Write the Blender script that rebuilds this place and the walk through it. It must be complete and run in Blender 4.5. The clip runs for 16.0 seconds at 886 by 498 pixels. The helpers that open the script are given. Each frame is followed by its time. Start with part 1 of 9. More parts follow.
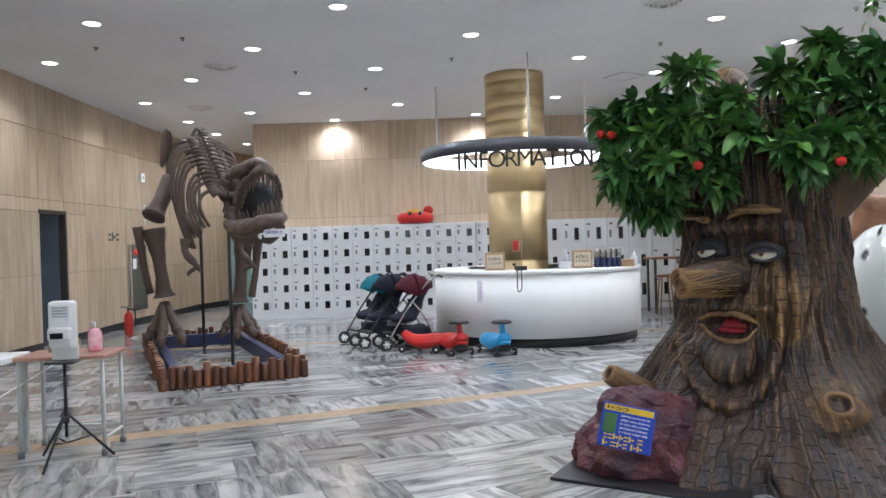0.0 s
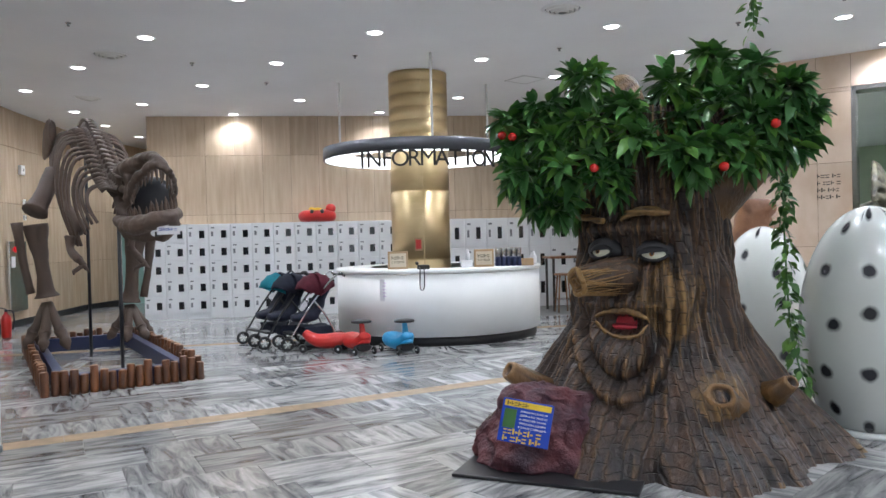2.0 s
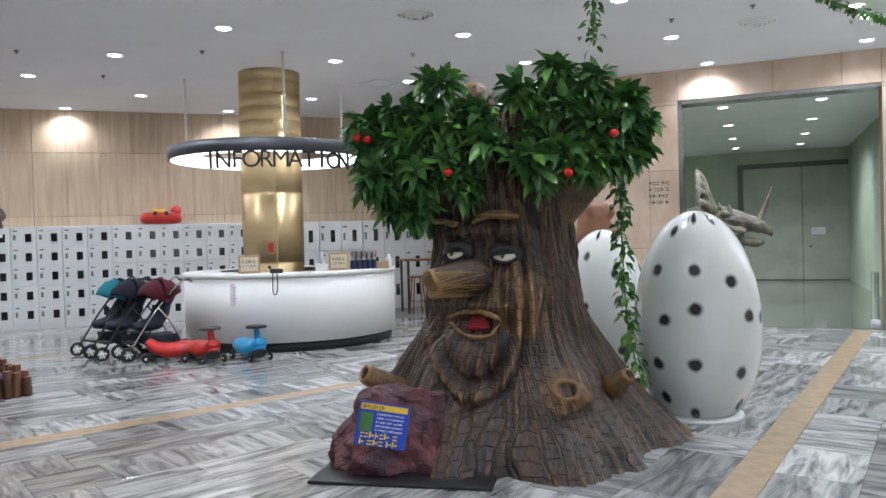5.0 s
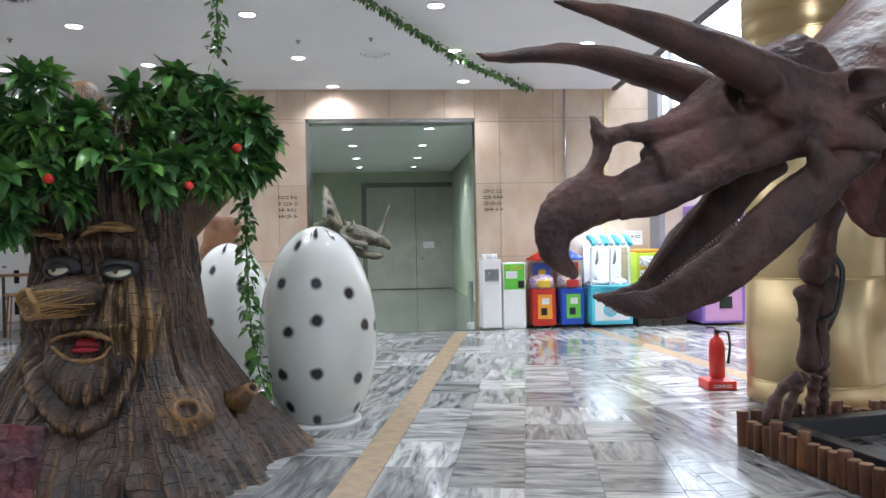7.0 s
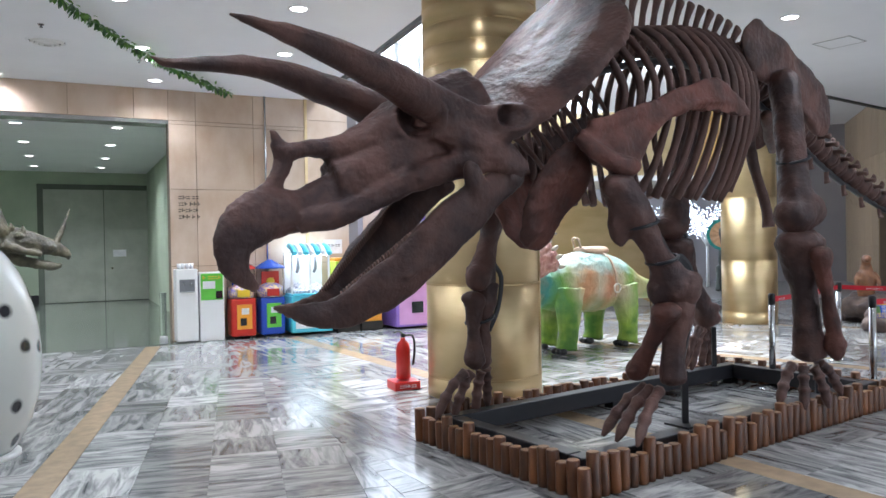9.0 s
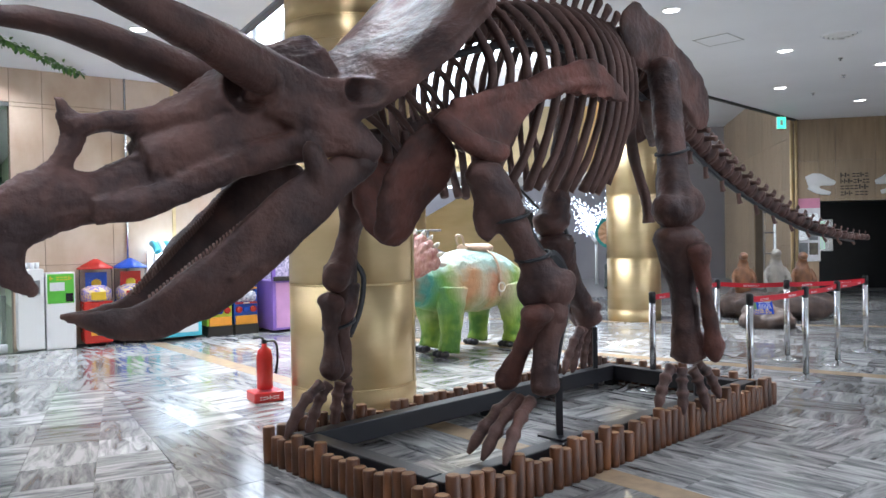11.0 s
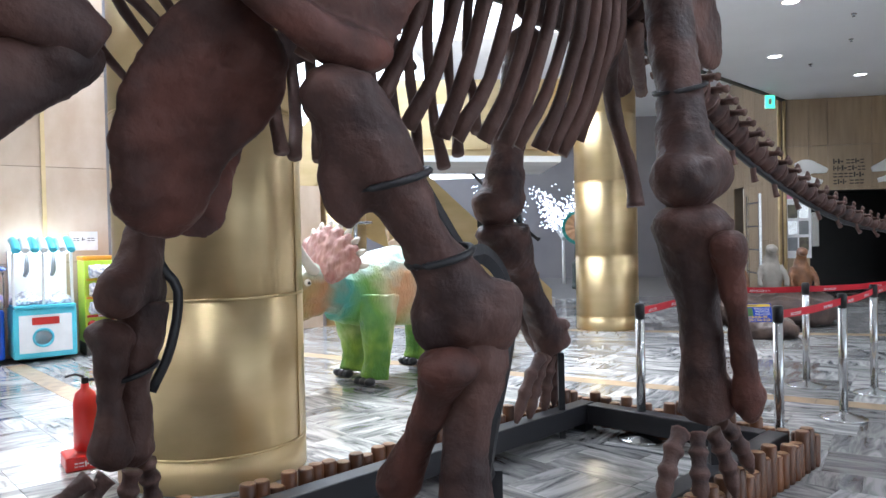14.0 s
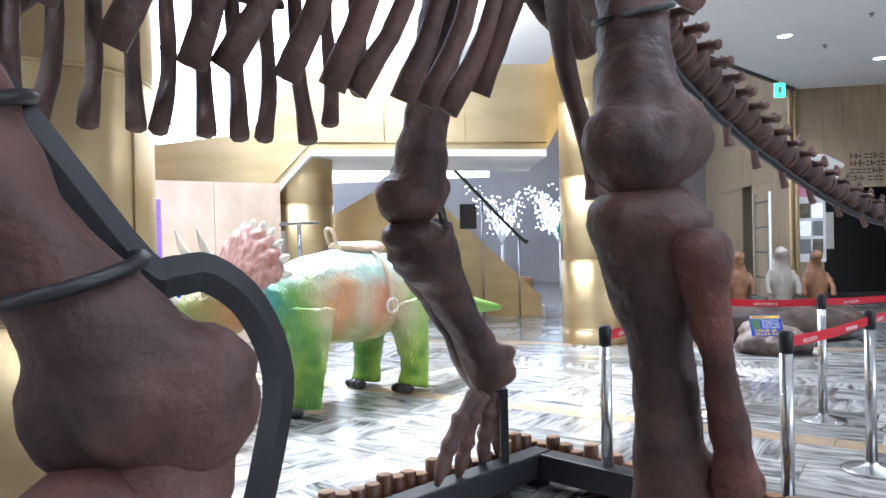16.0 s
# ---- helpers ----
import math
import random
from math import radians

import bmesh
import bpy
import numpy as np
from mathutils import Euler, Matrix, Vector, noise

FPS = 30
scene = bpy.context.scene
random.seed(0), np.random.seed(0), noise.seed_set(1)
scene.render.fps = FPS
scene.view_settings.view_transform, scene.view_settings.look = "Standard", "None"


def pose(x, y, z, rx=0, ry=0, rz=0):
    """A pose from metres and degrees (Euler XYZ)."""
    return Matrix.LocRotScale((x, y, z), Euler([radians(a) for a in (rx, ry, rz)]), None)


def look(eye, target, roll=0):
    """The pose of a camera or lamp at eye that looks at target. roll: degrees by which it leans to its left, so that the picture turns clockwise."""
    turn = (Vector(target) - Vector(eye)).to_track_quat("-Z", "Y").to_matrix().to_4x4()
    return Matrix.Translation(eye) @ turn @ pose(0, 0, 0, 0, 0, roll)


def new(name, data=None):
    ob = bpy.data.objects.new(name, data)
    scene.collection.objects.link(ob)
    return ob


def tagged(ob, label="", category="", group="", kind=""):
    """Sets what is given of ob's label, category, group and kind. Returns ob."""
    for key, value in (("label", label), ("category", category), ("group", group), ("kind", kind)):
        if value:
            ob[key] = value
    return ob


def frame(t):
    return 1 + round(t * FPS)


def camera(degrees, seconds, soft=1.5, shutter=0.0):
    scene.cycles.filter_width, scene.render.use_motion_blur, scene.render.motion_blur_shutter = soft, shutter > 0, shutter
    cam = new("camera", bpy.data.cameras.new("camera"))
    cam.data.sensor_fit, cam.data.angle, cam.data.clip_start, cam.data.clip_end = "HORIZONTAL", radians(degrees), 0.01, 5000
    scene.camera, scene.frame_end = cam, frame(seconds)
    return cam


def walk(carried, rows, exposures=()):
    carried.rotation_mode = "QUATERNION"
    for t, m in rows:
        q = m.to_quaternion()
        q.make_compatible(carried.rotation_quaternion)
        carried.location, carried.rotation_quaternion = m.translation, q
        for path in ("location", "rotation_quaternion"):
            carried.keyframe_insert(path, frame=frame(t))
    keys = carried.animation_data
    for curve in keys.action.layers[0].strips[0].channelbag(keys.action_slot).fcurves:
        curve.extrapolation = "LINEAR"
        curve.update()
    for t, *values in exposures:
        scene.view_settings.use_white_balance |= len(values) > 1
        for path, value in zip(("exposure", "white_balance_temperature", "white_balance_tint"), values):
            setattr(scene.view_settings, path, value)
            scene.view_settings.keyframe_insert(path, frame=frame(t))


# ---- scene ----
cam = camera(62.1, 16.0)
# seconds, x, y, z, pitch, roll, yaw
ROWS = [
    (0.0, 0.003, -0.000, 1.456, -0.50, 1.72, 0.00),
    (0.5, 0.003, 0.001, 1.456, -0.60, 1.69, -1.26),
    (1.0, 0.003, 0.002, 1.456, -0.67, 1.57, -3.16),
    (1.5, 0.003, 0.002, 1.456, -0.74, 1.51, -5.43),
    (2.0, 0.004, 0.002, 1.456, -0.80, 1.39, -7.54),
    (2.5, 0.003, 0.002, 1.456, -0.84, 1.43, -9.53),
    (3.0, 0.003, 0.002, 1.456, -0.84, 1.42, -11.30),
    (5.5, -0.003, 0.002, 1.456, -0.83, 1.48, -23.70),
    (6.0, -0.000, 0.005, 1.456, -0.65, 1.39, -30.81),
    (6.5, 0.017, -0.009, 1.465, -0.64, 1.16, -39.22),
    (7.0, 0.026, -0.079, 1.473, -0.58, 1.13, -46.78),
    (7.5, 0.003, -0.174, 1.481, -0.52, 1.13, -53.50),
    (8.0, 0.016, -0.206, 1.490, -0.52, 1.07, -59.41),
    (8.5, 0.030, -0.232, 1.497, -0.50, 1.03, -64.73),
    (9.0, 0.047, -0.255, 1.501, -0.46, 1.03, -69.05),
    (9.5, 0.051, -0.278, 1.513, -0.46, 1.05, -71.97),
    (12.0, 1.432, -0.369, 1.452, -0.99, 0.95, -78.46),
    (12.5, 1.783, -0.332, 1.484, -1.06, 1.03, -79.10),
    (13.0, 2.130, -0.378, 1.471, -0.98, 1.15, -79.32),
    (13.5, 2.477, -0.342, 1.434, -1.05, 1.21, -79.35),
    (14.0, 2.790, -0.304, 1.427, -0.93, 1.21, -79.25),
    (14.5, 3.119, -0.371, 1.414, -0.93, 1.27, -78.84),
    (15.0, 3.449, -0.413, 1.399, -0.87, 1.32, -78.48),
    (15.5, 3.755, -0.444, 1.423, -0.84, 1.21, -78.42),
    (16.0, 4.039, -0.631, 1.414, -0.72, 1.32, -78.44),
]
walk(cam, [(t, pose(x, y, z, 90 + pitch, roll, yaw)) for t, x, y, z, pitch, roll, yaw in ROWS], [(0.0, 0.10, 5900, 10), (6.0, 0.04, 5950, 10), (9.5, 0.0, 5850, 10), (12.0, 0.14, 5850, 10), (14.0, 0.10, 5850, 10), (16.0, 0.50, 5700, 10)])

# ---- light ----
CEIL = 4.05
world = bpy.data.worlds.new("world")
scene.world = world
world.use_nodes = True
sky = world.node_tree.nodes.new("ShaderNodeTexSky")
sky.sky_type = "NISHITA"
sky.sun_disc = False
sky.sun_elevation, sky.sun_rotation = radians(57), radians(69)
world.node_tree.links.new(sky.outputs[0], world.node_tree.nodes["Background"].inputs[0])
world.node_tree.nodes["Background"].inputs[1].default_value = 0.12


def lamp(name, kind, m, energy, colour=(1, 1, 1), size=0.2, size_y=None, spread=None):
    d = bpy.data.lights.new(name, kind)
    d.energy, d.color = energy, colour
    if kind == "AREA":
        d.size = size
        d.shape = "DISK" if size_y is None else "RECTANGLE"
        if size_y:
            d.size_y = size_y
        if spread:
            d.spread = radians(spread)
    if kind == "SPOT":
        d.spot_size, d.spot_blend, d.shadow_soft_size = radians(150), 0.8, size
    ob = new(name, d)
    ob.matrix_world = m
    return ob


SUN_AIM = Vector((10.2, 0.7, 0.0))
SUN_FROM = Vector((18.6, 3.9, 14.0))
sun = lamp("sun", "SUN", look(SUN_FROM, SUN_AIM), 5.0, (1, 0.97, 0.92))
sun.data.angle = radians(0.6)
# daylight through the atrium roof; an added fill lamp on the unseen south side
lamp("roof_daylight", "AREA", pose(13.0, 3.2, 7.9), 1500, (0.93, 0.97, 1.0), 7.0, 5.0)
lamp("entrance_daylight", "AREA", look((3.0, -9.0, 2.0), (3.0, 0.0, 2.2)), 230, (0.95, 0.98, 1.0), 12.0, 3.6)

# ---- materials ----


def mat(name, col, rough=0.5, metal=0.0, **kw):
    """Procedural material: two noises vary the colour, a finer one gives relief.
    col2: second colour; scale: size of the stains per metre; stretch: (x, y, z) of the grain; bump; spec; vary: per-object change."""
    m = bpy.data.materials.new(name)
    m.use_nodes = True
    nt = m.node_tree
    b = nt.nodes["Principled BSDF"]
    b.inputs["Roughness"].default_value = rough
    b.inputs["Metallic"].default_value = metal
    if "spec" in kw:
        b.inputs["Specular IOR Level"].default_value = kw["spec"]
    if "coat" in kw:
        b.inputs["Coat Weight"].default_value = kw["coat"]
        b.inputs["Coat Roughness"].default_value = 0.06
    col = (*col, 1)
    col2 = (*kw.get("col2", [c * 0.82 for c in col[:3]]), 1)
    tc = nt.nodes.new("ShaderNodeTexCoord")
    mp = nt.nodes.new("ShaderNodeMapping")
    mp.inputs["Scale"].default_value = kw.get("stretch", (1, 1, 1))
    nt.links.new(tc.outputs["Object"], mp.inputs[0])
    n1 = nt.nodes.new("ShaderNodeTexNoise")
    n1.inputs["Scale"].default_value = kw.get("scale", 3.0)
    n1.inputs["Detail"].default_value = kw.get("detail", 6.0)
    nt.links.new(mp.outputs[0], n1.inputs["Vector"])
    ramp = nt.nodes.new("ShaderNodeValToRGB")
    lo, hi = kw.get("ramp", (0.35, 0.65))
    ramp.color_ramp.elements[0].position, ramp.color_ramp.elements[1].position = lo, hi
    ramp.color_ramp.elements[0].color, ramp.color_ramp.elements[1].color = col2, col
    nt.links.new(n1.outputs["Fac"], ramp.inputs[0])
    out = ramp.outputs[0]
    if kw.get("vary"):
        oi = nt.nodes.new("ShaderNodeObjectInfo")
        hs = nt.nodes.new("ShaderNodeHueSaturation")
        mr = nt.nodes.new("ShaderNodeMapRange")
        mr.inputs[3].default_value, mr.inputs[4].default_value = 1 - kw["vary"], 1 + kw["vary"]
        nt.links.new(oi.outputs["Random"], mr.inputs[0])
        nt.links.new(mr.outputs[0], hs.inputs["Value"])
        nt.links.new(out, hs.inputs["Color"])
        out = hs.outputs[0]
    nt.links.new(out, b.inputs["Base Color"])
    n2 = nt.nodes.new("ShaderNodeTexNoise")
    n2.inputs["Scale"].default_value = kw.get("fine", kw.get("scale", 3.0) * 9)
    n2.inputs["Detail"].default_value = 4
    nt.links.new(mp.outputs[0], n2.inputs["Vector"])
    if kw.get("bump", 0.0):
        bp = nt.nodes.new("ShaderNodeBump")
        bp.inputs["Strength"].default_value = kw["bump"]
        bp.inputs["Distance"].default_value = kw.get("depth", 0.01)
        nt.links.new(n2.outputs["Fac"], bp.inputs["Height"])
        nt.links.new(bp.outputs[0], b.inputs["Normal"])
    rr = nt.nodes.new("ShaderNodeMapRange")
    dr = kw.get("rough_vary", 0.15)
    rr.inputs[3].default_value, rr.inputs[4].default_value = max(0.02, rough - dr * rough), min(1, rough + dr * rough)
    nt.links.new(n2.outputs["Fac"], rr.inputs[0])
    nt.links.new(rr.outputs[0], b.inputs["Roughness"])
    return m


def glow(name, col, strength):
    m = bpy.data.materials.new(name)
    m.use_nodes = True
    b = m.node_tree.nodes["Principled BSDF"]
    b.inputs["Base Color"].default_value = (*col, 1)
    b.inputs["Emission Color"].default_value = (*col, 1)
    b.inputs["Emission Strength"].default_value = strength
    return m


def glass(name, tint=(1, 1, 1), rough=0.02):
    m = bpy.data.materials.new(name)
    m.use_nodes = True
    b = m.node_tree.nodes["Principled BSDF"]
    b.inputs["Base Color"].default_value = (*tint, 1)
    b.inputs["Roughness"].default_value = rough
    b.inputs["Transmission Weight"].default_value = 1.0
    b.inputs["IOR"].default_value = 1.05
    return m


def marble(name, base, vein, dark, scale, rough):
    """Streaked polished stone: the streaks run along the tile's own x; Random per object turns colour and shifts the pattern."""
    m = bpy.data.materials.new(name)
    m.use_nodes = True
    nt = m.node_tree
    L = nt.links.new
    b = nt.nodes["Principled BSDF"]
    tc = nt.nodes.new("ShaderNodeTexCoord")
    oi = nt.nodes.new("ShaderNodeObjectInfo")
    gi = nt.nodes.new("ShaderNodeNewGeometry")
    add = nt.nodes.new("ShaderNodeMath")
    add.operation = "ADD"
    L(oi.outputs["Random"], add.inputs[0])
    L(gi.outputs["Random Per Island"], add.inputs[1])
    fr = nt.nodes.new("ShaderNodeMath")
    fr.operation = "FRACT"
    L(add.outputs[0], fr.inputs[0])
    off = nt.nodes.new("ShaderNodeCombineXYZ")
    mul = nt.nodes.new("ShaderNodeMath")
    mul.operation = "MULTIPLY"
    mul.inputs[1].default_value = 40
    L(fr.outputs[0], mul.inputs[0])
    L(mul.outputs[0], off.inputs[0])
    L(mul.outputs[0], off.inputs[2])
    ad = nt.nodes.new("ShaderNodeVectorMath")
    ad.operation = "ADD"
    L(tc.outputs["UV"], ad.inputs[0])
    L(off.outputs[0], ad.inputs[1])
    mp = nt.nodes.new("ShaderNodeMapping")
    mp.inputs["Scale"].default_value = (scale * 0.28, scale * 1.5, scale)
    mp.inputs["Rotation"].default_value = (0, 0, radians(14))
    L(ad.outputs[0], mp.inputs[0])
    n = nt.nodes.new("ShaderNodeTexNoise")
    n.inputs["Scale"].default_value, n.inputs["Detail"].default_value = 3.2, 9
    n.inputs["Roughness"].default_value, n.inputs["Distortion"].default_value = 0.62, 0.9
    L(mp.outputs[0], n.inputs["Vector"])
    r = nt.nodes.new("ShaderNodeValToRGB")
    e = r.color_ramp.elements
    e[0].position, e[0].color = 0.33, (*dark, 1)
    e[1].position, e[1].color = 0.60, (*base, 1)
    k = e.new(0.455)
    k.color = (*vein, 1)
    L(n.outputs["Fac"], r.inputs[0])
    hs = nt.nodes.new("ShaderNodeHueSaturation")
    mr = nt.nodes.new("ShaderNodeMapRange")
    mr.inputs[3].default_value, mr.inputs[4].default_value = 0.5, 1.14
    L(fr.outputs[0], mr.inputs[0])
    L(mr.outputs[0], hs.inputs["Value"])
    L(r.outputs[0], hs.inputs["Color"])
    L(hs.outputs[0], b.inputs["Base Color"])
    n2 = nt.nodes.new("ShaderNodeTexNoise")
    n2.inputs["Scale"].default_value = 2.0
    L(tc.outputs["Object"], n2.inputs["Vector"])
    rr = nt.nodes.new("ShaderNodeMapRange")
    rr.inputs[3].default_value, rr.inputs[4].default_value = rough * 0.7, rough * 1.5
    L(n2.outputs["Fac"], rr.inputs[0])
    L(rr.outputs[0], b.inputs["Roughness"])
    return m


M_FLOOR = marble("floor_marble", (0.50, 0.495, 0.48), (0.265, 0.265, 0.265), (0.075, 0.08, 0.085), 2.2, 0.13)
M_GROUT = mat("floor_joint", (0.2, 0.19, 0.18), 0.5, scale=8)
M_STRIPE = mat("tan_stone", (0.42, 0.31, 0.2), 0.2, col2=(0.33, 0.25, 0.17), scale=9)
M_TRAV = mat("travertine", (0.60, 0.48, 0.35), 0.24, col2=(0.46, 0.35, 0.24), scale=2.2, stretch=(5, 5, 0.45), detail=9, ramp=(0.3, 0.7), vary=0.1, bump=0.06, rough_vary=0.3)
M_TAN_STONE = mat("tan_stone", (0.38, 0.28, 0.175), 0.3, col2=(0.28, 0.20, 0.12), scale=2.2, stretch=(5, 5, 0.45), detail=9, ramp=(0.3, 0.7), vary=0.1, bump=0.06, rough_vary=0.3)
M_PINK = mat("pink_marble", (0.66, 0.53, 0.42), 0.16, col2=(0.54, 0.40, 0.29), scale=1.8, stretch=(1.3, 1.3, 0.8), detail=9, vary=0.06)
M_JOINT = mat("wall_joint", (0.2, 0.15, 0.1), 0.7)
M_CEIL = mat("ceiling_paint", (0.83, 0.84, 0.86), 0.75, col2=(0.79, 0.80, 0.82), scale=0.8, bump=0.05, fine=60)
M_WHITE = mat("white_paint", (0.8, 0.8, 0.79), 0.35, col2=(0.76, 0.76, 0.74), scale=2)
M_BLACK = mat("black_base", (0.015, 0.015, 0.017), 0.4, scale=5)
M_GOLD = mat("brushed_brass", (0.70, 0.55, 0.32), 0.45, 1.0, col2=(0.60, 0.46, 0.25), scale=1.2, stretch=(1, 1, 3), rough_vary=0.1)
for socket, value in (("Anisotropic", 0.85), ("Anisotropic Rotation", 0.25)):
    M_GOLD.node_tree.nodes["Principled BSDF"].inputs[socket].default_value = value
M_GREEN = mat("green_wall", (0.46, 0.53, 0.40), 0.6, scale=1)
M_GREENFLOOR = mat("green_floor", (0.16, 0.18, 0.15), 0.1, scale=1)
M_GREYDOOR = mat("grey_green_door", (0.42, 0.44, 0.37), 0.45, scale=2)
M_STEEL = mat("steel", (0.6, 0.6, 0.6), 0.22, 1.0, scale=6)
M_LOCKER = mat("locker_white", (0.74, 0.75, 0.76), 0.35, col2=(0.69, 0.70, 0.71), scale=1.5)
M_BONE = mat("bone_brown", (0.106, 0.052, 0.042), 0.55, col2=(0.040, 0.023, 0.022), scale=3.6, detail=12, bump=0.7, depth=0.014, fine=27, vary=0.2, ramp=(0.38, 0.62), spec=0.35)
M_BONERED = mat("bone_reddish", (0.150, 0.056, 0.042), 0.6, col2=(0.062, 0.028, 0.023), scale=4.6, detail=12, bump=0.7, depth=0.014, fine=28, vary=0.12, ramp=(0.36, 0.64), spec=0.35)
M_REX = mat("bone_grey", (0.093, 0.061, 0.043), 0.6, col2=(0.08, 0.056, 0.043), scale=4, bump=0.4, depth=0.01, fine=40, vary=0.1)
M_LOG = mat("stained_log", (0.20, 0.075, 0.026), 0.38, col2=(0.05, 0.018, 0.009), scale=7, stretch=(1, 1, 0.25), vary=0.3, bump=0.3)
M_LOGEND = mat("log_end", (0.28, 0.15, 0.07), 0.6, scale=12, vary=0.2)
M_FRAMEBLK = mat("black_steel", (0.018, 0.018, 0.022), 0.4, scale=6)
M_BLUE = mat("navy_pad", (0.02, 0.03, 0.09), 0.45, scale=6)

# ---- mesh helpers ----


def part(name, bm, material, parent=None, label="", smooth=False):
    """Link a bmesh as one mesh object under a thing (or at top level)."""
    me = bpy.data.meshes.new(name)
    bm.to_mesh(me)
    bm.free()
    if smooth:
        me.shade_smooth()
    for m in (material if isinstance(material, (list, tuple)) else [material]):
        me.materials.append(m)
    ob = new(name, me)
    if parent:
        ob.parent = parent
    if label:
        ob["label"] = label
    return ob


def thing(name, m, label, category, group="", kind=""):
    e = new(name)
    e.empty_display_size = 0.1
    e.matrix_world = m
    return tagged(e, label, category, group, kind)


def box(bm, x0, y0, z0, x1, y1, z1, bevel=0.0, mi=0):
    before = set(bm.faces)
    r = bmesh.ops.create_cube(bm, size=1)
    for v in r["verts"]:
        v.co = Vector(((x0 + x1) / 2 + v.co.x * (x1 - x0), (y0 + y1) / 2 + v.co.y * (y1 - y0), (z0 + z1) / 2 + v.co.z * (z1 - z0)))
    if bevel:
        es = list({e for v in r["verts"] for e in v.link_edges})
        bmesh.ops.bevel(bm, geom=es, offset=bevel, segments=2, affect="EDGES", profile=0.5)
    for fc in bm.faces:
        if fc not in before:
            fc.material_index = mi
    return bm


def bbox(x0, y0, z0, x1, y1, z1, bevel=0.0):
    return box(bmesh.new(), x0, y0, z0, x1, y1, z1, bevel)


def lathe(bm, prof, seg=32, centre=(0, 0), mi=0, a0=0.0, a1=360.0, sx=1.0, sy=1.0, cap=True):
    """prof: (radius, z) from bottom to top."""
    full = abs(a1 - a0 - 360) < 1e-6
    n = seg if full else seg + 1
    rings = []
    for r, z in prof:
        rings.append([bm.verts.new((centre[0] + sx * r * math.cos(radians(a0 + (a1 - a0) * i / seg)), centre[1] + sy * r * math.sin(radians(a0 + (a1 - a0) * i / seg)), z)) for i in range(n)])
    for a, b in zip(rings, rings[1:]):
        for i in range(n if full else n - 1):
            j = (i + 1) % n
            fc = bm.faces.new((a[i], a[j], b[j], b[i]))
            fc.material_index = mi
            fc.smooth = True
    if full and cap:
        for ring, flip in ((rings[0], True), (rings[-1], False)):
            if (ring[0].co - ring[n // 2].co).length > 1e-4:
                fc = bm.faces.new(ring[::-1] if flip else ring)
                fc.material_index = mi
    return bm


def smooth_path(pts, n):
    """Catmull-Rom through the points; every point is a tuple of any length."""
    p = np.array(pts, float)
    if len(p) == 2:
        return [p[0] + (p[1] - p[0]) * k / n for k in range(n + 1)]
    q = np.vstack([2 * p[0] - p[1], p, 2 * p[-1] - p[-2]])
    out = []
    for i in range(1, len(q) - 2):
        for k in range(n):
            t = k / n
            a, b, c, d = q[i - 1:i + 3]
            out.append(0.5 * (2 * b + (c - a) * t + (2 * a - 5 * b + 4 * c - d) * t * t + (3 * b - a - 3 * c + d) * t ** 3))
    out.append(p[-1])
    return out


def tube(bm, pts, seg=8, n=3, flat=1.0, side=(0, 1, 0), mi=0, cap=True, smooth=True):
    """A limb through (x, y, z, radius) points; flat squeezes it along the given side."""
    path = smooth_path(pts, n)
    rings = []
    side = Vector(side)
    for i, c in enumerate(path):
        a, b = path[max(i - 1, 0)], path[min(i + 1, len(path) - 1)]
        d = Vector((b - a)[:3])
        d = d.normalized() if d.length > 1e-9 else Vector((0, 0, 1))
        s = side - d * side.dot(d)
        if s.length < 1e-3:
            s = d.orthogonal()
        s.normalize()
        w = d.cross(s)
        r = max(c[3], 0.0008)
        o = Vector(c[:3])
        rings.append([bm.verts.new(o + s * (math.cos(k * math.tau / seg) * r * flat) + w * (math.sin(k * math.tau / seg) * r)) for k in range(seg)])
    for a, b in zip(rings, rings[1:]):
        for k in range(seg):
            fc = bm.faces.new((a[k], a[(k + 1) % seg], b[(k + 1) % seg], b[k]))
            fc.material_index, fc.smooth = mi, smooth
    if cap:
        for ring in (rings[0][::-1], rings[-1]):
            fc = bm.faces.new(ring)
            fc.material_index = mi
    return bm


def ball(bm, c, r, sub=2, mi=0, m=None):
    """An ellipsoid; r a number or (x, y, z)."""
    r = (r, r, r) if isinstance(r, (int, float)) else r
    res = bmesh.ops.create_icosphere(bm, subdivisions=sub, radius=1)
    t = Matrix.Translation(c) @ (m or Matrix.Identity(4)) @ Matrix.Diagonal((*r, 1))
    for v in res["verts"]:
        v.co = t @ v.co
        for fc in v.link_faces:
            fc.material_index, fc.smooth = mi, True
    return bm


def fuse(bm, voxel, relief=0.0, size=3.0, smooth_steps=2):
    """Melt overlapping pieces into one skin and roughen it."""
    me = bpy.data.meshes.new("melt")
    bm.to_mesh(me)
    bm.free()
    ob = new("melt", me)
    r = ob.modifiers.new("r", "REMESH")
    r.mode, r.voxel_size = "VOXEL", voxel
    s = ob.modifiers.new("s", "SMOOTH")
    s.iterations, s.factor = smooth_steps, 0.5
    dg = bpy.context.evaluated_depsgraph_get()
    done = bpy.data.meshes.new_from_object(ob.evaluated_get(dg))
    bpy.data.objects.remove(ob)
    out = bmesh.new()
    out.from_mesh(done)
    bpy.data.meshes.remove(done)
    bpy.data.meshes.remove(me)
    if relief:
        out.normal_update()
        mv = [(v, v.normal * (relief * noise.fractal(v.co * size, 1.0, 2.0, 3))) for v in out.verts]
        for v, d in mv:
            v.co += d
    for fc in out.faces:
        fc.smooth = True
    return out

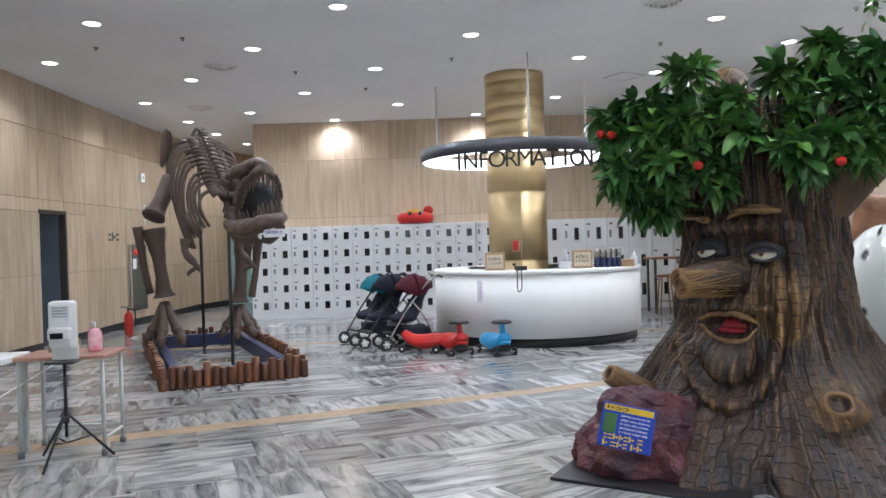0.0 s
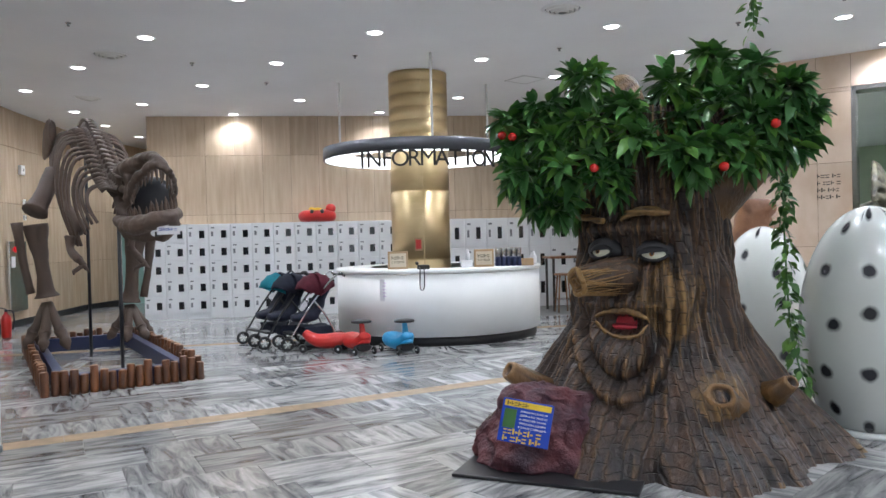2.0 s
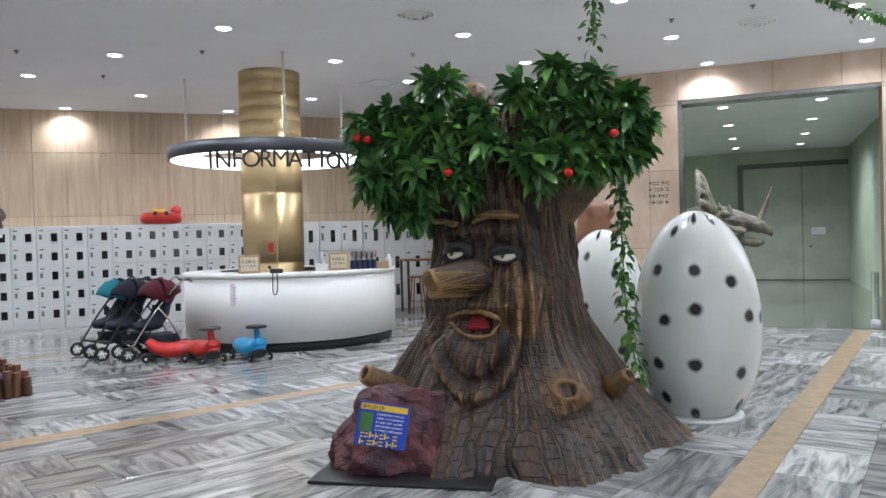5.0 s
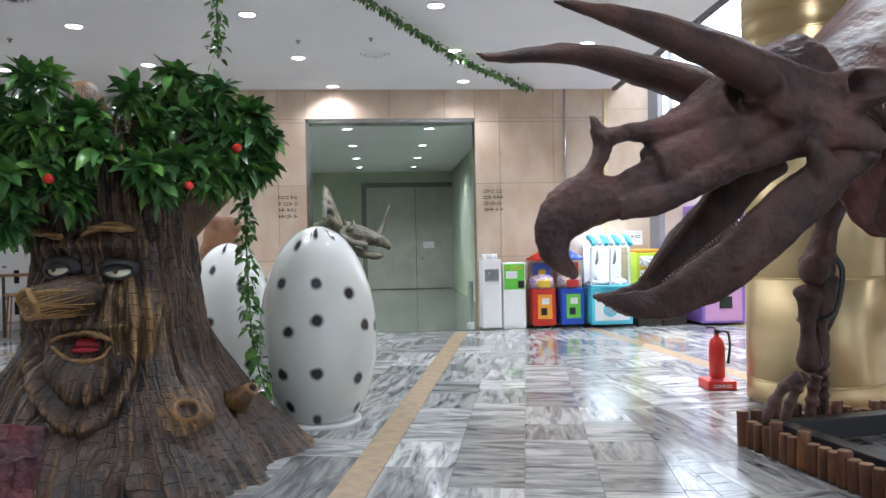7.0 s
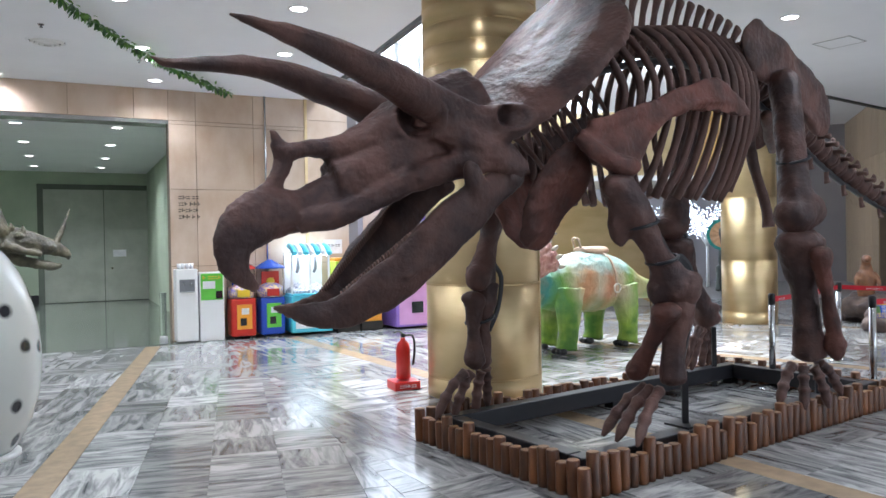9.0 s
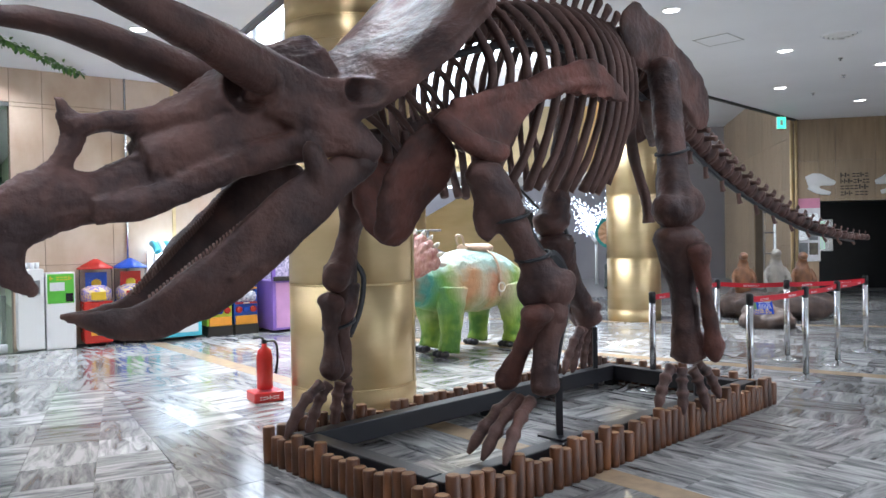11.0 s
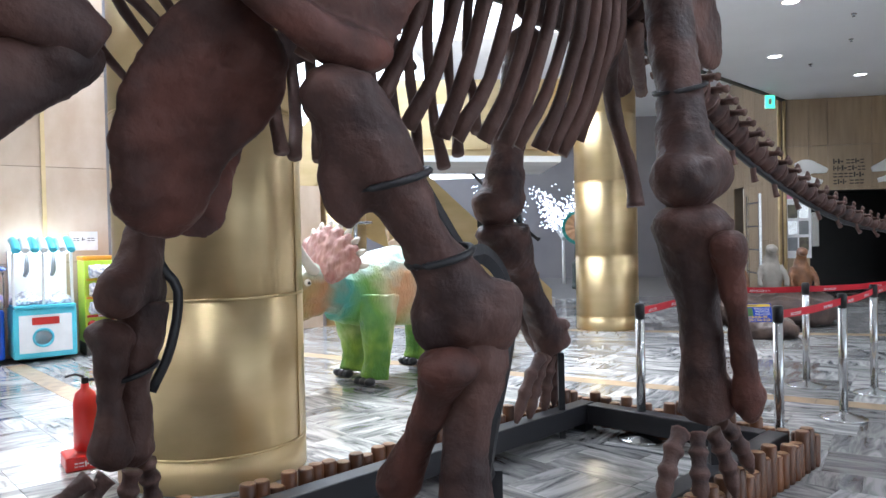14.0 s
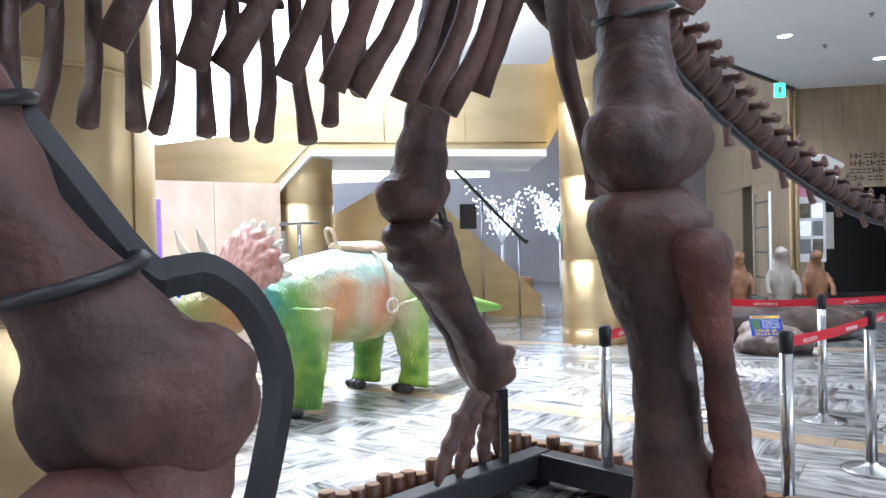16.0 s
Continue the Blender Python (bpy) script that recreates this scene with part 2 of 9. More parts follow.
# ---- structure ----
UP = Vector((0, 0, 1))


def wall_frame(a, b):
    """Pose whose x runs from a to b along the wall's face and whose y points behind the wall."""
    a, b = Vector((*a, 0)), Vector((*b, 0))
    x = (b - a).normalized()
    y = UP.cross(x)
    m = Matrix((x, y, UP)).transposed().to_4x4()
    m.translation = a
    return m, (b - a).length


def panelled_wall(name, a, b, h, material, label, cols, rows, holes=(), z0=0.0, thick=0.2, gap=0.006):
    """A wall from a to b, seen from its right-hand side, with stone panels as pieces.
    rows: heights of the joints; holes: (x0, x1, z0, z1) left open."""
    m, length = wall_frame(a, b)
    xs = sorted({0.0, length, *[x for hl in holes for x in hl[:2]]})
    zs = sorted({z0, h, *[z for hl in holes for z in hl[2:]]})
    bm = bmesh.new()

    def inside(x, z):
        return any(x0 < x < x1 and c0 < z < c1 for x0, x1, c0, c1 in holes)
    for x0, x1 in zip(xs, xs[1:]):
        for c0, c1 in zip(zs, zs[1:]):
            if not inside((x0 + x1) / 2, (c0 + c1) / 2):
                box(bm, x0, 0.03, c0, x1, 0.03 + thick, c1)
    wall = tagged(part(name, bm, M_JOINT), label, "wall", kind="structure")
    wall.matrix_world = m
    step = length / cols
    px = sorted({*[i * step for i in range(cols + 1)], *xs})
    pz = sorted({z0, h, *[r for r in rows if z0 < r < h], *zs})
    for x0, x1 in zip(px, px[1:]):
        if x1 - x0 < 0.03:
            continue
        for c0, c1 in zip(pz, pz[1:]):
            if c1 - c0 < 0.03 or inside((x0 + x1) / 2, (c0 + c1) / 2):
                continue
            o = part("panel", bbox(x0 + gap / 2, 0, c0 + gap / 2, x1 - gap / 2, 0.028, c1 - gap / 2), material, wall)
    return wall


ROWS_T = (0.12, 1.15, 2.3, 3.35)
LEFT = [(-5.9, 9.0), (-6.05, 10.0), (-6.1, 12.6), (-6.12, 15.0), (-6.0, 18.0), (-5.3, 20.5), (-3.8, 22.5)]
for i, (a, b) in enumerate(zip(LEFT, LEFT[1:])):
    hole = [(1.1, 1.85, 0, 2.1)] if i == 1 else []
    panelled_wall("wall_west_%d" % (i + 1), a, b, CEIL, M_TRAV, "beige travertine panelled wall with a dark skirting", max(1, round(math.dist(a, b) / 0.85)), ROWS_T, hole)
panelled_wall("wall_west_near", (-5.75, 9.0), (-5.75, 9.02), CEIL, M_PINK, "pale stone pilaster edge of the wall", 1, ROWS_T)
panelled_wall("wall_south_west", (-5.9, -9.0), (-5.9, 9.0), CEIL, M_TRAV, "beige travertine panelled wall", 20, ROWS_T)
panelled_wall("wall_north", (-3.9, 15.42), (5.72, 15.42), CEIL, M_TRAV, "beige travertine panelled wall above the lockers", 17, (1.0, 2.05, 3.25))
panelled_wall("wall_north_return", (-3.9, 22.5), (-3.9, 15.66), CEIL, M_TRAV, "beige travertine return wall of the passage", 8, ROWS_T)
DW_A, DW_B = (5.72, 11.56), (11.25, 6.55)
panelled_wall("wall_north_east_return", (5.72, 15.42), (5.72, 11.56), CEIL, M_PINK, "pale pink marble wall", 5, ROWS_T)
DW_M, DW_L = wall_frame(DW_A, DW_B)


def dw(x, y):
    p = DW_M.inverted() @ Vector((x, y, 0))
    return p.x


DX0, DX1 = dw(7.45, 10.0), dw(9.56, 8.09)
panelled_wall("wall_north_east", DW_A, DW_B, CEIL, M_PINK, "polished pale pink marble wall with a tall doorway", 8, (1.2, 2.45, 3.5), [(DX0, DX1, 0, 3.56)], thick=0.3)

bm = bmesh.new()
K, E1, E2 = (7.5, 2.72), (11.32, 6.5), (18.9, -4.5)
poly = [(-6.4, -9.2), (24.2, -9.2), (24.2, -7.85), E2, K, E1, (11.5, 6.75), (6.0, 11.7), (6.0, 15.7), (-3.6, 15.7), (-3.6, 22.7), (-6.4, 22.7)]
top = [bm.verts.new((x, y, CEIL + 0.3)) for x, y in poly]
bot = [bm.verts.new((x, y, CEIL)) for x, y in poly]
bm.faces.new(top)
bm.faces.new(bot[::-1])
for i in range(len(poly)):
    j = (i + 1) % len(poly)
    bm.faces.new((top[j], top[i], bot[i], bot[j]))
tagged(part("ceiling", bm, M_CEIL), "flat pale grey painted ceiling with recessed downlights", "ceiling", kind="structure")

tagged(part("floor", bbox(-6.4, -9.2, -0.2, 30, 23, -0.012), M_GROUT), "polished grey streaked marble tile floor", "floor", kind="structure")


def column(x, y, r, h, joints, ribs=False):
    c = thing("column", pose(x, y, 0), "round column clad in brushed brass sheet", "column", "brass columns")
    z = [0.0, *joints, h]
    for a, b in zip(z, z[1:]):
        part("sheet", lathe(bmesh.new(), [(r, a + 0.004), (r, b - 0.004)], 64), M_GOLD, c)
        if b < h:
            part("band", lathe(bmesh.new(), [(r, b - 0.008), (r + 0.004, b - 0.006), (r + 0.004, b + 0.006), (r, b + 0.008)], 64), M_GOLD, c)
    part("seam", bbox(-0.006, -r - 0.005, 0.2, 0.006, -r + 0.01, h), M_GOLD, c)
    return c


column(1.19, 11.6, 0.46, CEIL, (0.2, 1.15, 2.2, 2.9, 3.1, 3.3, 3.5, 3.7, 3.9))
column(7.1, 2.02, 0.57, 7.5, (0.2, 1.1, 2.2, 3.2, 3.4, 3.6, 3.8))
column(14.2, -0.65, 0.46, 7.5, (0.2, 1.1, 2.2, 3.2))

LIGHTS = [(-3.89, 8.34), (-5.25, 10.0), (-1.06, 8.01), (-2.4, 9.6), (-3.76, 11.24), (-5.13, 12.89), (-5.07, 14.89), (-2.25, 12.44), (-0.92, 10.88), (0.43, 9.25), (-0.76, 13.7), (-3.62, 14.1), (-5.03, 16.6), (-4.8, 18.3), (2.03, 10.57), (3.36, 8.85), (2.13, 13.45), (3.44, 11.66), (4.8, 10.05), (4.57, 7.12), (6.12, 8.32), (7.62, 9.47), (8.95, 7.79), (7.44, 6.62), (5.88, 5.46), (8.46, 5.17), (6.92, 3.99), (11.9, -2.7), (13.2, -4.34), (14.7, -3.2), (0.75, 15.0), (-2.16, 15.2)]
LIGHTS += [(1.8, 7.2), (3.1, 5.5), (0.4, 6.0), (-2.5, 6.7), (-1.1, 5.1), (4.4, 3.9), (1.7, 3.8), (0.3, 2.5), (3.0, 2.2), (-1.2, 1.5), (1.7, 0.5), (4.4, -1.3), (5.6, 1.5), (7.0, -2.2), (3.0, -3.0), (9.5, -4.3), (6.0, -5.0), (0.3, -1.8), (-3.5, 3.5), (-4.0, -0.5), (9.5, -1.0), (16.5, -5.0), (11.0, -6.0)]
M_LAMP = glow("lamp_white", (1, 0.98, 0.95), 14)
for x, y in LIGHTS:
    c = thing("downlight", pose(x, y, CEIL), "round white recessed ceiling downlight, lit", "ceiling light", "ceiling downlights")
    part("rim", lathe(bmesh.new(), [(0.085, -0.002), (0.11, -0.014), (0.115, -0.001)], 20), M_WHITE, c)
    part("lens", lathe(bmesh.new(), [(0.001, -0.006), (0.088, -0.005), (0.088, -0.001)], 20), M_LAMP, c)
    lamp("downlight_bulb", "SPOT", pose(x, y, CEIL - 0.03), 105, (0.97, 0.98, 1.0), 0.09)

# ---- horned dinosaur skeleton in its log border ----
TRI = pose(6.38, 0.14, 0, 0, 0, -33.5)


def log_border(m, x0, y0, x1, y1, step, seed, label):
    """Upright cut logs of two heights round a rectangle, with a steel frame inside."""
    rnd = random.Random(seed)
    b = thing("log_border", m, label, "border")
    meshes = []
    for h in (0.19, 0.22, 0.245, 0.27):
        bm = lathe(bmesh.new(), [(0.040, 0), (0.043, 0.03), (0.042, h - 0.008), (0.036, h)], 9)
        for fc in bm.faces:
            if fc.normal.z > 0.9 or fc.calc_center_median().z > h - 0.003:
                fc.material_index = 1
        me = bpy.data.meshes.new("log")
        bm.to_mesh(me)
        bm.free()
        me.materials.append(M_LOG)
        me.materials.append(M_LOGEND)
        meshes.append(me)
    spots = []
    nx, ny = round((x1 - x0) / step), round((y1 - y0) / step)
    for i in range(nx + 1):
        spots += [(x0 + (x1 - x0) * i / nx, y0), (x0 + (x1 - x0) * i / nx, y1)]
    for i in range(1, ny):
        spots += [(x0, y0 + (y1 - y0) * i / ny), (x1, y0 + (y1 - y0) * i / ny)]
    for k, (x, y) in enumerate(spots):
        o = new("log", meshes[(k // 2 * 2 + rnd.choice((0, 1, 2))) % 4])
        o.parent = b
        o.location = (x + rnd.uniform(-0.006, 0.006), y + rnd.uniform(-0.006, 0.006), 0)
        o.rotation_euler = (rnd.uniform(-0.03, 0.03), rnd.uniform(-0.03, 0.03), rnd.uniform(0, 6))
    return b


log_border(TRI, -1.96, -0.84, 1.96, 0.84, 0.084, 3, "low border of brown stained upright logs round the skeleton")
FR = thing("steel_frame", TRI, "black square steel mounting frame inside the log border", "frame")
for x0, y0, x1, y1 in ((-1.86, -0.74, 1.86, -0.62), (-1.86, 0.62, 1.86, 0.74), (-1.86, -0.61, -1.74, 0.61), (1.74, -0.61, 1.86, 0.61)):
    bm = bbox(x0, y0, 0.06, x1, y1, 0.20, 0.008)
    part("beam", bm, M_FRAMEBLK, FR)
for x, y in ((-1.8, -0.68), (1.8, -0.68), (-1.8, 0.68), (1.8, 0.68), (0, -0.68), (0, 0.68)):
    part("foot", bbox(x - 0.05, y - 0.05, 0, x + 0.05, y + 0.05, 0.06), M_FRAMEBLK, FR)

SK = thing("dinosaur_skeleton", TRI, "large dark brown horned dinosaur skeleton standing on a steel frame", "dinosaur skeleton")


def bone(name, pts, parent, material=None, flat=1.0, side=(0, 1, 0), seg=10, n=4, relief=0.012, label=""):
    """One bone: a limb of varying girth with a lumpy surface."""
    bm = tube(bmesh.new(), pts, seg, n, flat, side)
    bm.normal_update()
    off = Vector((len(name), pts[0][0] * 3, pts[0][2] * 5))
    for v in bm.verts:
        v.co += v.normal * relief * noise.noise(v.co * 7 + off) + v.normal * relief * 0.5 * noise.noise(v.co * 23 + off)
    return part(name, bm, material or M_BONE, parent, label, smooth=True)


def knob(bm, c, r, squash=(1, 1, 1)):
    ball(bm, c, (r * squash[0], r * squash[1], r * squash[2]), 2)


def long_bone(name, pts, knobs, parent, material=None, voxel=0.022, flat=1.0, label="", relief=0.02):
    """A limb bone with swollen joint ends, melted into one piece."""
    bm = tube(bmesh.new(), pts, 12, 4, flat)
    for c, r, q in knobs:
        knob(bm, c, r, q)
    return part(name, fuse(bm, voxel, relief * 0.8, 7.0, 1), material or M_BONE, parent, label, smooth=True)


def plate(bm, outline, y_of, thick, s=1, dx=0.0):
    """A slab of bone: a rounded outline in x and z, lying at y_of(x, z), for fuse() to melt."""
    n = len(outline)
    rim = []
    for i in range(n):
        a, b, c, d = (np.array(outline[(i + k) % n], float) for k in (-1, 0, 1, 2))
        for t in (0.0, 0.25, 0.5, 0.75):
            rim.append(0.5 * (2 * b + (c - a) * t + (2 * a - 5 * b + 4 * c - d) * t * t + (3 * b - a - 3 * c + d) * t ** 3))
    mid = sum(rim) / len(rim)
    loops = []
    for k, o in ((0.0, -1), (0.86, -1), (1.0, -0.3), (1.0, 0.3), (0.86, 1), (0.0, 1)):
        row = []
        for x, z in ([mid] if k == 0.0 else [mid + (p - mid) * k for p in rim]):
            row.append(bm.verts.new((x + dx, s * (y_of(x, z) + o * thick), z)))
        loops.append(row)
    m = len(rim)
    for a, b in zip(loops, loops[1:]):
        for i in range(m):
            j = (i + 1) % m
            if len(a) == 1:
                bm.faces.new((a[0], b[i], b[j]))
            elif len(b) == 1:
                bm.faces.new((a[i], b[0], a[j]))
            else:
                bm.faces.new((a[i], b[i], b[j], a[j]))
    bmesh.ops.recalc_face_normals(bm, faces=bm.faces)
    return bm


# skull
bm = bmesh.new()
tube(bm, [(-3.57, 0, 1.27, 0.025), (-3.68, 0, 1.38, 0.075), (-3.69, 0, 1.53, 0.125), (-3.55, 0, 1.66, 0.15), (-3.32, 0, 1.70, 0.12), (-3.08, 0, 1.78, 0.14)], 12, 4, 0.62)
tube(bm, [(-3.60, 0, 1.70, 0.08), (-3.47, 0, 1.83, 0.05), (-3.41, 0, 1.96, 0.055), (-3.43, 0, 2.05, 0.05), (-3.47, 0, 2.14, 0.012)], 10, 3, 0.7)
tube(bm, [(-3.43, 0, 2.0, 0.055), (-3.28, 0, 2.045, 0.05), (-3.1, 0, 2.06, 0.065), (-2.85, 0, 2.12, 0.14), (-2.5, 0, 2.26, 0.22), (-2.15, 0, 2.40, 0.25)], 12, 4, 1.15)
tube(bm, [(-3.12, 0, 1.86, 0.13), (-2.95, 0, 1.90, 0.17), (-2.65, 0, 2.03, 0.23), (-2.35, 0, 2.18, 0.28), (-2.1, 0, 2.28, 0.24)], 14, 4, 1.0)
for s in (-1, 1):
    tube(bm, [(-3.35, s * 0.06, 1.63, 0.06), (-3.1, s * 0.10, 1.68, 0.075), (-2.75, s * 0.19, 1.85, 0.085), (-2.45, s * 0.29, 1.96, 0.09), (-2.2, s * 0.37, 2.03, 0.10)], 10, 4, 0.7)
    tube(bm, [(-2.55, s * 0.25, 2.22, 0.12), (-2.35, s * 0.33, 2.13, 0.11), (-2.15, s * 0.40, 2.02, 0.11), (-2.0, s * 0.43, 1.93, 0.06)], 10, 3, 0.6)
    tube(bm, [(-2.62, s * 0.22, 2.33, 0.15), (-2.4, s * 0.29, 2.29, 0.09), (-2.25, s * 0.34, 2.22, 0.08)], 10, 3, 0.8)
    tube(bm, [(-2.25, s * 0.33, 2.22, 0.12), (-2.05, s * 0.42, 2.27, 0.08)], 8, 3, 0.6)
# frill: a thin dished shield rising behind the eyes
NU, NV = 26, 30
top, bot = [], []
for i in range(NU + 1):
    p = i / NU
    half = 0.50 + 0.36 * math.sin(min(p, 0.62) / 0.62 * math.pi / 2) if p < 0.62 else 0.86 * math.sqrt(max(0.0, 1 - ((p - 0.62) / 0.40) ** 2)) + 0.05
    rt, rb = [], []
    for j in range(NV + 1):
        q = -1 + 2 * j / NV
        scallop = 0.022 * abs(math.sin(q * 9)) * p
        c = Vector((-2.32 + 1.15 * p + 0.10 * q * q * (1 - p) + scallop, q * half * 0.88, 2.33 + 0.98 * p - 0.22 * q * q + 0.12 * abs(q) * p - 0.10 * math.sin(p * math.pi) + 0.05 * math.exp(-(q * 5) ** 2)))
        rt.append(bm.verts.new(c))
        rb.append(bm.verts.new(c + Vector((0.045, 0, -0.05))))
    top.append(rt)
    bot.append(rb)
for i in range(NU):
    for j in range(NV):
        bm.faces.new((top[i][j], top[i + 1][j], top[i + 1][j + 1], top[i][j + 1]))
        bm.faces.new((bot[i][j], bot[i][j + 1], bot[i + 1][j + 1], bot[i + 1][j]))
for i in range(NU):
    bm.faces.new((top[i][0], bot[i][0], bot[i + 1][0], top[i + 1][0]))
    bm.faces.new((top[i][NV], top[i + 1][NV], bot[i + 1][NV], bot[i][NV]))
for j in range(NV):
    bm.faces.new((top[0][j], top[0][j + 1], bot[0][j + 1], bot[0][j]))
    bm.faces.new((top[NU][j], bot[NU][j], bot[NU][j + 1], top[NU][j + 1]))
bm = fuse(bm, 0.015, 0.012, 4.2, 3)
for v in bm.verts:
    # hollows of the eyes and of the frill's base, a groove along the cheek, ridges down the frill
    for cx, cz, r, deep in ((-2.66, 2.23, 0.10, 0.085), (-2.13, 2.26, 0.075, 0.10)):
        k = math.hypot(v.co.x - cx, v.co.z - cz) / r
        if k < 1 and abs(v.co.y) > 0.12:
            v.co.y -= math.copysign(deep * (1 - k * k) ** 0.7, v.co.y)
        elif k < 1.45 and abs(v.co.y) > 0.12:
            v.co.y += math.copysign(0.014 * math.sin((k - 1) / 0.45 * math.pi), v.co.y)
    if v.co.x > -2.0 and v.co.z > 2.3:
        a = math.atan2(v.co.y, v.co.x + 2.6)
        v.co.z += 0.010 * math.sin(a * 9) + 0.003 * noise.noise(v.co * 18)
    elif v.co.x < -2.2:
        v.co += v.normal * (0.007 * noise.noise(Vector((v.co.x * 14, v.co.y * 30, v.co.z * 30))) + 0.004 * noise.noise(v.co * 60))
skull = part("skull", bm, M_BONE, SK, "dark brown beaked skull with a large bony frill", smooth=True)
for s, tip in ((-1, (-3.82, -0.36, 2.62)), (1, (-4.0, 0.38, 2.55))):
    bone("brow_horn", [(-2.42, s * 0.22, 2.28, 0.13), (-2.62, s * 0.24, 2.35, 0.122), (-2.95, s * 0.29, 2.45, 0.10), (-3.4, s * 0.335, 2.555, 0.065), (tip[0] + 0.12, tip[1], tip[2] - 0.02, 0.028), (*tip, 0.006)], skull, seg=14, n=5, relief=0.010)
# lower jaw
bm = bmesh.new()
for s in (-1, 1):
    tube(bm, [(-2.04, s * 0.37, 1.90, 0.075), (-2.2, s * 0.37, 1.83, 0.105), (-2.38, s * 0.36, 1.71, 0.135), (-2.62, s * 0.32, 1.50, 0.15), (-2.88, s * 0.24, 1.27, 0.14), (-3.12, s * 0.13, 1.13, 0.105), (-3.33, s * 0.05, 1.13, 0.055), (-3.49, 0, 1.17, 0.014)], 14, 4, 0.42)
    tube(bm, [(-2.30, s * 0.38, 1.76, 0.09), (-2.38, s * 0.41, 1.86, 0.075), (-2.41, s * 0.42, 1.93, 0.07), (-2.40, s * 0.42, 1.975, 0.045)], 12, 3, 0.7)
    ball(bm, (-2.06, s * 0.37, 1.90), (0.10, 0.075, 0.075), 2)
    ball(bm, (-2.72, s * 0.33, 1.40), (0.16, 0.035, 0.04), 2, m=Matrix.Rotation(radians(-42), 4, "Y"))
jaw = part("lower_jaw", fuse(bm, 0.018, 0.015, 5, 2), M_BONE, SK, smooth=True)
for s in (-1, 1):
    bm = bmesh.new()
    for k in range(44):
        t = k / 43
        x, y, z = -2.46 - 0.66 * t, s * (0.35 - 0.22 * t), 1.79 - 0.56 * t
        tube(bm, [(x, y, z - 0.03, 0.010), (x - 0.012, y, z + 0.012, 0.007)], 5, 1)
    part("tooth_ridge", bm, M_BONE, jaw)

# backbone: neck, back and tail
SPINE = [(-1.95, 0, 2.28), (-1.55, 0, 2.52), (-1.1, 0, 2.82), (-0.55, 0, 3.02), (0.1, 0, 3.10), (0.7, 0, 3.05), (1.3, 0, 2.86), (1.9, -0.02, 2.54), (2.5, -0.10, 2.20), (3.1, -0.24, 1.88), (3.7, -0.42, 1.63), (4.3, -0.6, 1.47), (4.87, -0.74, 1.42)]
path = smooth_path(SPINE, 5)
NVERT = len(path) - 1
for i in range(NVERT):
    p, q = Vector(path[i]), Vector(path[i + 1])
    d = (q - p).normalized()
    t = i / NVERT
    r = 0.115 - 0.085 * max(0, (t - 0.62) / 0.38)
    if t < 0.2:
        r = 0.09
    bm = bmesh.new()
    c = (p + q) / 2
    tube(bm, [(*(p + d * 0.008), r * 0.98), (*(p + d * 0.025), r), (*c, r * 0.78), (*(q - d * 0.025), r), (*(q - d * 0.008), r * 0.98)], 10, 2)
    up = (UP - d * d.z).normalized()
    h = 0.26 if 0.15 < t < 0.5 else 0.12 - 0.10 * max(0, (t - 0.5) / 0.5)
    if t < 0.15:
        h = 0.12
    h = max(h, 0.03)
    lean = d * (0.10 if t > 0.1 else 0.0) * (h / 0.2)
    tube(bm, [(*(c + up * r * 0.5), r * 0.35), (*(c + up * (r + h * 0.5) + lean * 0.5), r * 0.28), (*(c + up * (r + h) + lean), r * 0.42)], 7, 2, 0.55, (0, 1, 0))
    side = d.cross(up)
    w = 0.2 if t < 0.55 else 0.10 * (1 - t) / 0.45 + 0.01
    for s in (-1, 1):
        tube(bm, [(*(c + up * r * 0.3), r * 0.3), (*(c + side * s * (r + w * 0.6) + up * 0.03), r * 0.2), (*(c + side * s * (r + w) + up * 0.02), r * 0.26)], 6, 1)
    part("vertebra", bm, M_BONE, SK, smooth=True)
    if t > 0.56 and i % 2 == 0 and t < 0.95:
        g = 0.10 * (1 - t) / 0.44 + 0.02
        bone("chevron", [(*(q - up * r * 0.7), r * 0.3), (*(q - up * (r + g * 0.6) + d * 0.05), r * 0.22), (*(q - up * (r + g) + d * 0.09), r * 0.3)], SK, seg=6, n=2, relief=0.003)

for i in range(14):
    t = i / 13
    s0 = -1.30 + 1.62 * t
    zs = 2.74 + 0.34 * math.sin(min(1, 0.25 + t * 0.9) * math.pi / 2)
    wide = 0.42 + 0.22 * math.sin((0.15 + t * 0.75) * math.pi)
    low = 1.80 + 0.22 * max(0, 0.25 - t) / 0.25 + 0.20 * max(0, t - 0.88) / 0.12
    for s in (-1, 1):
        sway = 0.03 * math.sin(i * 2.3 + s)
        bone("rib", [(s0, s * 0.08, zs, 0.03), (s0 + 0.04, s * wide * 0.6, zs + 0.02, 0.03), (s0 + 0.09, s * wide * 0.98, zs - 0.28, 0.028), (s0 + 0.09, s * wide * 1.02, 2.4, 0.027), (s0 + 0.05, s * wide * 0.86, low + 0.22, 0.029), (s0 - 0.01 + sway, s * wide * 0.70, low, 0.036)], SK, seg=8, n=3, relief=0.007)
for i in range(6):
    s0 = -1.95 + 0.13 * i
    for s in (-1, 1):
        bone("neck_rib", [(s0, s * 0.09, 2.28 + 0.09 * i, 0.022), (s0 + 0.14, s * 0.2, 2.14 + 0.09 * i, 0.02), (s0 + 0.3, s * 0.22, 1.98 + 0.08 * i, 0.014)], SK, seg=6, n=2, relief=0.003)

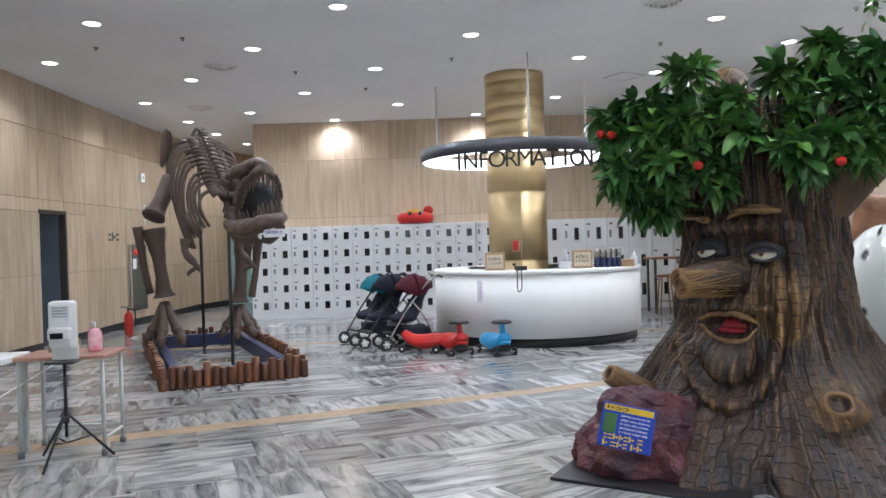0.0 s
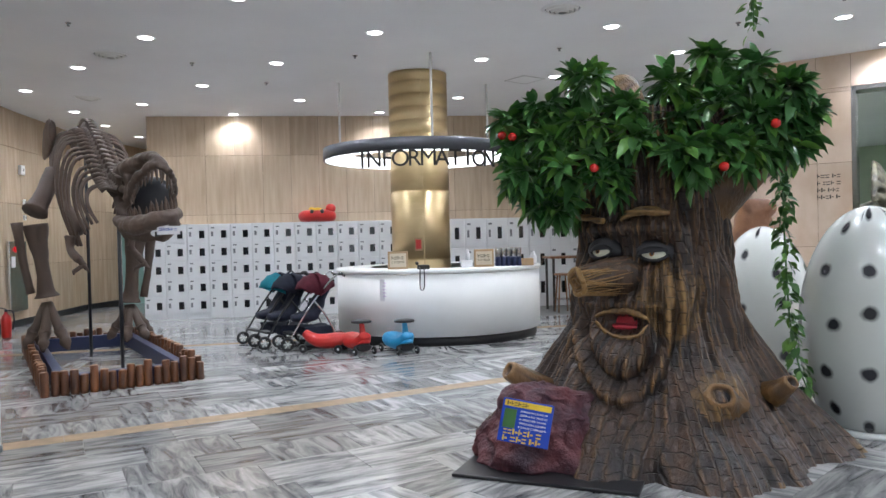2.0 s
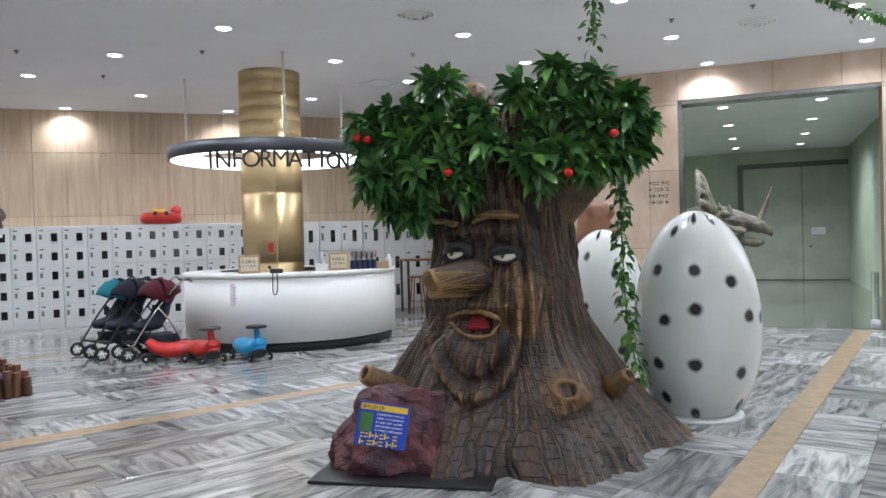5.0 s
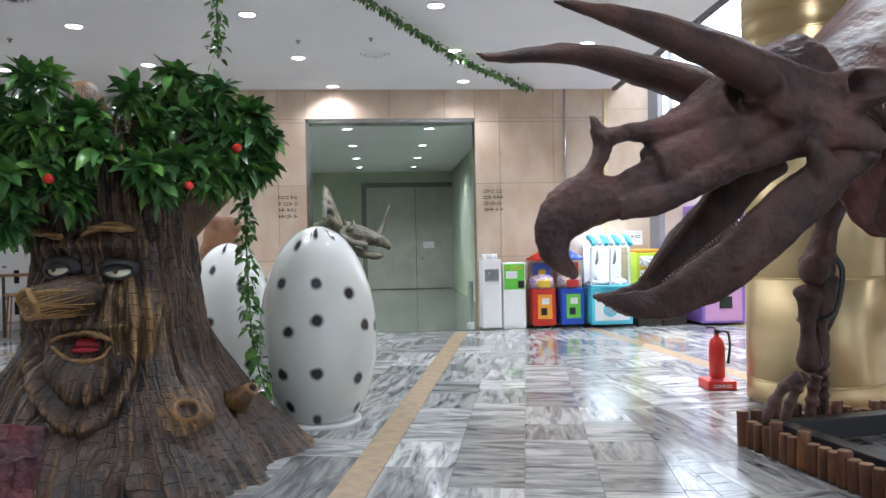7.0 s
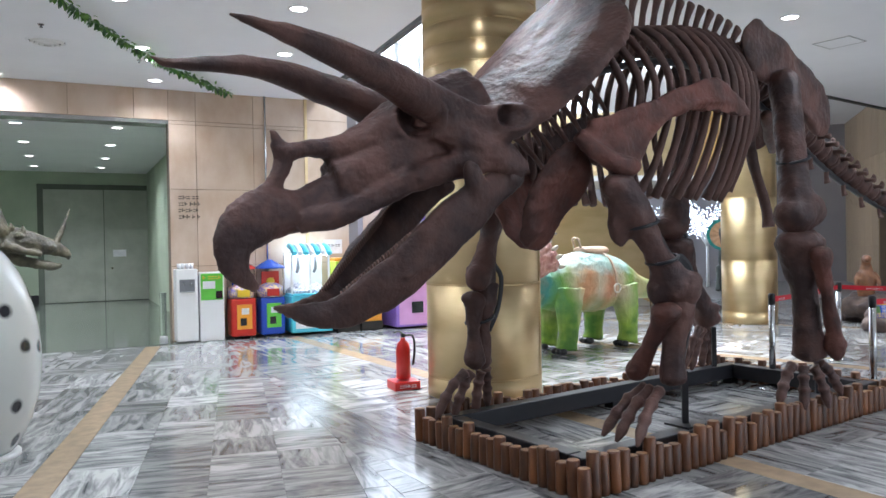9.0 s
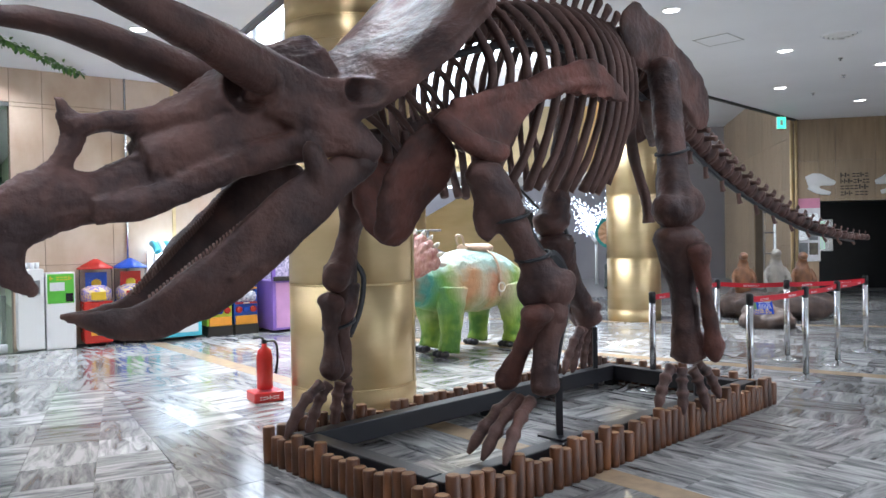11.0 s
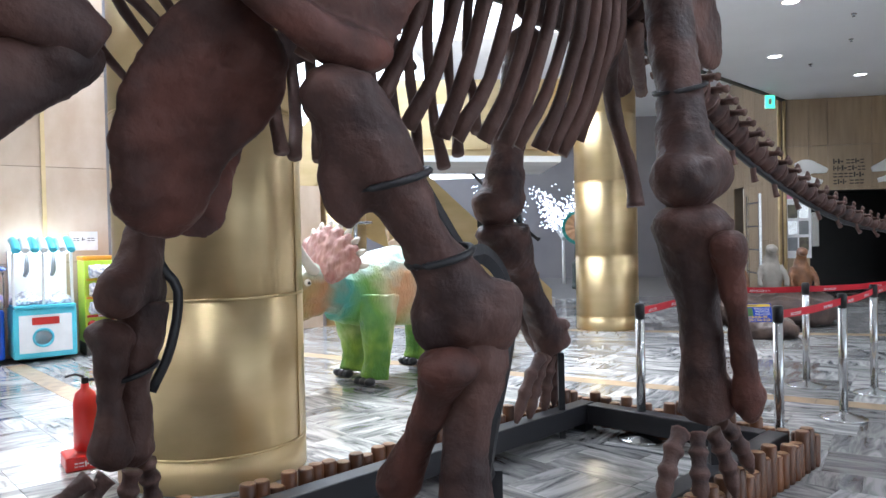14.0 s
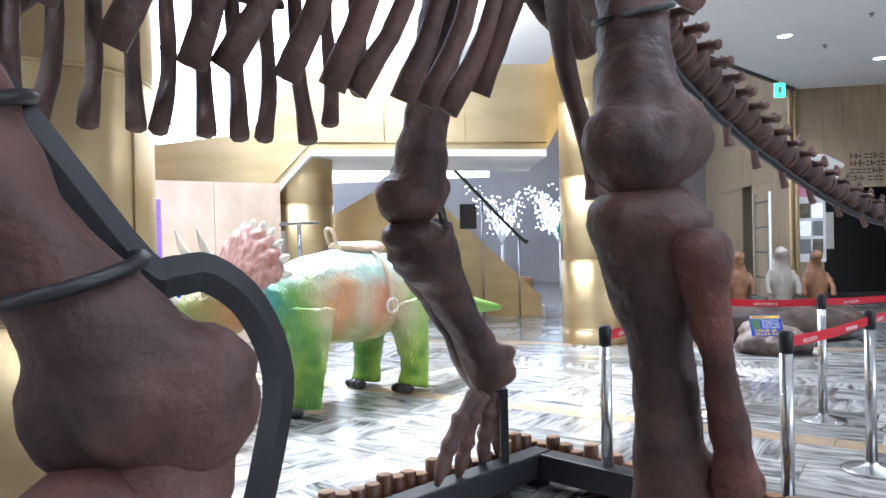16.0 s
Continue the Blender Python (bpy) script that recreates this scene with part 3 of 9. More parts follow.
# shoulder blades and chest plates
for s in (-1, 1):
    dx = 0.0 if s < 0 else 0.35
    w = 0.74 if s < 0 else 0.66
    dy = w - 0.74
    bm = bmesh.new()
    blade = lambda x, z: 0.66 + 0.092 * (x + 1.5) + dy
    plate(bm, [(-1.74, 2.13), (-1.66, 2.04), (-1.50, 1.95), (-1.32, 1.92), (-1.25, 2.02), (-1.19, 2.15), (-1.03, 2.27), (-0.78, 2.375), (-0.47, 2.40), (-0.14, 2.39), (-0.35, 2.57), (-0.54, 2.62), (-0.80, 2.54), (-1.03, 2.45), (-1.29, 2.33), (-1.53, 2.27), (-1.68, 2.21)], blade, 0.03, s, dx)
    # thick socket rim, shelf along the lower edge, hooked front
    tube(bm, [(-1.75 + dx, s * (0.63 + dy), 2.16, 0.045), (-1.66 + dx, s * (0.67 + dy), 2.07, 0.06), (-1.50 + dx, s * (0.70 + dy), 1.99, 0.068), (-1.34 + dx, s * (0.71 + dy), 1.965, 0.06), (-1.27 + dx, s * (0.69 + dy), 1.99, 0.03)], 12, 4, 0.9)
    tube(bm, [(-1.24 + dx, s * (0.70 + dy), 2.10, 0.03), (-1.05 + dx, s * (0.73 + dy), 2.29, 0.026), (-0.78 + dx, s * (0.765 + dy), 2.41, 0.024), (-0.52 + dx, s * (0.785 + dy), 2.455, 0.022), (-0.36 + dx, s * (0.79 + dy), 2.46, 0.012)], 8, 4)
    tube(bm, [(-1.66 + dx, s * (0.65 + dy), 2.20, 0.05), (-1.45 + dx, s * (0.68 + dy), 2.26, 0.05), (-1.1 + dx, s * (0.715 + dy), 2.395, 0.035)], 10, 4, 0.7)
    ball(bm, (-1.40 + dx, s * (0.665 + dy), 2.10), (0.15, 0.055, 0.10), 2)
    part("shoulder_blade", fuse(bm, 0.014, 0.012, 6, 2), M_BONE if s > 0 else M_BONERED, SK, "flat brown shoulder blade with a raised ridge", smooth=True)
    bm = plate(bmesh.new(), [(-1.72, 2.11), (-1.87, 2.04), (-1.94, 1.91), (-1.97, 1.78), (-1.97, 1.64), (-1.92, 1.51), (-1.77, 1.44), (-1.66, 1.51), (-1.61, 1.66), (-1.50, 1.79), (-1.48, 1.92), (-1.56, 2.04)], lambda x, z: 0.49 - 0.45 * (1.96 - z) + dy, 0.04, s, dx)
    bm = fuse(bm, 0.014, 0.022, 6, 2)
    for v in bm.verts:
        k = math.hypot(v.co.x - dx + 1.69, v.co.z - 1.94) / 0.035
        if k < 1 and v.co.y * s > 0.45 + dy:
            v.co.y -= s * 0.03 * (1 - k * k)
    part("chest_plate", bm, M_BONERED, SK, "oval reddish brown chest bone plate", smooth=True)


def toes(leg, wrist, ends, r):
    """Jointed toes of a foot, each one bone chain with swollen knuckles."""
    w = Vector(wrist)
    mid = sum((Vector(e) for e in ends), Vector()) / len(ends)
    for e in ends:
        e = Vector(e)
        root = w + (e - mid) * 0.42
        d = e - root
        pts = []
        K = [(0.0, 1.1), (0.10, 0.9), (0.28, 0.8), (0.38, 1.15), (0.46, 0.85), (0.58, 0.8), (0.66, 1.1), (0.74, 0.8), (0.84, 0.9), (1.0, 0.28)]
        for t, k in K:
            c = root + d * t + Vector((0, 0, 0.05 * math.sin(t * math.pi)))
            pts.append((*c, r * k))
        bone("toe", pts, leg, seg=8, n=2, relief=0.004)


def foreleg(s, top, elbow, ulna_low, radius_top, radius_low, root, ends, material):
    """Upper arm with its broad crest, two forearm bones and a foot."""
    t, e, w, p, q = Vector(top), Vector(elbow), Vector(ulna_low), Vector(radius_top), Vector(radius_low)
    up = long_bone("upper_arm", [(*(t + Vector((0.0, 0, 0.02))), 0.10), (*t.lerp(e, 0.22), 0.125), (*t.lerp(e, 0.40), 0.105), (*t.lerp(e, 0.60), 0.076), (*t.lerp(e, 0.80), 0.098), (*e, 0.125)],
                   [(t, 0.115, (1, 0.8, 0.9)), (t.lerp(e, 0.30) + Vector((-0.07, -s * 0.05, -0.03)), 0.125, (0.7, 0.6, 1.35)), (e, 0.135, (1.0, 0.9, 1.0)), (e + Vector((0.06, s * 0.05, -0.02)), 0.115, (1, 0.9, 1.1)), (e + Vector((-0.07, -s * 0.06, -0.02)), 0.105, (1, 0.9, 1.1))], SK, voxel=0.018)
    long_bone("ulna", [(*(e + Vector((0.05, 0, -0.06))), 0.10), (*(e + Vector((0.03, 0, -0.18))), 0.10), (*(e + Vector((0.0, 0, -0.14))).lerp(w, 0.5), 0.075), (*w, 0.088)], [(w, 0.098, (1, 0.9, 0.75))], up, voxel=0.016)
    long_bone("radius", [(*p, 0.085), (*p.lerp(q, 0.25), 0.066), (*p.lerp(q, 0.6), 0.058), (*q, 0.082)], [(q, 0.088, (1, 0.9, 0.85)), (p, 0.10, (1, 1, 0.7))], up, material, voxel=0.016)
    toes(up, root, ends, 0.042)


foreleg(-1, (-1.46, -0.68, 1.84), (-1.06, -0.81, 1.20), (-1.06, -0.78, 0.60), (-1.14, -0.80, 1.03), (-1.12, -0.54, 0.62), (-1.10, -0.64, 0.50), [(-1.46, -0.53, 0.23), (-1.49, -0.67, 0.225), (-1.47, -0.82, 0.225)], M_BONERED)
foreleg(1, (-1.3, 0.66, 1.92), (-1.47, 0.70, 1.25), (-1.48, 0.70, 0.58), (-1.58, 0.66, 1.06), (-1.60, 0.64, 0.60), (-1.55, 0.68, 0.50), [(-1.98, 0.62, 0.20), (-1.78, 0.68, 0.16), (-1.52, 0.74, 0.15), (-1.36, 0.78, 0.18)], None)


def hindleg(s, hip, knee, ankle, fib, ends):
    h, k, a = Vector(hip), Vector(knee), Vector(ankle)
    up = long_bone("thigh_bone", [(*h, 0.12), (*h.lerp(k, 0.3), 0.115), (*h.lerp(k, 0.6), 0.105), (*h.lerp(k, 0.85), 0.135), (*k, 0.165)],
                   [(h, 0.14, (1, 0.9, 0.8)), (k + Vector((-0.03, 0, 0.0)), 0.19, (1, 0.8, 0.75)), (k + Vector((0.09, s * 0.03, 0.04)), 0.15, (1, 0.9, 0.9))], SK)
    kt = k + Vector((0.02, 0, -0.19))
    long_bone("shin_bone", [(*kt, 0.19), (*kt.lerp(a, 0.12), 0.165), (*kt.lerp(a, 0.4), 0.105), (*kt.lerp(a, 0.75), 0.108), (*a, 0.14)],
              [(kt, 0.2, (1.05, 0.8, 0.45)), (a + Vector((0, 0, 0.03)), 0.15, (1, 0.85, 0.55)), (a + Vector((0, 0, 0.14)), 0.15, (1, 0.9, 0.4))], up)
    f0, f1 = Vector(fib[0]), Vector(fib[1])
    long_bone("calf_bone", [(*f0, 0.085), (*f0.lerp(f1, 0.3), 0.058), (*f0.lerp(f1, 0.65), 0.05), (*f1, 0.085)], [(f0, 0.10, (1.1, 0.8, 0.7)), (f1, 0.088, (0.9, 0.8, 1.3))], up, M_BONERED if s < 0 else None, voxel=0.018)
    toes(up, (a + Vector((-0.05, 0, -0.07))), ends, 0.044)


hindleg(-1, (0.72, -0.56, 2.76), (0.39, -0.84, 1.66), (0.58, -0.82, 0.57), ((0.37, -1.02, 1.36), (0.60, -1.01, 0.66)), [(0.16, -0.80, 0.24), (0.38, -0.88, 0.19), (0.66, -0.92, 0.17), (0.90, -0.90, 0.23)])
hindleg(1, (1.1, 0.62, 2.68), (0.89, 0.68, 1.62), (1.46, 0.70, 0.66), ((0.95, 0.78, 1.30), (1.40, 0.80, 0.70)), [(0.94, 0.62, 0.22), (1.15, 0.68, 0.19), (1.40, 0.74, 0.18), (1.60, 0.80, 0.19)])
for s in (-1, 1):
    dx = 0 if s < 0 else 0.40
    bm = plate(bmesh.new(), [(0.26, 3.0), (0.30, 3.16), (0.47, 3.27), (0.68, 3.22), (0.90, 3.14), (1.30, 3.0), (1.64, 2.82), (1.76, 2.62), (1.68, 2.45), (1.50, 2.40), (1.26, 2.54), (0.89, 2.75), (0.60, 2.75), (0.38, 2.84)], lambda x, z: 0.50 - 0.05 * x, 0.035, s, dx)
    part("hip_blade", fuse(bm, 0.018, 0.02, 4, 2), M_BONE, SK, "broad dark hip blade", smooth=True)
bone("pubic_bone", [(1.05, -0.05, 2.58, 0.06), (1.35, 0.14, 2.46, 0.055), (1.52, 0.22, 2.25, 0.05), (1.60, 0.19, 1.98, 0.048), (1.62, 0.14, 1.76, 0.05), (1.61, 0.12, 1.60, 0.062)], SK, seg=9, n=4)
bone("hip_rod", [(0.9, -0.30, 2.55, 0.05), (1.2, -0.14, 2.40, 0.045), (1.5, 0.0, 2.32, 0.04)], SK, seg=8, n=3)

# steel that carries the bones
ST = thing("skeleton_mount", TRI, "bent black steel bars that carry the dinosaur skeleton", "mount")
bm = bmesh.new()
tube(bm, [(-0.72, -0.62, 0.0, 0.03), (-0.72, -0.62, 0.58, 0.03)], 4, 1, smooth=False)
box(bm, -0.82, -0.72, 0.2, -0.62, -0.52, 0.215)
part("post", bm, M_FRAMEBLK, ST)
part("post", tube(bmesh.new(), [(1.0, -0.66, 0.0, 0.03), (1.0, -0.66, 0.55, 0.03)], 4, 1, smooth=False), M_FRAMEBLK, ST)
part("post", tube(bmesh.new(), [(1.5, 0.66, 0.0, 0.03), (1.5, 0.66, 0.6, 0.03)], 4, 1, smooth=False), M_FRAMEBLK, ST)
part("arm_bar", tube(bmesh.new(), [(-1.42, -0.70, 1.90, 0.034), (-1.20, -0.74, 1.60, 0.034), (-1.04, -0.76, 1.38, 0.034), (-0.98, -0.76, 1.365, 0.034), (-0.92, -0.76, 1.365, 0.034), (-0.84, -0.76, 1.30, 0.034), (-0.79, -0.76, 1.17, 0.034), (-0.82, -0.76, 1.01, 0.034), (-0.86, -0.74, 0.82, 0.034), (-0.84, -0.68, 0.60, 0.034), (-0.74, -0.62, 0.57, 0.03)], 4, 4, 0.4, (0, 1, 0), smooth=False), M_FRAMEBLK, ST)
part("arm_bar", tube(bmesh.new(), [(-1.2, 0.58, 2.0, 0.024), (-1.36, 0.68, 1.42, 0.024), (-1.28, 0.68, 1.22, 0.024), (-1.32, 0.68, 0.98, 0.024), (-1.40, 0.70, 0.80, 0.024)], 6, 4, 0.4), M_FRAMEBLK, ST)
part("leg_bar", tube(bmesh.new(), [(0.7, -0.55, 2.7, 0.03), (0.78, -0.62, 1.9, 0.03), (0.85, -0.62, 1.5, 0.03), (0.85, -0.64, 0.9, 0.03), (0.98, -0.66, 0.5, 0.03)], 6, 4, 0.4), M_FRAMEBLK, ST)
part("leg_bar", tube(bmesh.new(), [(1.16, 0.55, 2.6, 0.026), (1.03, 0.64, 1.78, 0.026), (1.10, 0.64, 1.38, 0.026), (1.50, 0.66, 0.62, 0.026)], 6, 4, 0.4), M_FRAMEBLK, ST)
part("spine_bar", tube(bmesh.new(), [(-2.0, 0, 2.16, 0.03), (-1.1, 0, 2.68, 0.03), (0.1, 0, 2.96, 0.03), (1.3, 0, 2.72, 0.03), (2.5, -0.1, 2.07, 0.028), (3.7, -0.42, 1.54, 0.02), (4.6, -0.68, 1.38, 0.012)], 6, 4), M_FRAMEBLK, ST)
for c, r in (((-1.15, -0.78, 1.37), 0.10), ((-1.30, -0.73, 1.60), 0.115), ((0.52, -0.74, 2.1), 0.118), ((-1.49, 0.7, 0.9), 0.11)):
    part("clamp", tube(bmesh.new(), [(c[0] + r * math.cos(k * math.tau / 16), c[1] + r * math.sin(k * math.tau / 16), c[2] + 0.3 * r * math.cos(k * math.tau / 16), 0.012) for k in range(17)], 6, 1), M_FRAMEBLK, ST)

# ---- talking tree, rock sign and eggs ----
M_BARK = mat("painted_bark", (0.072, 0.036, 0.018), 0.45, col2=(0.014, 0.010, 0.009), scale=3.2, stretch=(2.2, 2.2, 0.55), detail=9, bump=0.7, depth=0.02, fine=22, ramp=(0.36, 0.74))
M_BARKGOLD = mat("golden_bark", (0.155, 0.085, 0.028), 0.45, col2=(0.034, 0.020, 0.011), scale=7, stretch=(2, 2, 0.7), detail=8, bump=0.7, depth=0.02, fine=24, ramp=(0.34, 0.66))


def drybrush(m, colour, lo, hi):
    """Paint that catches on the raised ridges."""
    nt = m.node_tree
    b = nt.nodes["Principled BSDF"]
    src = b.inputs["Base Color"].links[0].from_socket
    g = nt.nodes.new("ShaderNodeNewGeometry")
    r = nt.nodes.new("ShaderNodeValToRGB")
    r.color_ramp.elements[0].position, r.color_ramp.elements[1].position = lo, hi
    nt.links.new(g.outputs["Pointiness"], r.inputs[0])
    mx = nt.nodes.new("ShaderNodeMixRGB")
    mx.inputs[2].default_value = (*colour, 1)
    nt.links.new(r.outputs[0], mx.inputs[0])
    nt.links.new(src, mx.inputs[1])
    nt.links.new(mx.outputs[0], b.inputs["Base Color"])


def cracks(m, dark):
    """Cross cracks that cut the ridges into short staggered blocks; laid along each ridge by the mesh's own coordinates."""
    nt = m.node_tree
    b = nt.nodes["Principled BSDF"]
    tc = nt.nodes.new("ShaderNodeTexCoord")
    wob = nt.nodes.new("ShaderNodeTexNoise")
    wob.inputs["Scale"].default_value = 7
    nt.links.new(tc.outputs["Object"], wob.inputs["Vector"])
    sc = nt.nodes.new("ShaderNodeVectorMath")
    sc.operation = "SCALE"
    sc.inputs["Scale"].default_value = 0.9
    nt.links.new(wob.outputs["Color"], sc.inputs[0])
    ad = nt.nodes.new("ShaderNodeVectorMath")
    ad.operation = "ADD"
    nt.links.new(tc.outputs["UV"], ad.inputs[0])
    nt.links.new(sc.outputs[0], ad.inputs[1])
    br = nt.nodes.new("ShaderNodeTexBrick")
    br.offset, br.offset_frequency = 0.37, 2
    for k, v in (("Scale", 1.0), ("Mortar Size", 0.12), ("Mortar Smooth", 0.9), ("Brick Width", 1.7), ("Row Height", 1.0)):
        br.inputs[k].default_value = v
    nt.links.new(ad.outputs[0], br.inputs["Vector"])
    mu = nt.nodes.new("ShaderNodeMath")
    mu.operation = "MULTIPLY"
    mu.inputs[1].default_value = 0.6
    nt.links.new(br.outputs["Fac"], mu.inputs[0])
    mx = nt.nodes.new("ShaderNodeMixRGB")
    mx.inputs[2].default_value = (*dark, 1)
    nt.links.new(mu.outputs[0], mx.inputs[0])
    nt.links.new(b.inputs["Base Color"].links[0].from_socket, mx.inputs[1])
    nt.links.new(mx.outputs[0], b.inputs["Base Color"])
    bp = nt.nodes.new("ShaderNodeBump")
    bp.invert = True
    bp.inputs["Strength"].default_value, bp.inputs["Distance"].default_value = 0.9, 0.012
    nt.links.new(br.outputs["Fac"], bp.inputs["Height"])
    nt.links.new(b.inputs["Normal"].links[0].from_socket, bp.inputs["Normal"])
    nt.links.new(bp.outputs[0], b.inputs["Normal"])


drybrush(M_BARK, (0.20, 0.105, 0.034), 0.512, 0.575)
drybrush(M_BARKGOLD, (0.27, 0.155, 0.052), 0.505, 0.56)
M_TRUNK, M_TRUNKGOLD = M_BARK.copy(), M_BARKGOLD.copy()
cracks(M_TRUNK, (0.010, 0.008, 0.008))
cracks(M_TRUNKGOLD, (0.012, 0.009, 0.007))
drybrush(M_BONE, (0.15, 0.085, 0.07), 0.53, 0.62)
drybrush(M_BONERED, (0.17, 0.085, 0.07), 0.53, 0.62)
M_SOCKET = mat("dark_socket", (0.012, 0.011, 0.013), 0.5, scale=8)
M_EYE = mat("eye_white", (0.66, 0.64, 0.50), 0.15, scale=10)
M_IRIS = mat("amber_iris", (0.35, 0.13, 0.02), 0.2, scale=20)
M_MOUTH = mat("red_mouth", (0.42, 0.03, 0.045), 0.3, scale=6)
M_LEAF = mat("green_leaf", (0.085, 0.20, 0.05), 0.30, col2=(0.022, 0.085, 0.022), scale=2.6, ramp=(0.3, 0.75))
M_LEAFLIGHT = mat("young_leaf", (0.15, 0.30, 0.05), 0.34, col2=(0.06, 0.17, 0.03), scale=4)
M_FRUIT = mat("red_fruit", (0.5, 0.02, 0.015), 0.2, scale=8)
M_ROCK = mat("maroon_rock", (0.12, 0.028, 0.032), 0.55, col2=(0.045, 0.02, 0.03), scale=5, bump=0.7, depth=0.02)
M_SIGNBLUE = mat("sign_blue", (0.02, 0.06, 0.42), 0.25, scale=4)
M_SIGNYEL = mat("sign_yellow", (0.75, 0.5, 0.03), 0.3, scale=4)
M_PAPER = mat("white_paper", (0.82, 0.82, 0.84), 0.6, scale=6)
M_INK = mat("dark_ink", (0.03, 0.025, 0.02), 0.5, scale=6)

TREE_M = pose(2.2, 5.05, 0, 0, 0, -23.7)
TREE = thing("talking_tree", TREE_M, "brown moulded talking tree with a face and leafy crown", "tree figure")
PROF = [(0, 1.20), (0.12, 1.10), (0.3, 0.93), (0.5, 0.78), (0.7, 0.665), (0.95, 0.575), (1.25, 0.525), (1.55, 0.485), (1.85, 0.475), (2.1, 0.53), (2.3, 0.46)]
pz, pr = [p[0] for p in PROF], [p[1] for p in PROF]
NA, NZ = 400, 230
RIDGES = 76


def bumpf(x, z, cx, cz, sx, sz):
    return math.exp(-((x - cx) / sx) ** 2 - ((z - cz) / sz) ** 2)


def ridge_phase(a, z):
    """Which bark ridge lies at an angle: ridges sway as they climb."""
    flow = Vector((math.cos(a) * 2.2, math.sin(a) * 2.2, z * 1.3))
    return a * RIDGES / math.tau + 1.3 * noise.noise(flow) + 0.5 * noise.noise(flow * 2.7)


def skin(a, z):
    """Radius of the trunk's skin at an angle and height, with roots, ridges and the face."""
    r = float(np.interp(z, pz, pr))
    low = max(0.0, 1 - z / 0.9)
    r += low * (0.085 * math.cos(a * 6 + 0.7) + 0.04 * math.cos(a * 11 + 2.0)) + low * low * 0.06 * noise.noise(Vector((math.cos(a) * 3, math.sin(a) * 3, 4)))
    flow = Vector((math.cos(a) * 6 + 0.35 * math.sin(z * 3.1), math.sin(a) * 6, z * 1.5))
    r += 0.060 * min(abs(noise.noise(flow)) * 2, 0.9) - 0.030
    front = max(0.0, -math.sin(a))
    if front > 0:
        u = r * math.cos(a)
        # brow shelf, eye hollows, cheeks, mouth, moustache folds and the bearded chin
        f = 0.05 * bumpf(u, z, -0.19, 1.50, 0.34, 0.06)
        f -= 0.085 * bumpf(u, z, 0.00, 1.345, 0.125, 0.075) + 0.075 * bumpf(u, z, -0.36, 1.35, 0.10, 0.07)
        f += 0.075 * bumpf(u, z, 0.11, 1.05, 0.13, 0.17) + 0.05 * bumpf(u, z, -0.46, 1.02, 0.08, 0.16)
        f += 0.05 * bumpf(u, z, -0.21, 0.99, 0.13, 0.05)
        f -= 0.13 * bumpf(u, z, -0.21, 0.862, 0.165, 0.072)
        f += 0.075 * bumpf(u, z, -0.22, 0.68, 0.15, 0.12)
        d = math.hypot((u + 0.215) / 0.30, (z - 0.86) / 0.43)
        if z < 1.0:
            f += (0.045 * math.exp(-((d - 0.98) / 0.10) ** 2) - 0.045 * math.exp(-((d - 0.80) / 0.07) ** 2) - 0.035 * math.exp(-((d - 1.17) / 0.07) ** 2)) * min(1, (1.0 - z) * 6)
        else:
            f -= 0.05 * bumpf(u, z, -0.02, 1.02, 0.035, 0.12) + 0.04 * bumpf(u, z, -0.41, 1.02, 0.035, 0.12)
        # swelling round the hollow stub
        f += 0.10 * bumpf(u, z, 0.37, 0.47, 0.20, 0.16)
        r += f * min(1.0, front * 1.6)
    p = ridge_phase(a, z)
    smooth_face = bumpf(r * math.cos(a), z, -0.18, 1.42, 0.34, 0.17) if front > 0 else 0.0
    r += (0.020 + 0.012 * low) * (abs(math.sin(math.pi * p)) ** 0.7 - 0.6) * (1 - 0.75 * smooth_face)
    return r + 0.010 * noise.noise(Vector((math.cos(a) * 24, math.sin(a) * 24, z * 13.0)))


bm = bmesh.new()
uv = bm.loops.layers.uv.new("ridges")
rings, coords = [], []
for j in range(NZ + 1):
    z = 2.3 * (j / NZ) ** 1.1
    row = [(i * math.tau / NA, z) for i in range(NA)]
    rings.append([bm.verts.new((skin(a, z) * math.cos(a), skin(a, z) * math.sin(a), z)) for a, z in row])
    coords.append([(z * 24, ridge_phase(a, z)) for a, z in row])
for j in range(NZ):
    for i in range(NA):
        k = (i + 1) % NA
        fc = bm.faces.new((rings[j][i], rings[j][k], rings[j + 1][k], rings[j + 1][i]))
        fc.smooth = True
        for lp, (jj, ii) in zip(fc.loops, ((j, i), (j, k), (j + 1, k), (j + 1, i))):
            x, y = coords[jj][ii]
            lp[uv].uv = (x, y + (RIDGES if k == 0 and ii == 0 else 0))
        c = fc.calc_center_median()
        jit = 0.35 * noise.noise(c * 11)
        if c.y < 0 and (math.hypot((c.x - 0.11) / 0.19, (c.z - 1.03) / 0.22) + jit < 1 or abs(math.hypot((c.x - 0.37) / 0.17, (c.z - 0.47) / 0.13) - 0.6) < 0.35 + jit * 0.6 or noise.noise(c * 2.3 + Vector((4, 1, 0))) + jit * 0.6 > 0.38 + 0.50 * min(1, c.z / 1.0)):
            fc.material_index = 1
bm.faces.new(rings[-1])
trunk = part("trunk", bm, M_TRUNK, TREE, "grooved brown bark trunk with spreading roots", smooth=True)
trunk.data.materials.append(M_TRUNKGOLD)


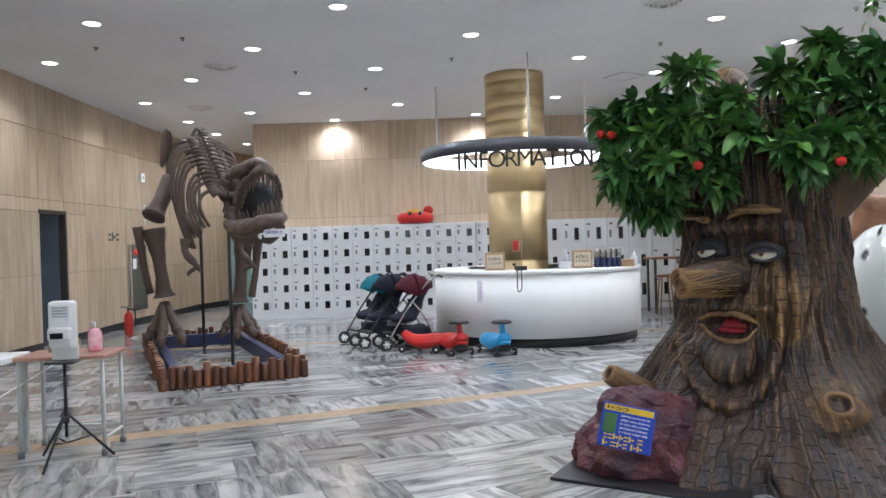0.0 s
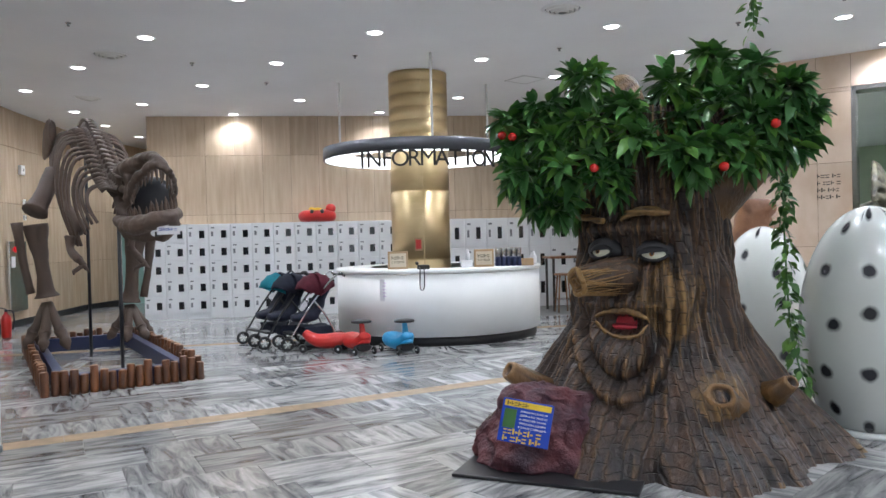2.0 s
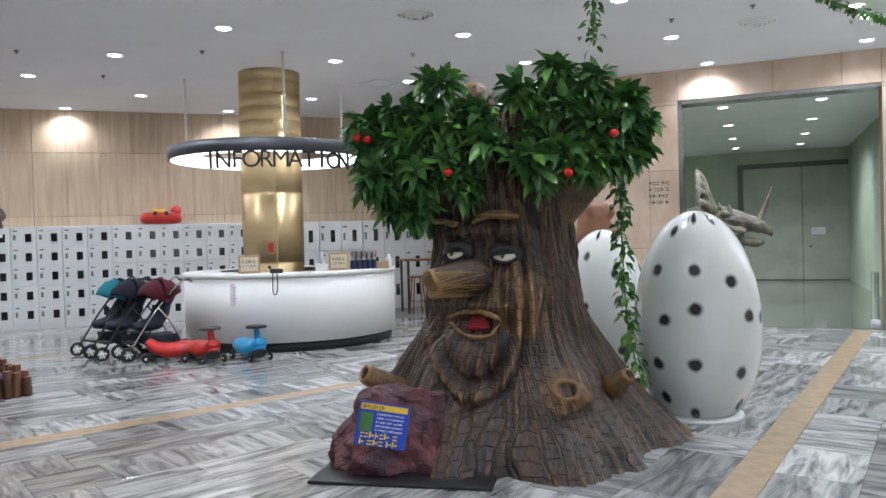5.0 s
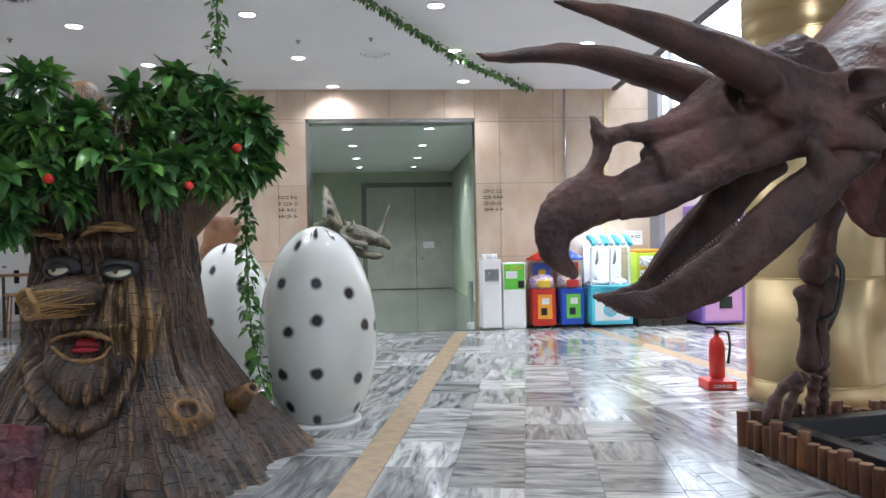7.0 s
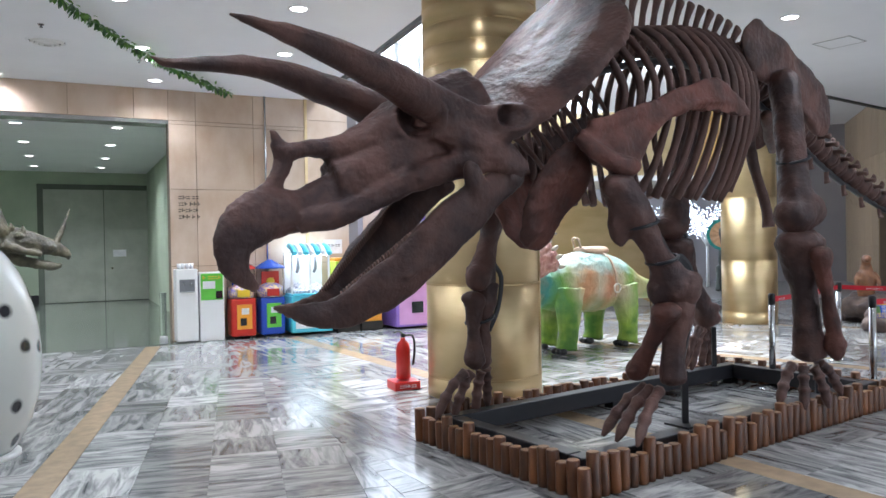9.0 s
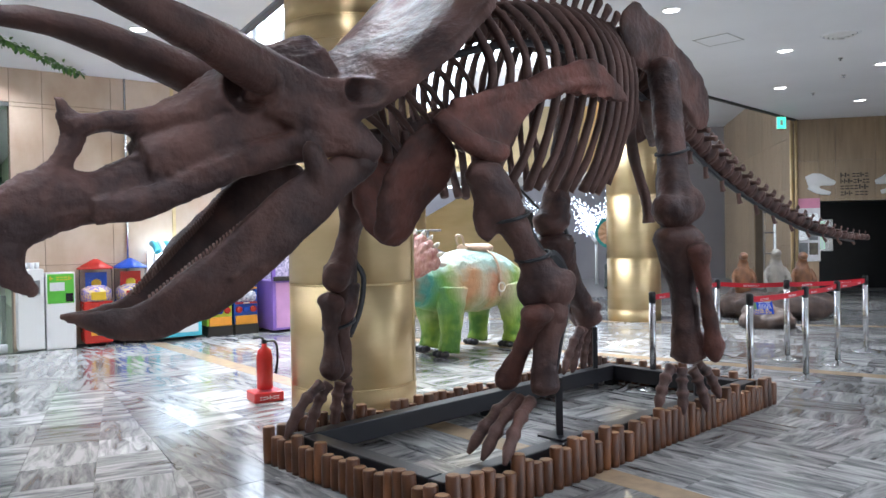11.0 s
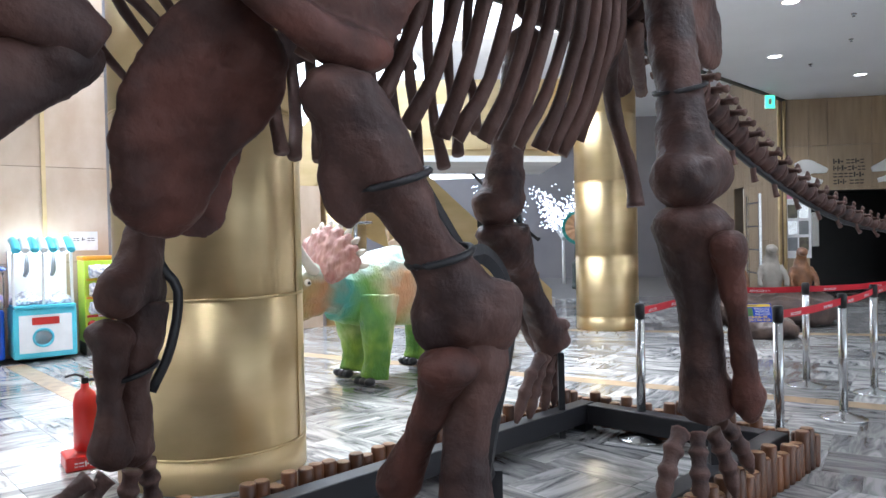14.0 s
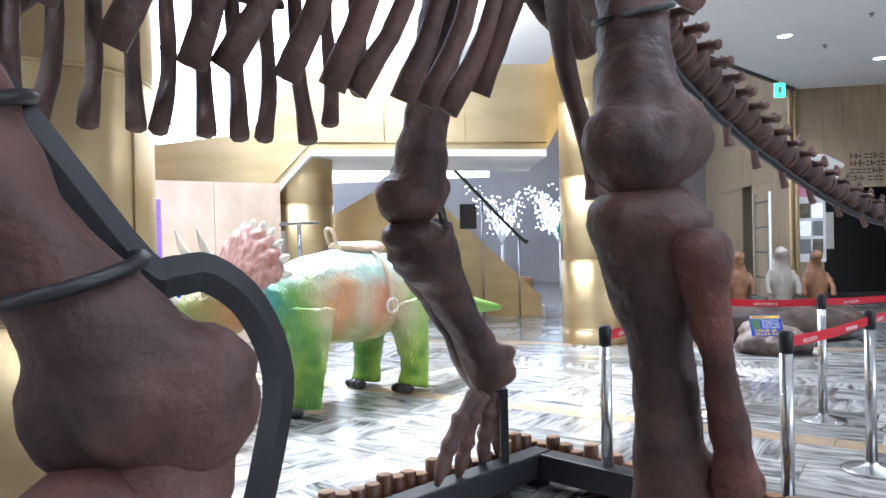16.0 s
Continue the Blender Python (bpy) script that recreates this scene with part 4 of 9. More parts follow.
def on_face(u, z, out=0.0):
    """A point on the front of the trunk at a sideways offset and height."""
    a = -math.pi / 2
    for _ in range(6):
        a = -math.acos(max(-1.0, min(1.0, u / skin(a, z))))
    r = skin(a, z) + out
    return Vector((r * math.cos(a), r * math.sin(a), z))


# nose: a sawn-off branch with hair-like grain along it
bm = tube(bmesh.new(), [(-0.10, -0.38, 1.17, 0.09), (-0.155, -0.46, 1.185, 0.125), (-0.25, -0.54, 1.19, 0.115), (-0.35, -0.61, 1.18, 0.098), (-0.43, -0.665, 1.165, 0.088), (-0.475, -0.695, 1.155, 0.086)], 48, 9, 0.82, (0.5, -0.85, 0))
bm.normal_update()
for v in bm.verts:
    t = (v.co - Vector((-0.10, -0.38, 1.21))).length
    v.co += v.normal * (0.012 * noise.noise(Vector((t * 3, v.normal.z * 9, v.normal.x * 9))) + 0.006 * noise.noise(Vector((t * 6, v.normal.z * 24, v.normal.y * 24))))
nose = part("nose", bm, M_BARK, TREE, "stubby sawn branch for a nose", smooth=True)
n1, n2 = Vector((-0.35, -0.61, 1.18)), Vector((-0.475, -0.695, 1.155))
d = (n2 - n1).normalized()
rq = d.to_track_quat("Z", "Y").to_matrix().to_4x4()
for r, t, m in ((0.083, 0.018, M_BARKGOLD), (0.060, 0.010, M_BARK), (0.035, 0.010, M_BARK)):
    bm = tube(bmesh.new(), [(r * (1 + 0.06 * math.sin(k * 1.3)) * math.cos(k * math.tau / 24), r * math.sin(k * math.tau / 24), 0.01 * math.sin(k * 0.8) * (k < 24), t) for k in range(25)], 6, 1)
    bm.transform(Matrix.Translation(n2 + d * 0.004) @ rq)
    part("cut_ring", bm, m, nose, smooth=True)
for k in range(16):
    o = -1.35 + 2.2 * k / 15
    bm = bmesh.new()
    pts = []
    for q in range(5):
        f = q / 4
        c = n2.lerp(Vector((-0.17, -0.48, 1.185)), f * (0.75 + 0.25 * math.sin(k * 2.1)))
        rr = 0.090 + 0.032 * f
        pts.append((*(c + Vector((0.50, -0.85, 0)) * rr * math.cos(o) * 0.86 + UP * rr * math.sin(o + 0.10 * math.sin(k + q))), 0.007 * (1 - 0.6 * f)))
    part("whisker_ridge", tube(bm, pts, 5, 2), M_BARKGOLD, nose, smooth=True)
# half-closed eyes under dark lids
for u, dy, zz, w in ((0.00, -0.487, 1.315, 1.12), (-0.335, -0.425, 1.335, 0.95)):
    a = math.degrees(math.atan2(u, 0.5)) * 0.8
    aim = Matrix.Rotation(radians(a), 4, "Z")
    c = Vector((u, dy, zz))
    eye = part("eye", ball(bmesh.new(), c, (0.072 * w, 0.042, 0.046), 3, 0, aim), M_EYE, TREE, "yellowish painted eye", smooth=True)
    out = aim @ Vector((-0.010 * w, -0.036, 0.008))
    part("iris", ball(bmesh.new(), c + out, (0.019, 0.008, 0.019), 2, 0, aim), M_IRIS, eye, smooth=True)
    out = aim @ Vector((-0.010 * w, -0.042, 0.008))
    part("pupil", ball(bmesh.new(), c + out, (0.009, 0.005, 0.009), 2, 0, aim), M_SOCKET, eye, smooth=True)
    bm = ball(bmesh.new(), Vector((0, 0, 0)), (0.092 * w, 0.058, 0.062), 3)
    bmesh.ops.bisect_plane(bm, geom=bm.verts[:] + bm.edges[:] + bm.faces[:], plane_co=(0, 0, 0.010), plane_no=(0.10, -0.15, -1), clear_outer=True)
    bm.transform(Matrix.Translation(c) @ aim)
    part("upper_lid", bm, M_SOCKET, TREE, smooth=True)
    part("lower_lid", tube(bmesh.new(), [(*(c + aim @ Vector((x * w, -0.045 + 4.5 * x * x, -0.036 + 5.2 * x * x))), 0.010) for x in (-0.085, -0.05, 0, 0.05, 0.085)], 8, 3), M_SOCKET, TREE, smooth=True)
    bm = ball(bmesh.new(), c + aim @ Vector((0, 0.040, 0.015)), (0.135 * w, 0.06, 0.088), 3, 0, aim)
    part("eye_socket", bm, M_SOCKET, TREE, smooth=True)
for pts in ([(-0.20, 1.545, 0.012), (-0.15, 1.585, 0.034), (-0.07, 1.605, 0.038), (0.02, 1.600, 0.036), (0.09, 1.590, 0.026)], [(-0.49, 1.60, 0.010), (-0.44, 1.585, 0.026), (-0.37, 1.565, 0.030), (-0.31, 1.545, 0.022)]):
    bm = tube(bmesh.new(), [(*on_face(u, z, 0.022), r) for u, z, r in pts], 16, 8, 0.8, UP)
    bm.normal_update()
    for v in bm.verts:
        v.co += v.normal * 0.012 * noise.noise(Vector((v.co.x * 6, v.co.y * 10, v.co.z * 70)))
    part("eyebrow", bm, M_BARKGOLD, TREE, "raised bark eyebrow", smooth=True)
# mouth: hollow, tongue and lips
mc = on_face(-0.21, 0.862, 0.0)
aim = Matrix.Rotation(radians(-22), 4, "Z")
part("mouth", ball(bmesh.new(), mc + aim @ Vector((0, 0.028, 0.008)), (0.165, 0.055, 0.070), 3, 0, aim), M_MOUTH, TREE, "open red mouth", smooth=True)
part("tongue", ball(bmesh.new(), mc + aim @ Vector((0.01, -0.012, -0.022)), (0.115, 0.05, 0.026), 3, 0, aim), M_MOUTH, TREE, smooth=True)
for name, pts in (("upper_lip", [(-0.38, 0.905, 0.012), (-0.30, 0.945, 0.020), (-0.21, 0.952, 0.023), (-0.12, 0.942, 0.020), (-0.04, 0.905, 0.012)]), ("lower_lip", [(-0.38, 0.880, 0.010), (-0.31, 0.812, 0.014), (-0.21, 0.785, 0.016), (-0.11, 0.800, 0.014), (-0.04, 0.875, 0.010)])):
    bm = tube(bmesh.new(), [(*on_face(u, z, 0.010), r) for u, z, r in pts], 12, 6)
    part(name, fuse(bm, 0.009, 0.007, 20, 1), M_BARKGOLD, TREE, smooth=True)


def knot(c, aim, r, length):
    """A broken-off branch stub with a hollow end."""
    c, aim = Vector(c), Vector(aim).normalized()
    bm = lathe(bmesh.new(), [(r * 2.3, -length), (r * 1.65, -length * 0.45), (r * 1.35, 0), (r * 1.15, 0.03), (r * 0.8, 0.02), (r * 0.72, -0.06), (0.001, -0.07)], 22)
    for v in bm.verts:
        v.co.x *= 1 + 0.25 * noise.noise(v.co * 14)
        v.co.y *= 0.85 + 0.25 * noise.noise(v.co * 14 + Vector((3, 0, 0)))
    bm.transform(Matrix.Translation(c) @ aim.to_track_quat("Z", "Y").to_matrix().to_4x4())
    k = part("branch_stub", bm, M_BARK, TREE, "hollow sawn branch stub", smooth=True)
    bm = lathe(bmesh.new(), [(0.001, 0.0), (r * 0.76, 0.001)], 18)
    bm.transform(Matrix.Translation(c - aim * 0.02) @ aim.to_track_quat("Z", "Y").to_matrix().to_4x4())
    part("hollow", bm, M_SOCKET, k)


knot((0.37, -0.87, 0.48), (0.10, -0.82, 0.56), 0.072, 0.11)
knot((-0.96, -0.52, 0.53), (-0.72, -0.42, 0.52), 0.058, 0.34)
knot((0.80, -0.50, 0.50), (0.62, -0.5, 0.62), 0.045, 0.14)
for pts in ([(0.30, 0.0, 1.66, 0.24), (0.62, -0.06, 1.88, 0.16), (0.85, -0.09, 2.0, 0.11), (1.0, -0.10, 2.06, 0.10)], [(-0.3, -0.1, 1.8, 0.2), (-0.6, -0.1, 2.1, 0.13), (-0.95, -0.1, 2.35, 0.08)], [(0.0, 0.3, 1.9, 0.2), (0.05, 0.6, 2.3, 0.12)], [(-0.1, -0.1, 2.1, 0.2), (-0.16, -0.05, 2.38, 0.13), (-0.2, 0, 2.56, 0.10)]):
    bone("limb", pts, TREE, M_BARK, seg=14, n=5, relief=0.04)

# crown
LEAF = [(0, 0, 0), (-0.30, 0.22, 0.05), (0.30, 0.22, 0.05), (-0.40, 0.45, 0.06), (0.40, 0.45, 0.06), (-0.27, 0.75, 0.02), (0.27, 0.75, 0.02), (0, 1.0, -0.10), (0, 0.45, -0.02)]
LEAF_F = [(0, 2, 8), (0, 8, 1), (1, 8, 3), (2, 4, 8), (3, 8, 5), (4, 6, 8), (5, 8, 7), (6, 7, 8)]


def leaves(spots, rnd, light=0.12):
    """Many folded, pointed leaves: (place, direction, length, width)."""
    verts, faces, mats = [], [], []
    for c, d, ln, wd in spots:
        d = d.normalized()
        side = d.cross(UP)
        if side.length < 0.1:
            side = Vector((1, 0, 0))
        side = (Matrix.Rotation(rnd.uniform(-0.7, 0.7), 3, d) @ side).normalized()
        nrm = side.cross(d)
        k = len(verts)
        droop = rnd.uniform(0.0, 0.35)
        for x, y, z in LEAF:
            verts.append(tuple(c + side * (x * wd * ln) + d * (y * ln) + nrm * (z * ln) - UP * (droop * y * y * ln)))
        mi = 1 if rnd.random() < light else 0
        for fc in LEAF_F:
            faces.append(tuple(k + q for q in fc))
            mats.append(mi)
    me = bpy.data.meshes.new("foliage")
    me.from_pydata(verts, [], faces)
    me.polygons.foreach_set("material_index", mats)
    me.materials.append(M_LEAF)
    me.materials.append(M_LEAFLIGHT)
    me.shade_smooth()
    return me


rnd = random.Random(11)
CLUMPS = [(-1.0, 2.36), (-0.97, 2.14), (-0.90, 1.94), (-0.80, 1.76), (-0.64, 1.72), (-0.74, 2.44), (-0.72, 2.16), (-0.60, 1.96), (-0.46, 2.56), (-0.44, 2.3), (-0.40, 2.04), (-0.32, 1.90), (-0.14, 2.36), (-0.10, 2.14), (0.15, 2.53), (0.15, 2.28), (0.20, 2.02), (0.42, 2.64), (0.45, 2.36), (0.42, 2.08), (0.70, 2.56), (0.72, 2.28), (0.88, 2.42), (0.98, 2.28), (0.92, 2.12), (0.60, 2.04), (0.78, 2.08), (0.28, 1.98)]
spots = []
for cx, cz in CLUMPS:
    for row, cy in enumerate((-0.52, -0.05, 0.45)):
        if row == 0 and abs(cx) > 0.9:
            cy = -0.35
        c = Vector((cx * (1.0 if row < 2 else 0.9), cy + rnd.uniform(-0.1, 0.1), cz))
        for k in range(9 if row == 0 else 6):
            # one twig end: a whorl of leaves that spread from its tip
            o = Vector((rnd.gauss(0, 1), rnd.gauss(0, 1), rnd.gauss(0, 0.8))).normalized()
            if row == 0 and o.y > 0.2:
                o.y *= -1
            if row == 2 and o.y < -0.3:
                o.y *= -1
            tip = c + o * rnd.uniform(0.03, 0.13)
            ax = (o + Vector((cx * 0.3, -0.1, rnd.uniform(-0.35, 0.25)))).normalized()
            e1 = ax.orthogonal().normalized()
            e2 = ax.cross(e1)
            turn = rnd.uniform(0, 6.3)
            num = rnd.randint(6, 8)
            for q in range(num):
                g = turn + q * math.tau / num + rnd.uniform(-0.25, 0.25)
                open_ = rnd.uniform(0.5, 1.15)
                d = ax * math.cos(open_) + (e1 * math.cos(g) + e2 * math.sin(g)) * math.sin(open_)
                spots.append((tip - ax * rnd.uniform(0, 0.04), d, rnd.uniform(0.13, 0.19), rnd.uniform(0.50, 0.68)))
crown = new("foliage", leaves(spots, rnd, 0.28))
crown.parent = TREE
crown.matrix_local = Matrix.Diagonal((0.94, 0.95, 0.965, 1))
tagged(crown, "dense glossy dark green artificial leaves", kind="stuff")
for x, y, z in ((-0.90, -0.60, 2.13), (-0.98, -0.55, 2.15), (-0.35, -0.76, 1.88), (0.42, -0.76, 1.85), (0.72, -0.70, 2.10)):
    part("fruit", ball(bmesh.new(), (x, y, z), (0.031, 0.031, 0.030), 2), M_FRUIT, TREE, "small red apple", smooth=True)

# mat and rock with the sign
MAT = tagged(part("floor_mat", bbox(-0.5, -0.36, 0, 0.62, 0.40, 0.02, 0.006), M_BLACK), "flat black rubber mat under the rock", "mat")
MAT.matrix_world = pose(1.22, 4.50, 0.001, 0, 0, -30)
bm = lathe(bmesh.new(), [(0.50, 0.0), (0.47, 0.10), (0.40, 0.24), (0.33, 0.36), (0.25, 0.46), (0.15, 0.50)], 14, sy=0.72)
ball(bm, (0.24, 0.04, 0.22), (0.2, 0.22, 0.2), 2)
bm = fuse(bm, 0.016, 0.0, 1, 0)
for v in bm.verts:
    n3 = noise.cell_vector(v.co * 6.5)
    v.co += Vector((n3.x - 0.5, n3.y - 0.5, 0)) * 0.05 + v.co.normalized() * 0.07 * noise.fractal(v.co * 5, 0.9, 2.1, 4)
bmesh.ops.smooth_vert(bm, verts=bm.verts, factor=0.5, use_axis_x=True, use_axis_y=True, use_axis_z=True)
for v in bm.verts:
    v.co.z = max(v.co.z, 0.0)
ROCK = tagged(part("rock_stand", bm, M_ROCK), "dark maroon moulded rock holding a blue sign", "rock")
ROCK.matrix_world = pose(1.24, 4.60, 0.022, 0, 0, -20) @ Matrix.Diagonal((0.95, 0.9, 0.92, 1))


def text(s, size, m, material, parent=None, name="lettering", depth=0.002, align="CENTER"):
    cu = bpy.data.curves.new(name, "FONT")
    cu.body, cu.size, cu.extrude, cu.align_x = s, size, depth, align
    tmp = new("tmp", cu)
    dg = bpy.context.evaluated_depsgraph_get()
    me = bpy.data.meshes.new_from_object(tmp.evaluated_get(dg))
    bpy.data.objects.remove(tmp)
    me.materials.clear()
    me.materials.append(material)
    ob = new(name, me)
    if parent:
        ob.parent = parent
    ob.matrix_local = m
    return tagged(ob, kind="stuff")


def bars(rows, w, m, material, parent, name="writing", seed=1, h=0.5):
    """Writing too small to read: short bars in rows. rows: (z, height)."""
    rnd = random.Random(seed)
    bm = bmesh.new()
    for z, hh in rows:
        x = -w / 2
        while x < w / 2 - hh * 0.6:
            ww = min(hh * rnd.uniform(0.55, 0.95), w / 2 - x)
            kind = rnd.random()
            if kind < 0.5:
                box(bm, x, -0.002, z - hh / 2, x + ww, 0, z - hh / 2 + hh * 0.22)
                box(bm, x, -0.002, z + hh * 0.1, x + ww, 0, z + hh * 0.32)
            else:
                box(bm, x, -0.002, z - hh / 2, x + ww * 0.35, 0, z + hh / 2)
                box(bm, x + ww * 0.5, -0.002, z - hh * 0.2, x + ww, 0, z + hh * 0.1)
            x += ww + hh * (0.18 if rnd.random() < 0.8 else 0.6)
    ob = part(name, bm, material, parent)
    ob.matrix_local = m
    return ob


def blue_sign(m, w, h, label):
    s = thing("exhibit_sign", m, label, "sign")
    part("board", bbox(-w / 2, 0, 0, w / 2, 0.012, h, 0.003), M_SIGNBLUE, s)
    part("header", bbox(-w * 0.46, -0.003, h * 0.82, w * 0.46, 0, h * 0.96), M_SIGNYEL, s)
    bars([(h * 0.89, h * 0.09)], w * 0.42, pose(-w * 0.2, -0.004, 0), M_INK, s, seed=2)
    part("photo", bbox(-w * 0.44, -0.003, h * 0.32, -w * 0.2, 0, h * 0.76), M_LEAF, s)
    bars([(h * (0.74 - 0.09 * k), h * 0.045) for k in range(5)], w * 0.55, pose(w * 0.15, -0.003, 0), M_PAPER, s, seed=3)
    bars([(h * 0.25, h * 0.13), (h * 0.09, h * 0.13)], w * 0.8, pose(0, -0.003, 0), M_SIGNYEL, s, seed=4)
    return s


blue_sign(pose(1.02, 4.30, 0.21, -18, 9, -21), 0.31, 0.26, "blue and yellow information sign leaning on the rock")


def egg_material():
    m = mat("egg_shell", (0.62, 0.64, 0.60), 0.22, col2=(0.56, 0.58, 0.55), scale=2, coat=0.5)
    nt = m.node_tree
    b = nt.nodes["Principled BSDF"]
    src = b.inputs["Base Color"].links[0].from_socket
    vo = nt.nodes.new("ShaderNodeTexVoronoi")
    vo.voronoi_dimensions = "2D"
    vo.inputs["Scale"].default_value = 2.9
    vo.inputs["Randomness"].default_value = 0.62
    tc = nt.nodes.new("ShaderNodeTexCoord")
    sx = nt.nodes.new("ShaderNodeSeparateXYZ")
    nt.links.new(tc.outputs["Object"], sx.inputs[0])
    at = nt.nodes.new("ShaderNodeMath")
    at.operation = "ARCTAN2"
    nt.links.new(sx.outputs[1], at.inputs[0])
    nt.links.new(sx.outputs[0], at.inputs[1])
    ml = nt.nodes.new("ShaderNodeMath")
    ml.operation = "MULTIPLY"
    ml.inputs[1].default_value = 0.44
    nt.links.new(at.outputs[0], ml.inputs[0])
    cx = nt.nodes.new("ShaderNodeCombineXYZ")
    nt.links.new(ml.outputs[0], cx.inputs[0])
    nt.links.new(sx.outputs[2], cx.inputs[1])
    nn = nt.nodes.new("ShaderNodeTexNoise")
    nn.inputs["Scale"].default_value = 14
    mx = nt.nodes.new("ShaderNodeMixRGB")
    mx.inputs[0].default_value = 0.03
    nt.links.new(cx.outputs[0], mx.inputs[1])
    nt.links.new(nn.outputs["Color"], mx.inputs[2])
    nt.links.new(mx.outputs[0], vo.inputs["Vector"])
    r = nt.nodes.new("ShaderNodeValToRGB")
    r.color_ramp.elements[0].position, r.color_ramp.elements[1].position = 0.09, 0.17
    r.color_ramp.elements[0].color, r.color_ramp.elements[1].color = (1, 1, 1, 1), (0, 0, 0, 1)
    nt.links.new(vo.outputs["Distance"], r.inputs[0])
    mix = nt.nodes.new("ShaderNodeMixRGB")
    mix.inputs[2].default_value = (0.03, 0.03, 0.035, 1)
    nt.links.new(r.outputs[0], mix.inputs[0])
    nt.links.new(src, mix.inputs[1])
    nt.links.new(mix.outputs[0], b.inputs["Base Color"])
    return m


M_EGG = egg_material()


def egg(x, y, h, r, turn, label):
    e = thing("dinosaur_egg", pose(x, y, 0, 0, 0, turn), label, "egg", "spotted eggs")
    prof = []
    for k in range(33):
        t = k / 32
        z = h * (1 - math.cos(t * math.pi)) / 2
        q = z / h
        rr = r * math.sqrt(max(0, 1 - ((q - 0.42) / (0.58 if q > 0.42 else 0.50)) ** 2))
        if z > 0.05 or k == 32:
            prof.append((max(rr, 0.001), z))
    part("shell", lathe(bmesh.new(), [(prof[0][0] * 0.9, 0.03)] + prof, 48), M_EGG, e, smooth=True)
    part("base_disc", lathe(bmesh.new(), [(r * 0.70, 0), (r * 0.70, 0.025), (r * 0.66, 0.034)], 40), M_WHITE, e, "flat white base disc")
    return e


egg(3.77, 4.88, 1.62, 0.485, 40, "large glossy white egg with black spots on the marble floor")
egg(3.85, 6.4, 1.50, 0.44, 200, "smaller white spotted egg behind the tree")

# brown figure half hidden behind the tree
bm = bmesh.new()
tube(bm, [(0, 0, 0, 0.2), (0, 0, 0.6, 0.26), (0.02, 0, 1.1, 0.24), (0.05, -0.02, 1.5, 0.2), (0.03, -0.06, 1.8, 0.12)], 12, 4)
tube(bm, [(0.03, 0, 1.62, 0.12), (0.12, -0.1, 1.70, 0.11), (0.17, -0.2, 1.66, 0.07)], 10, 3)
M_TAN = mat("tan_skin", (0.30, 0.14, 0.065), 0.5, col2=(0.16, 0.075, 0.04), scale=5, bump=0.3)
tagged(part("dinosaur_statue", fuse(bm, 0.03, 0.02, 5), M_TAN, smooth=True), "brown dinosaur statue standing behind the spotted eggs", "statue").matrix_world = pose(4.16, 7.2, 0)

# hanging ivy and the ceiling garland


def ivy(name, pts, per_m, size, seed, label, r=0.06):
    rnd = random.Random(seed)
    path = smooth_path(pts, 12)
    t = thing(name, Matrix.Identity(4), label, "artificial vine")
    part("stem", tube(bmesh.new(), [(*p[:3], 0.006) for p in path], 5, 1), M_LEAF, t)
    sp = []
    for a, b in zip(path, path[1:]):
        a, b = Vector(a[:3]), Vector(b[:3])
        for k in range(max(1, int((b - a).length * per_m))):
            o = Vector((rnd.gauss(0, 1), rnd.gauss(0, 1), rnd.gauss(0, 0.5))).normalized()
            sp.append((a.lerp(b, rnd.random()) + o * rnd.uniform(0, r), o + Vector((0, 0, -0.6)), size * rnd.uniform(0.7, 1.2), 0.8))
    ob = new("ivy_leaf_mass", leaves(sp, rnd, 0.55))
    ob.parent = t
    ob["kind"] = "stuff"
    return t


ivy("hanging_ivy", [(2.93, 4.93, 4.04), (2.95, 4.97, 3.4), (2.97, 5.0, 2.9)], 110, 0.07, 5, "green artificial ivy hanging from the ceiling over the tree")
ivy("hanging_ivy", [(3.08, 4.86, 1.89), (3.08, 4.84, 1.37), (3.08, 4.8, 0.85), (3.11, 4.76, 0.54), (3.16, 4.72, 0.33)], 170, 0.07, 6, "green artificial ivy trailing down beside the egg")
ivy("ceiling_garland", [(2.95, 4.95, 4.03), (5.2, 5.68, 3.96), (7.3, 6.46, 3.93), (9.9, 7.15, 3.96)], 95, 0.07, 7, "green artificial leaf garland strung along the ceiling", 0.05)

# ---- meat-eater skeleton ----
REX = thing("dinosaur_skeleton", Matrix.Identity(4), "grey-brown meat-eating dinosaur skeleton with an open jaw", "dinosaur skeleton")
RB = pose(-3.04, 9.61, 0, 0, 0, -65.3)
log_border(RB, -1.85, -0.74, 1.85, 0.74, 0.085, 5, "low border of brown stained upright logs")
RF = thing("steel_frame", RB, "dark blue steel frame inside the log border", "frame")
for x0, y0, x1, y1 in ((-1.75, -0.64, 1.75, -0.54), (-1.75, 0.54, 1.75, 0.64), (-1.75, -0.53, -1.65, 0.53), (1.65, -0.53, 1.75, 0.53)):
    part("beam", bbox(x0, y0, 0.0, x1, y1, 0.18, 0.006), M_BLUE, RF)


def rb(name, pts, parent=REX, **kw):
    kw.setdefault("seg", 9)
    return bone(name, pts, parent, M_REX, **kw)


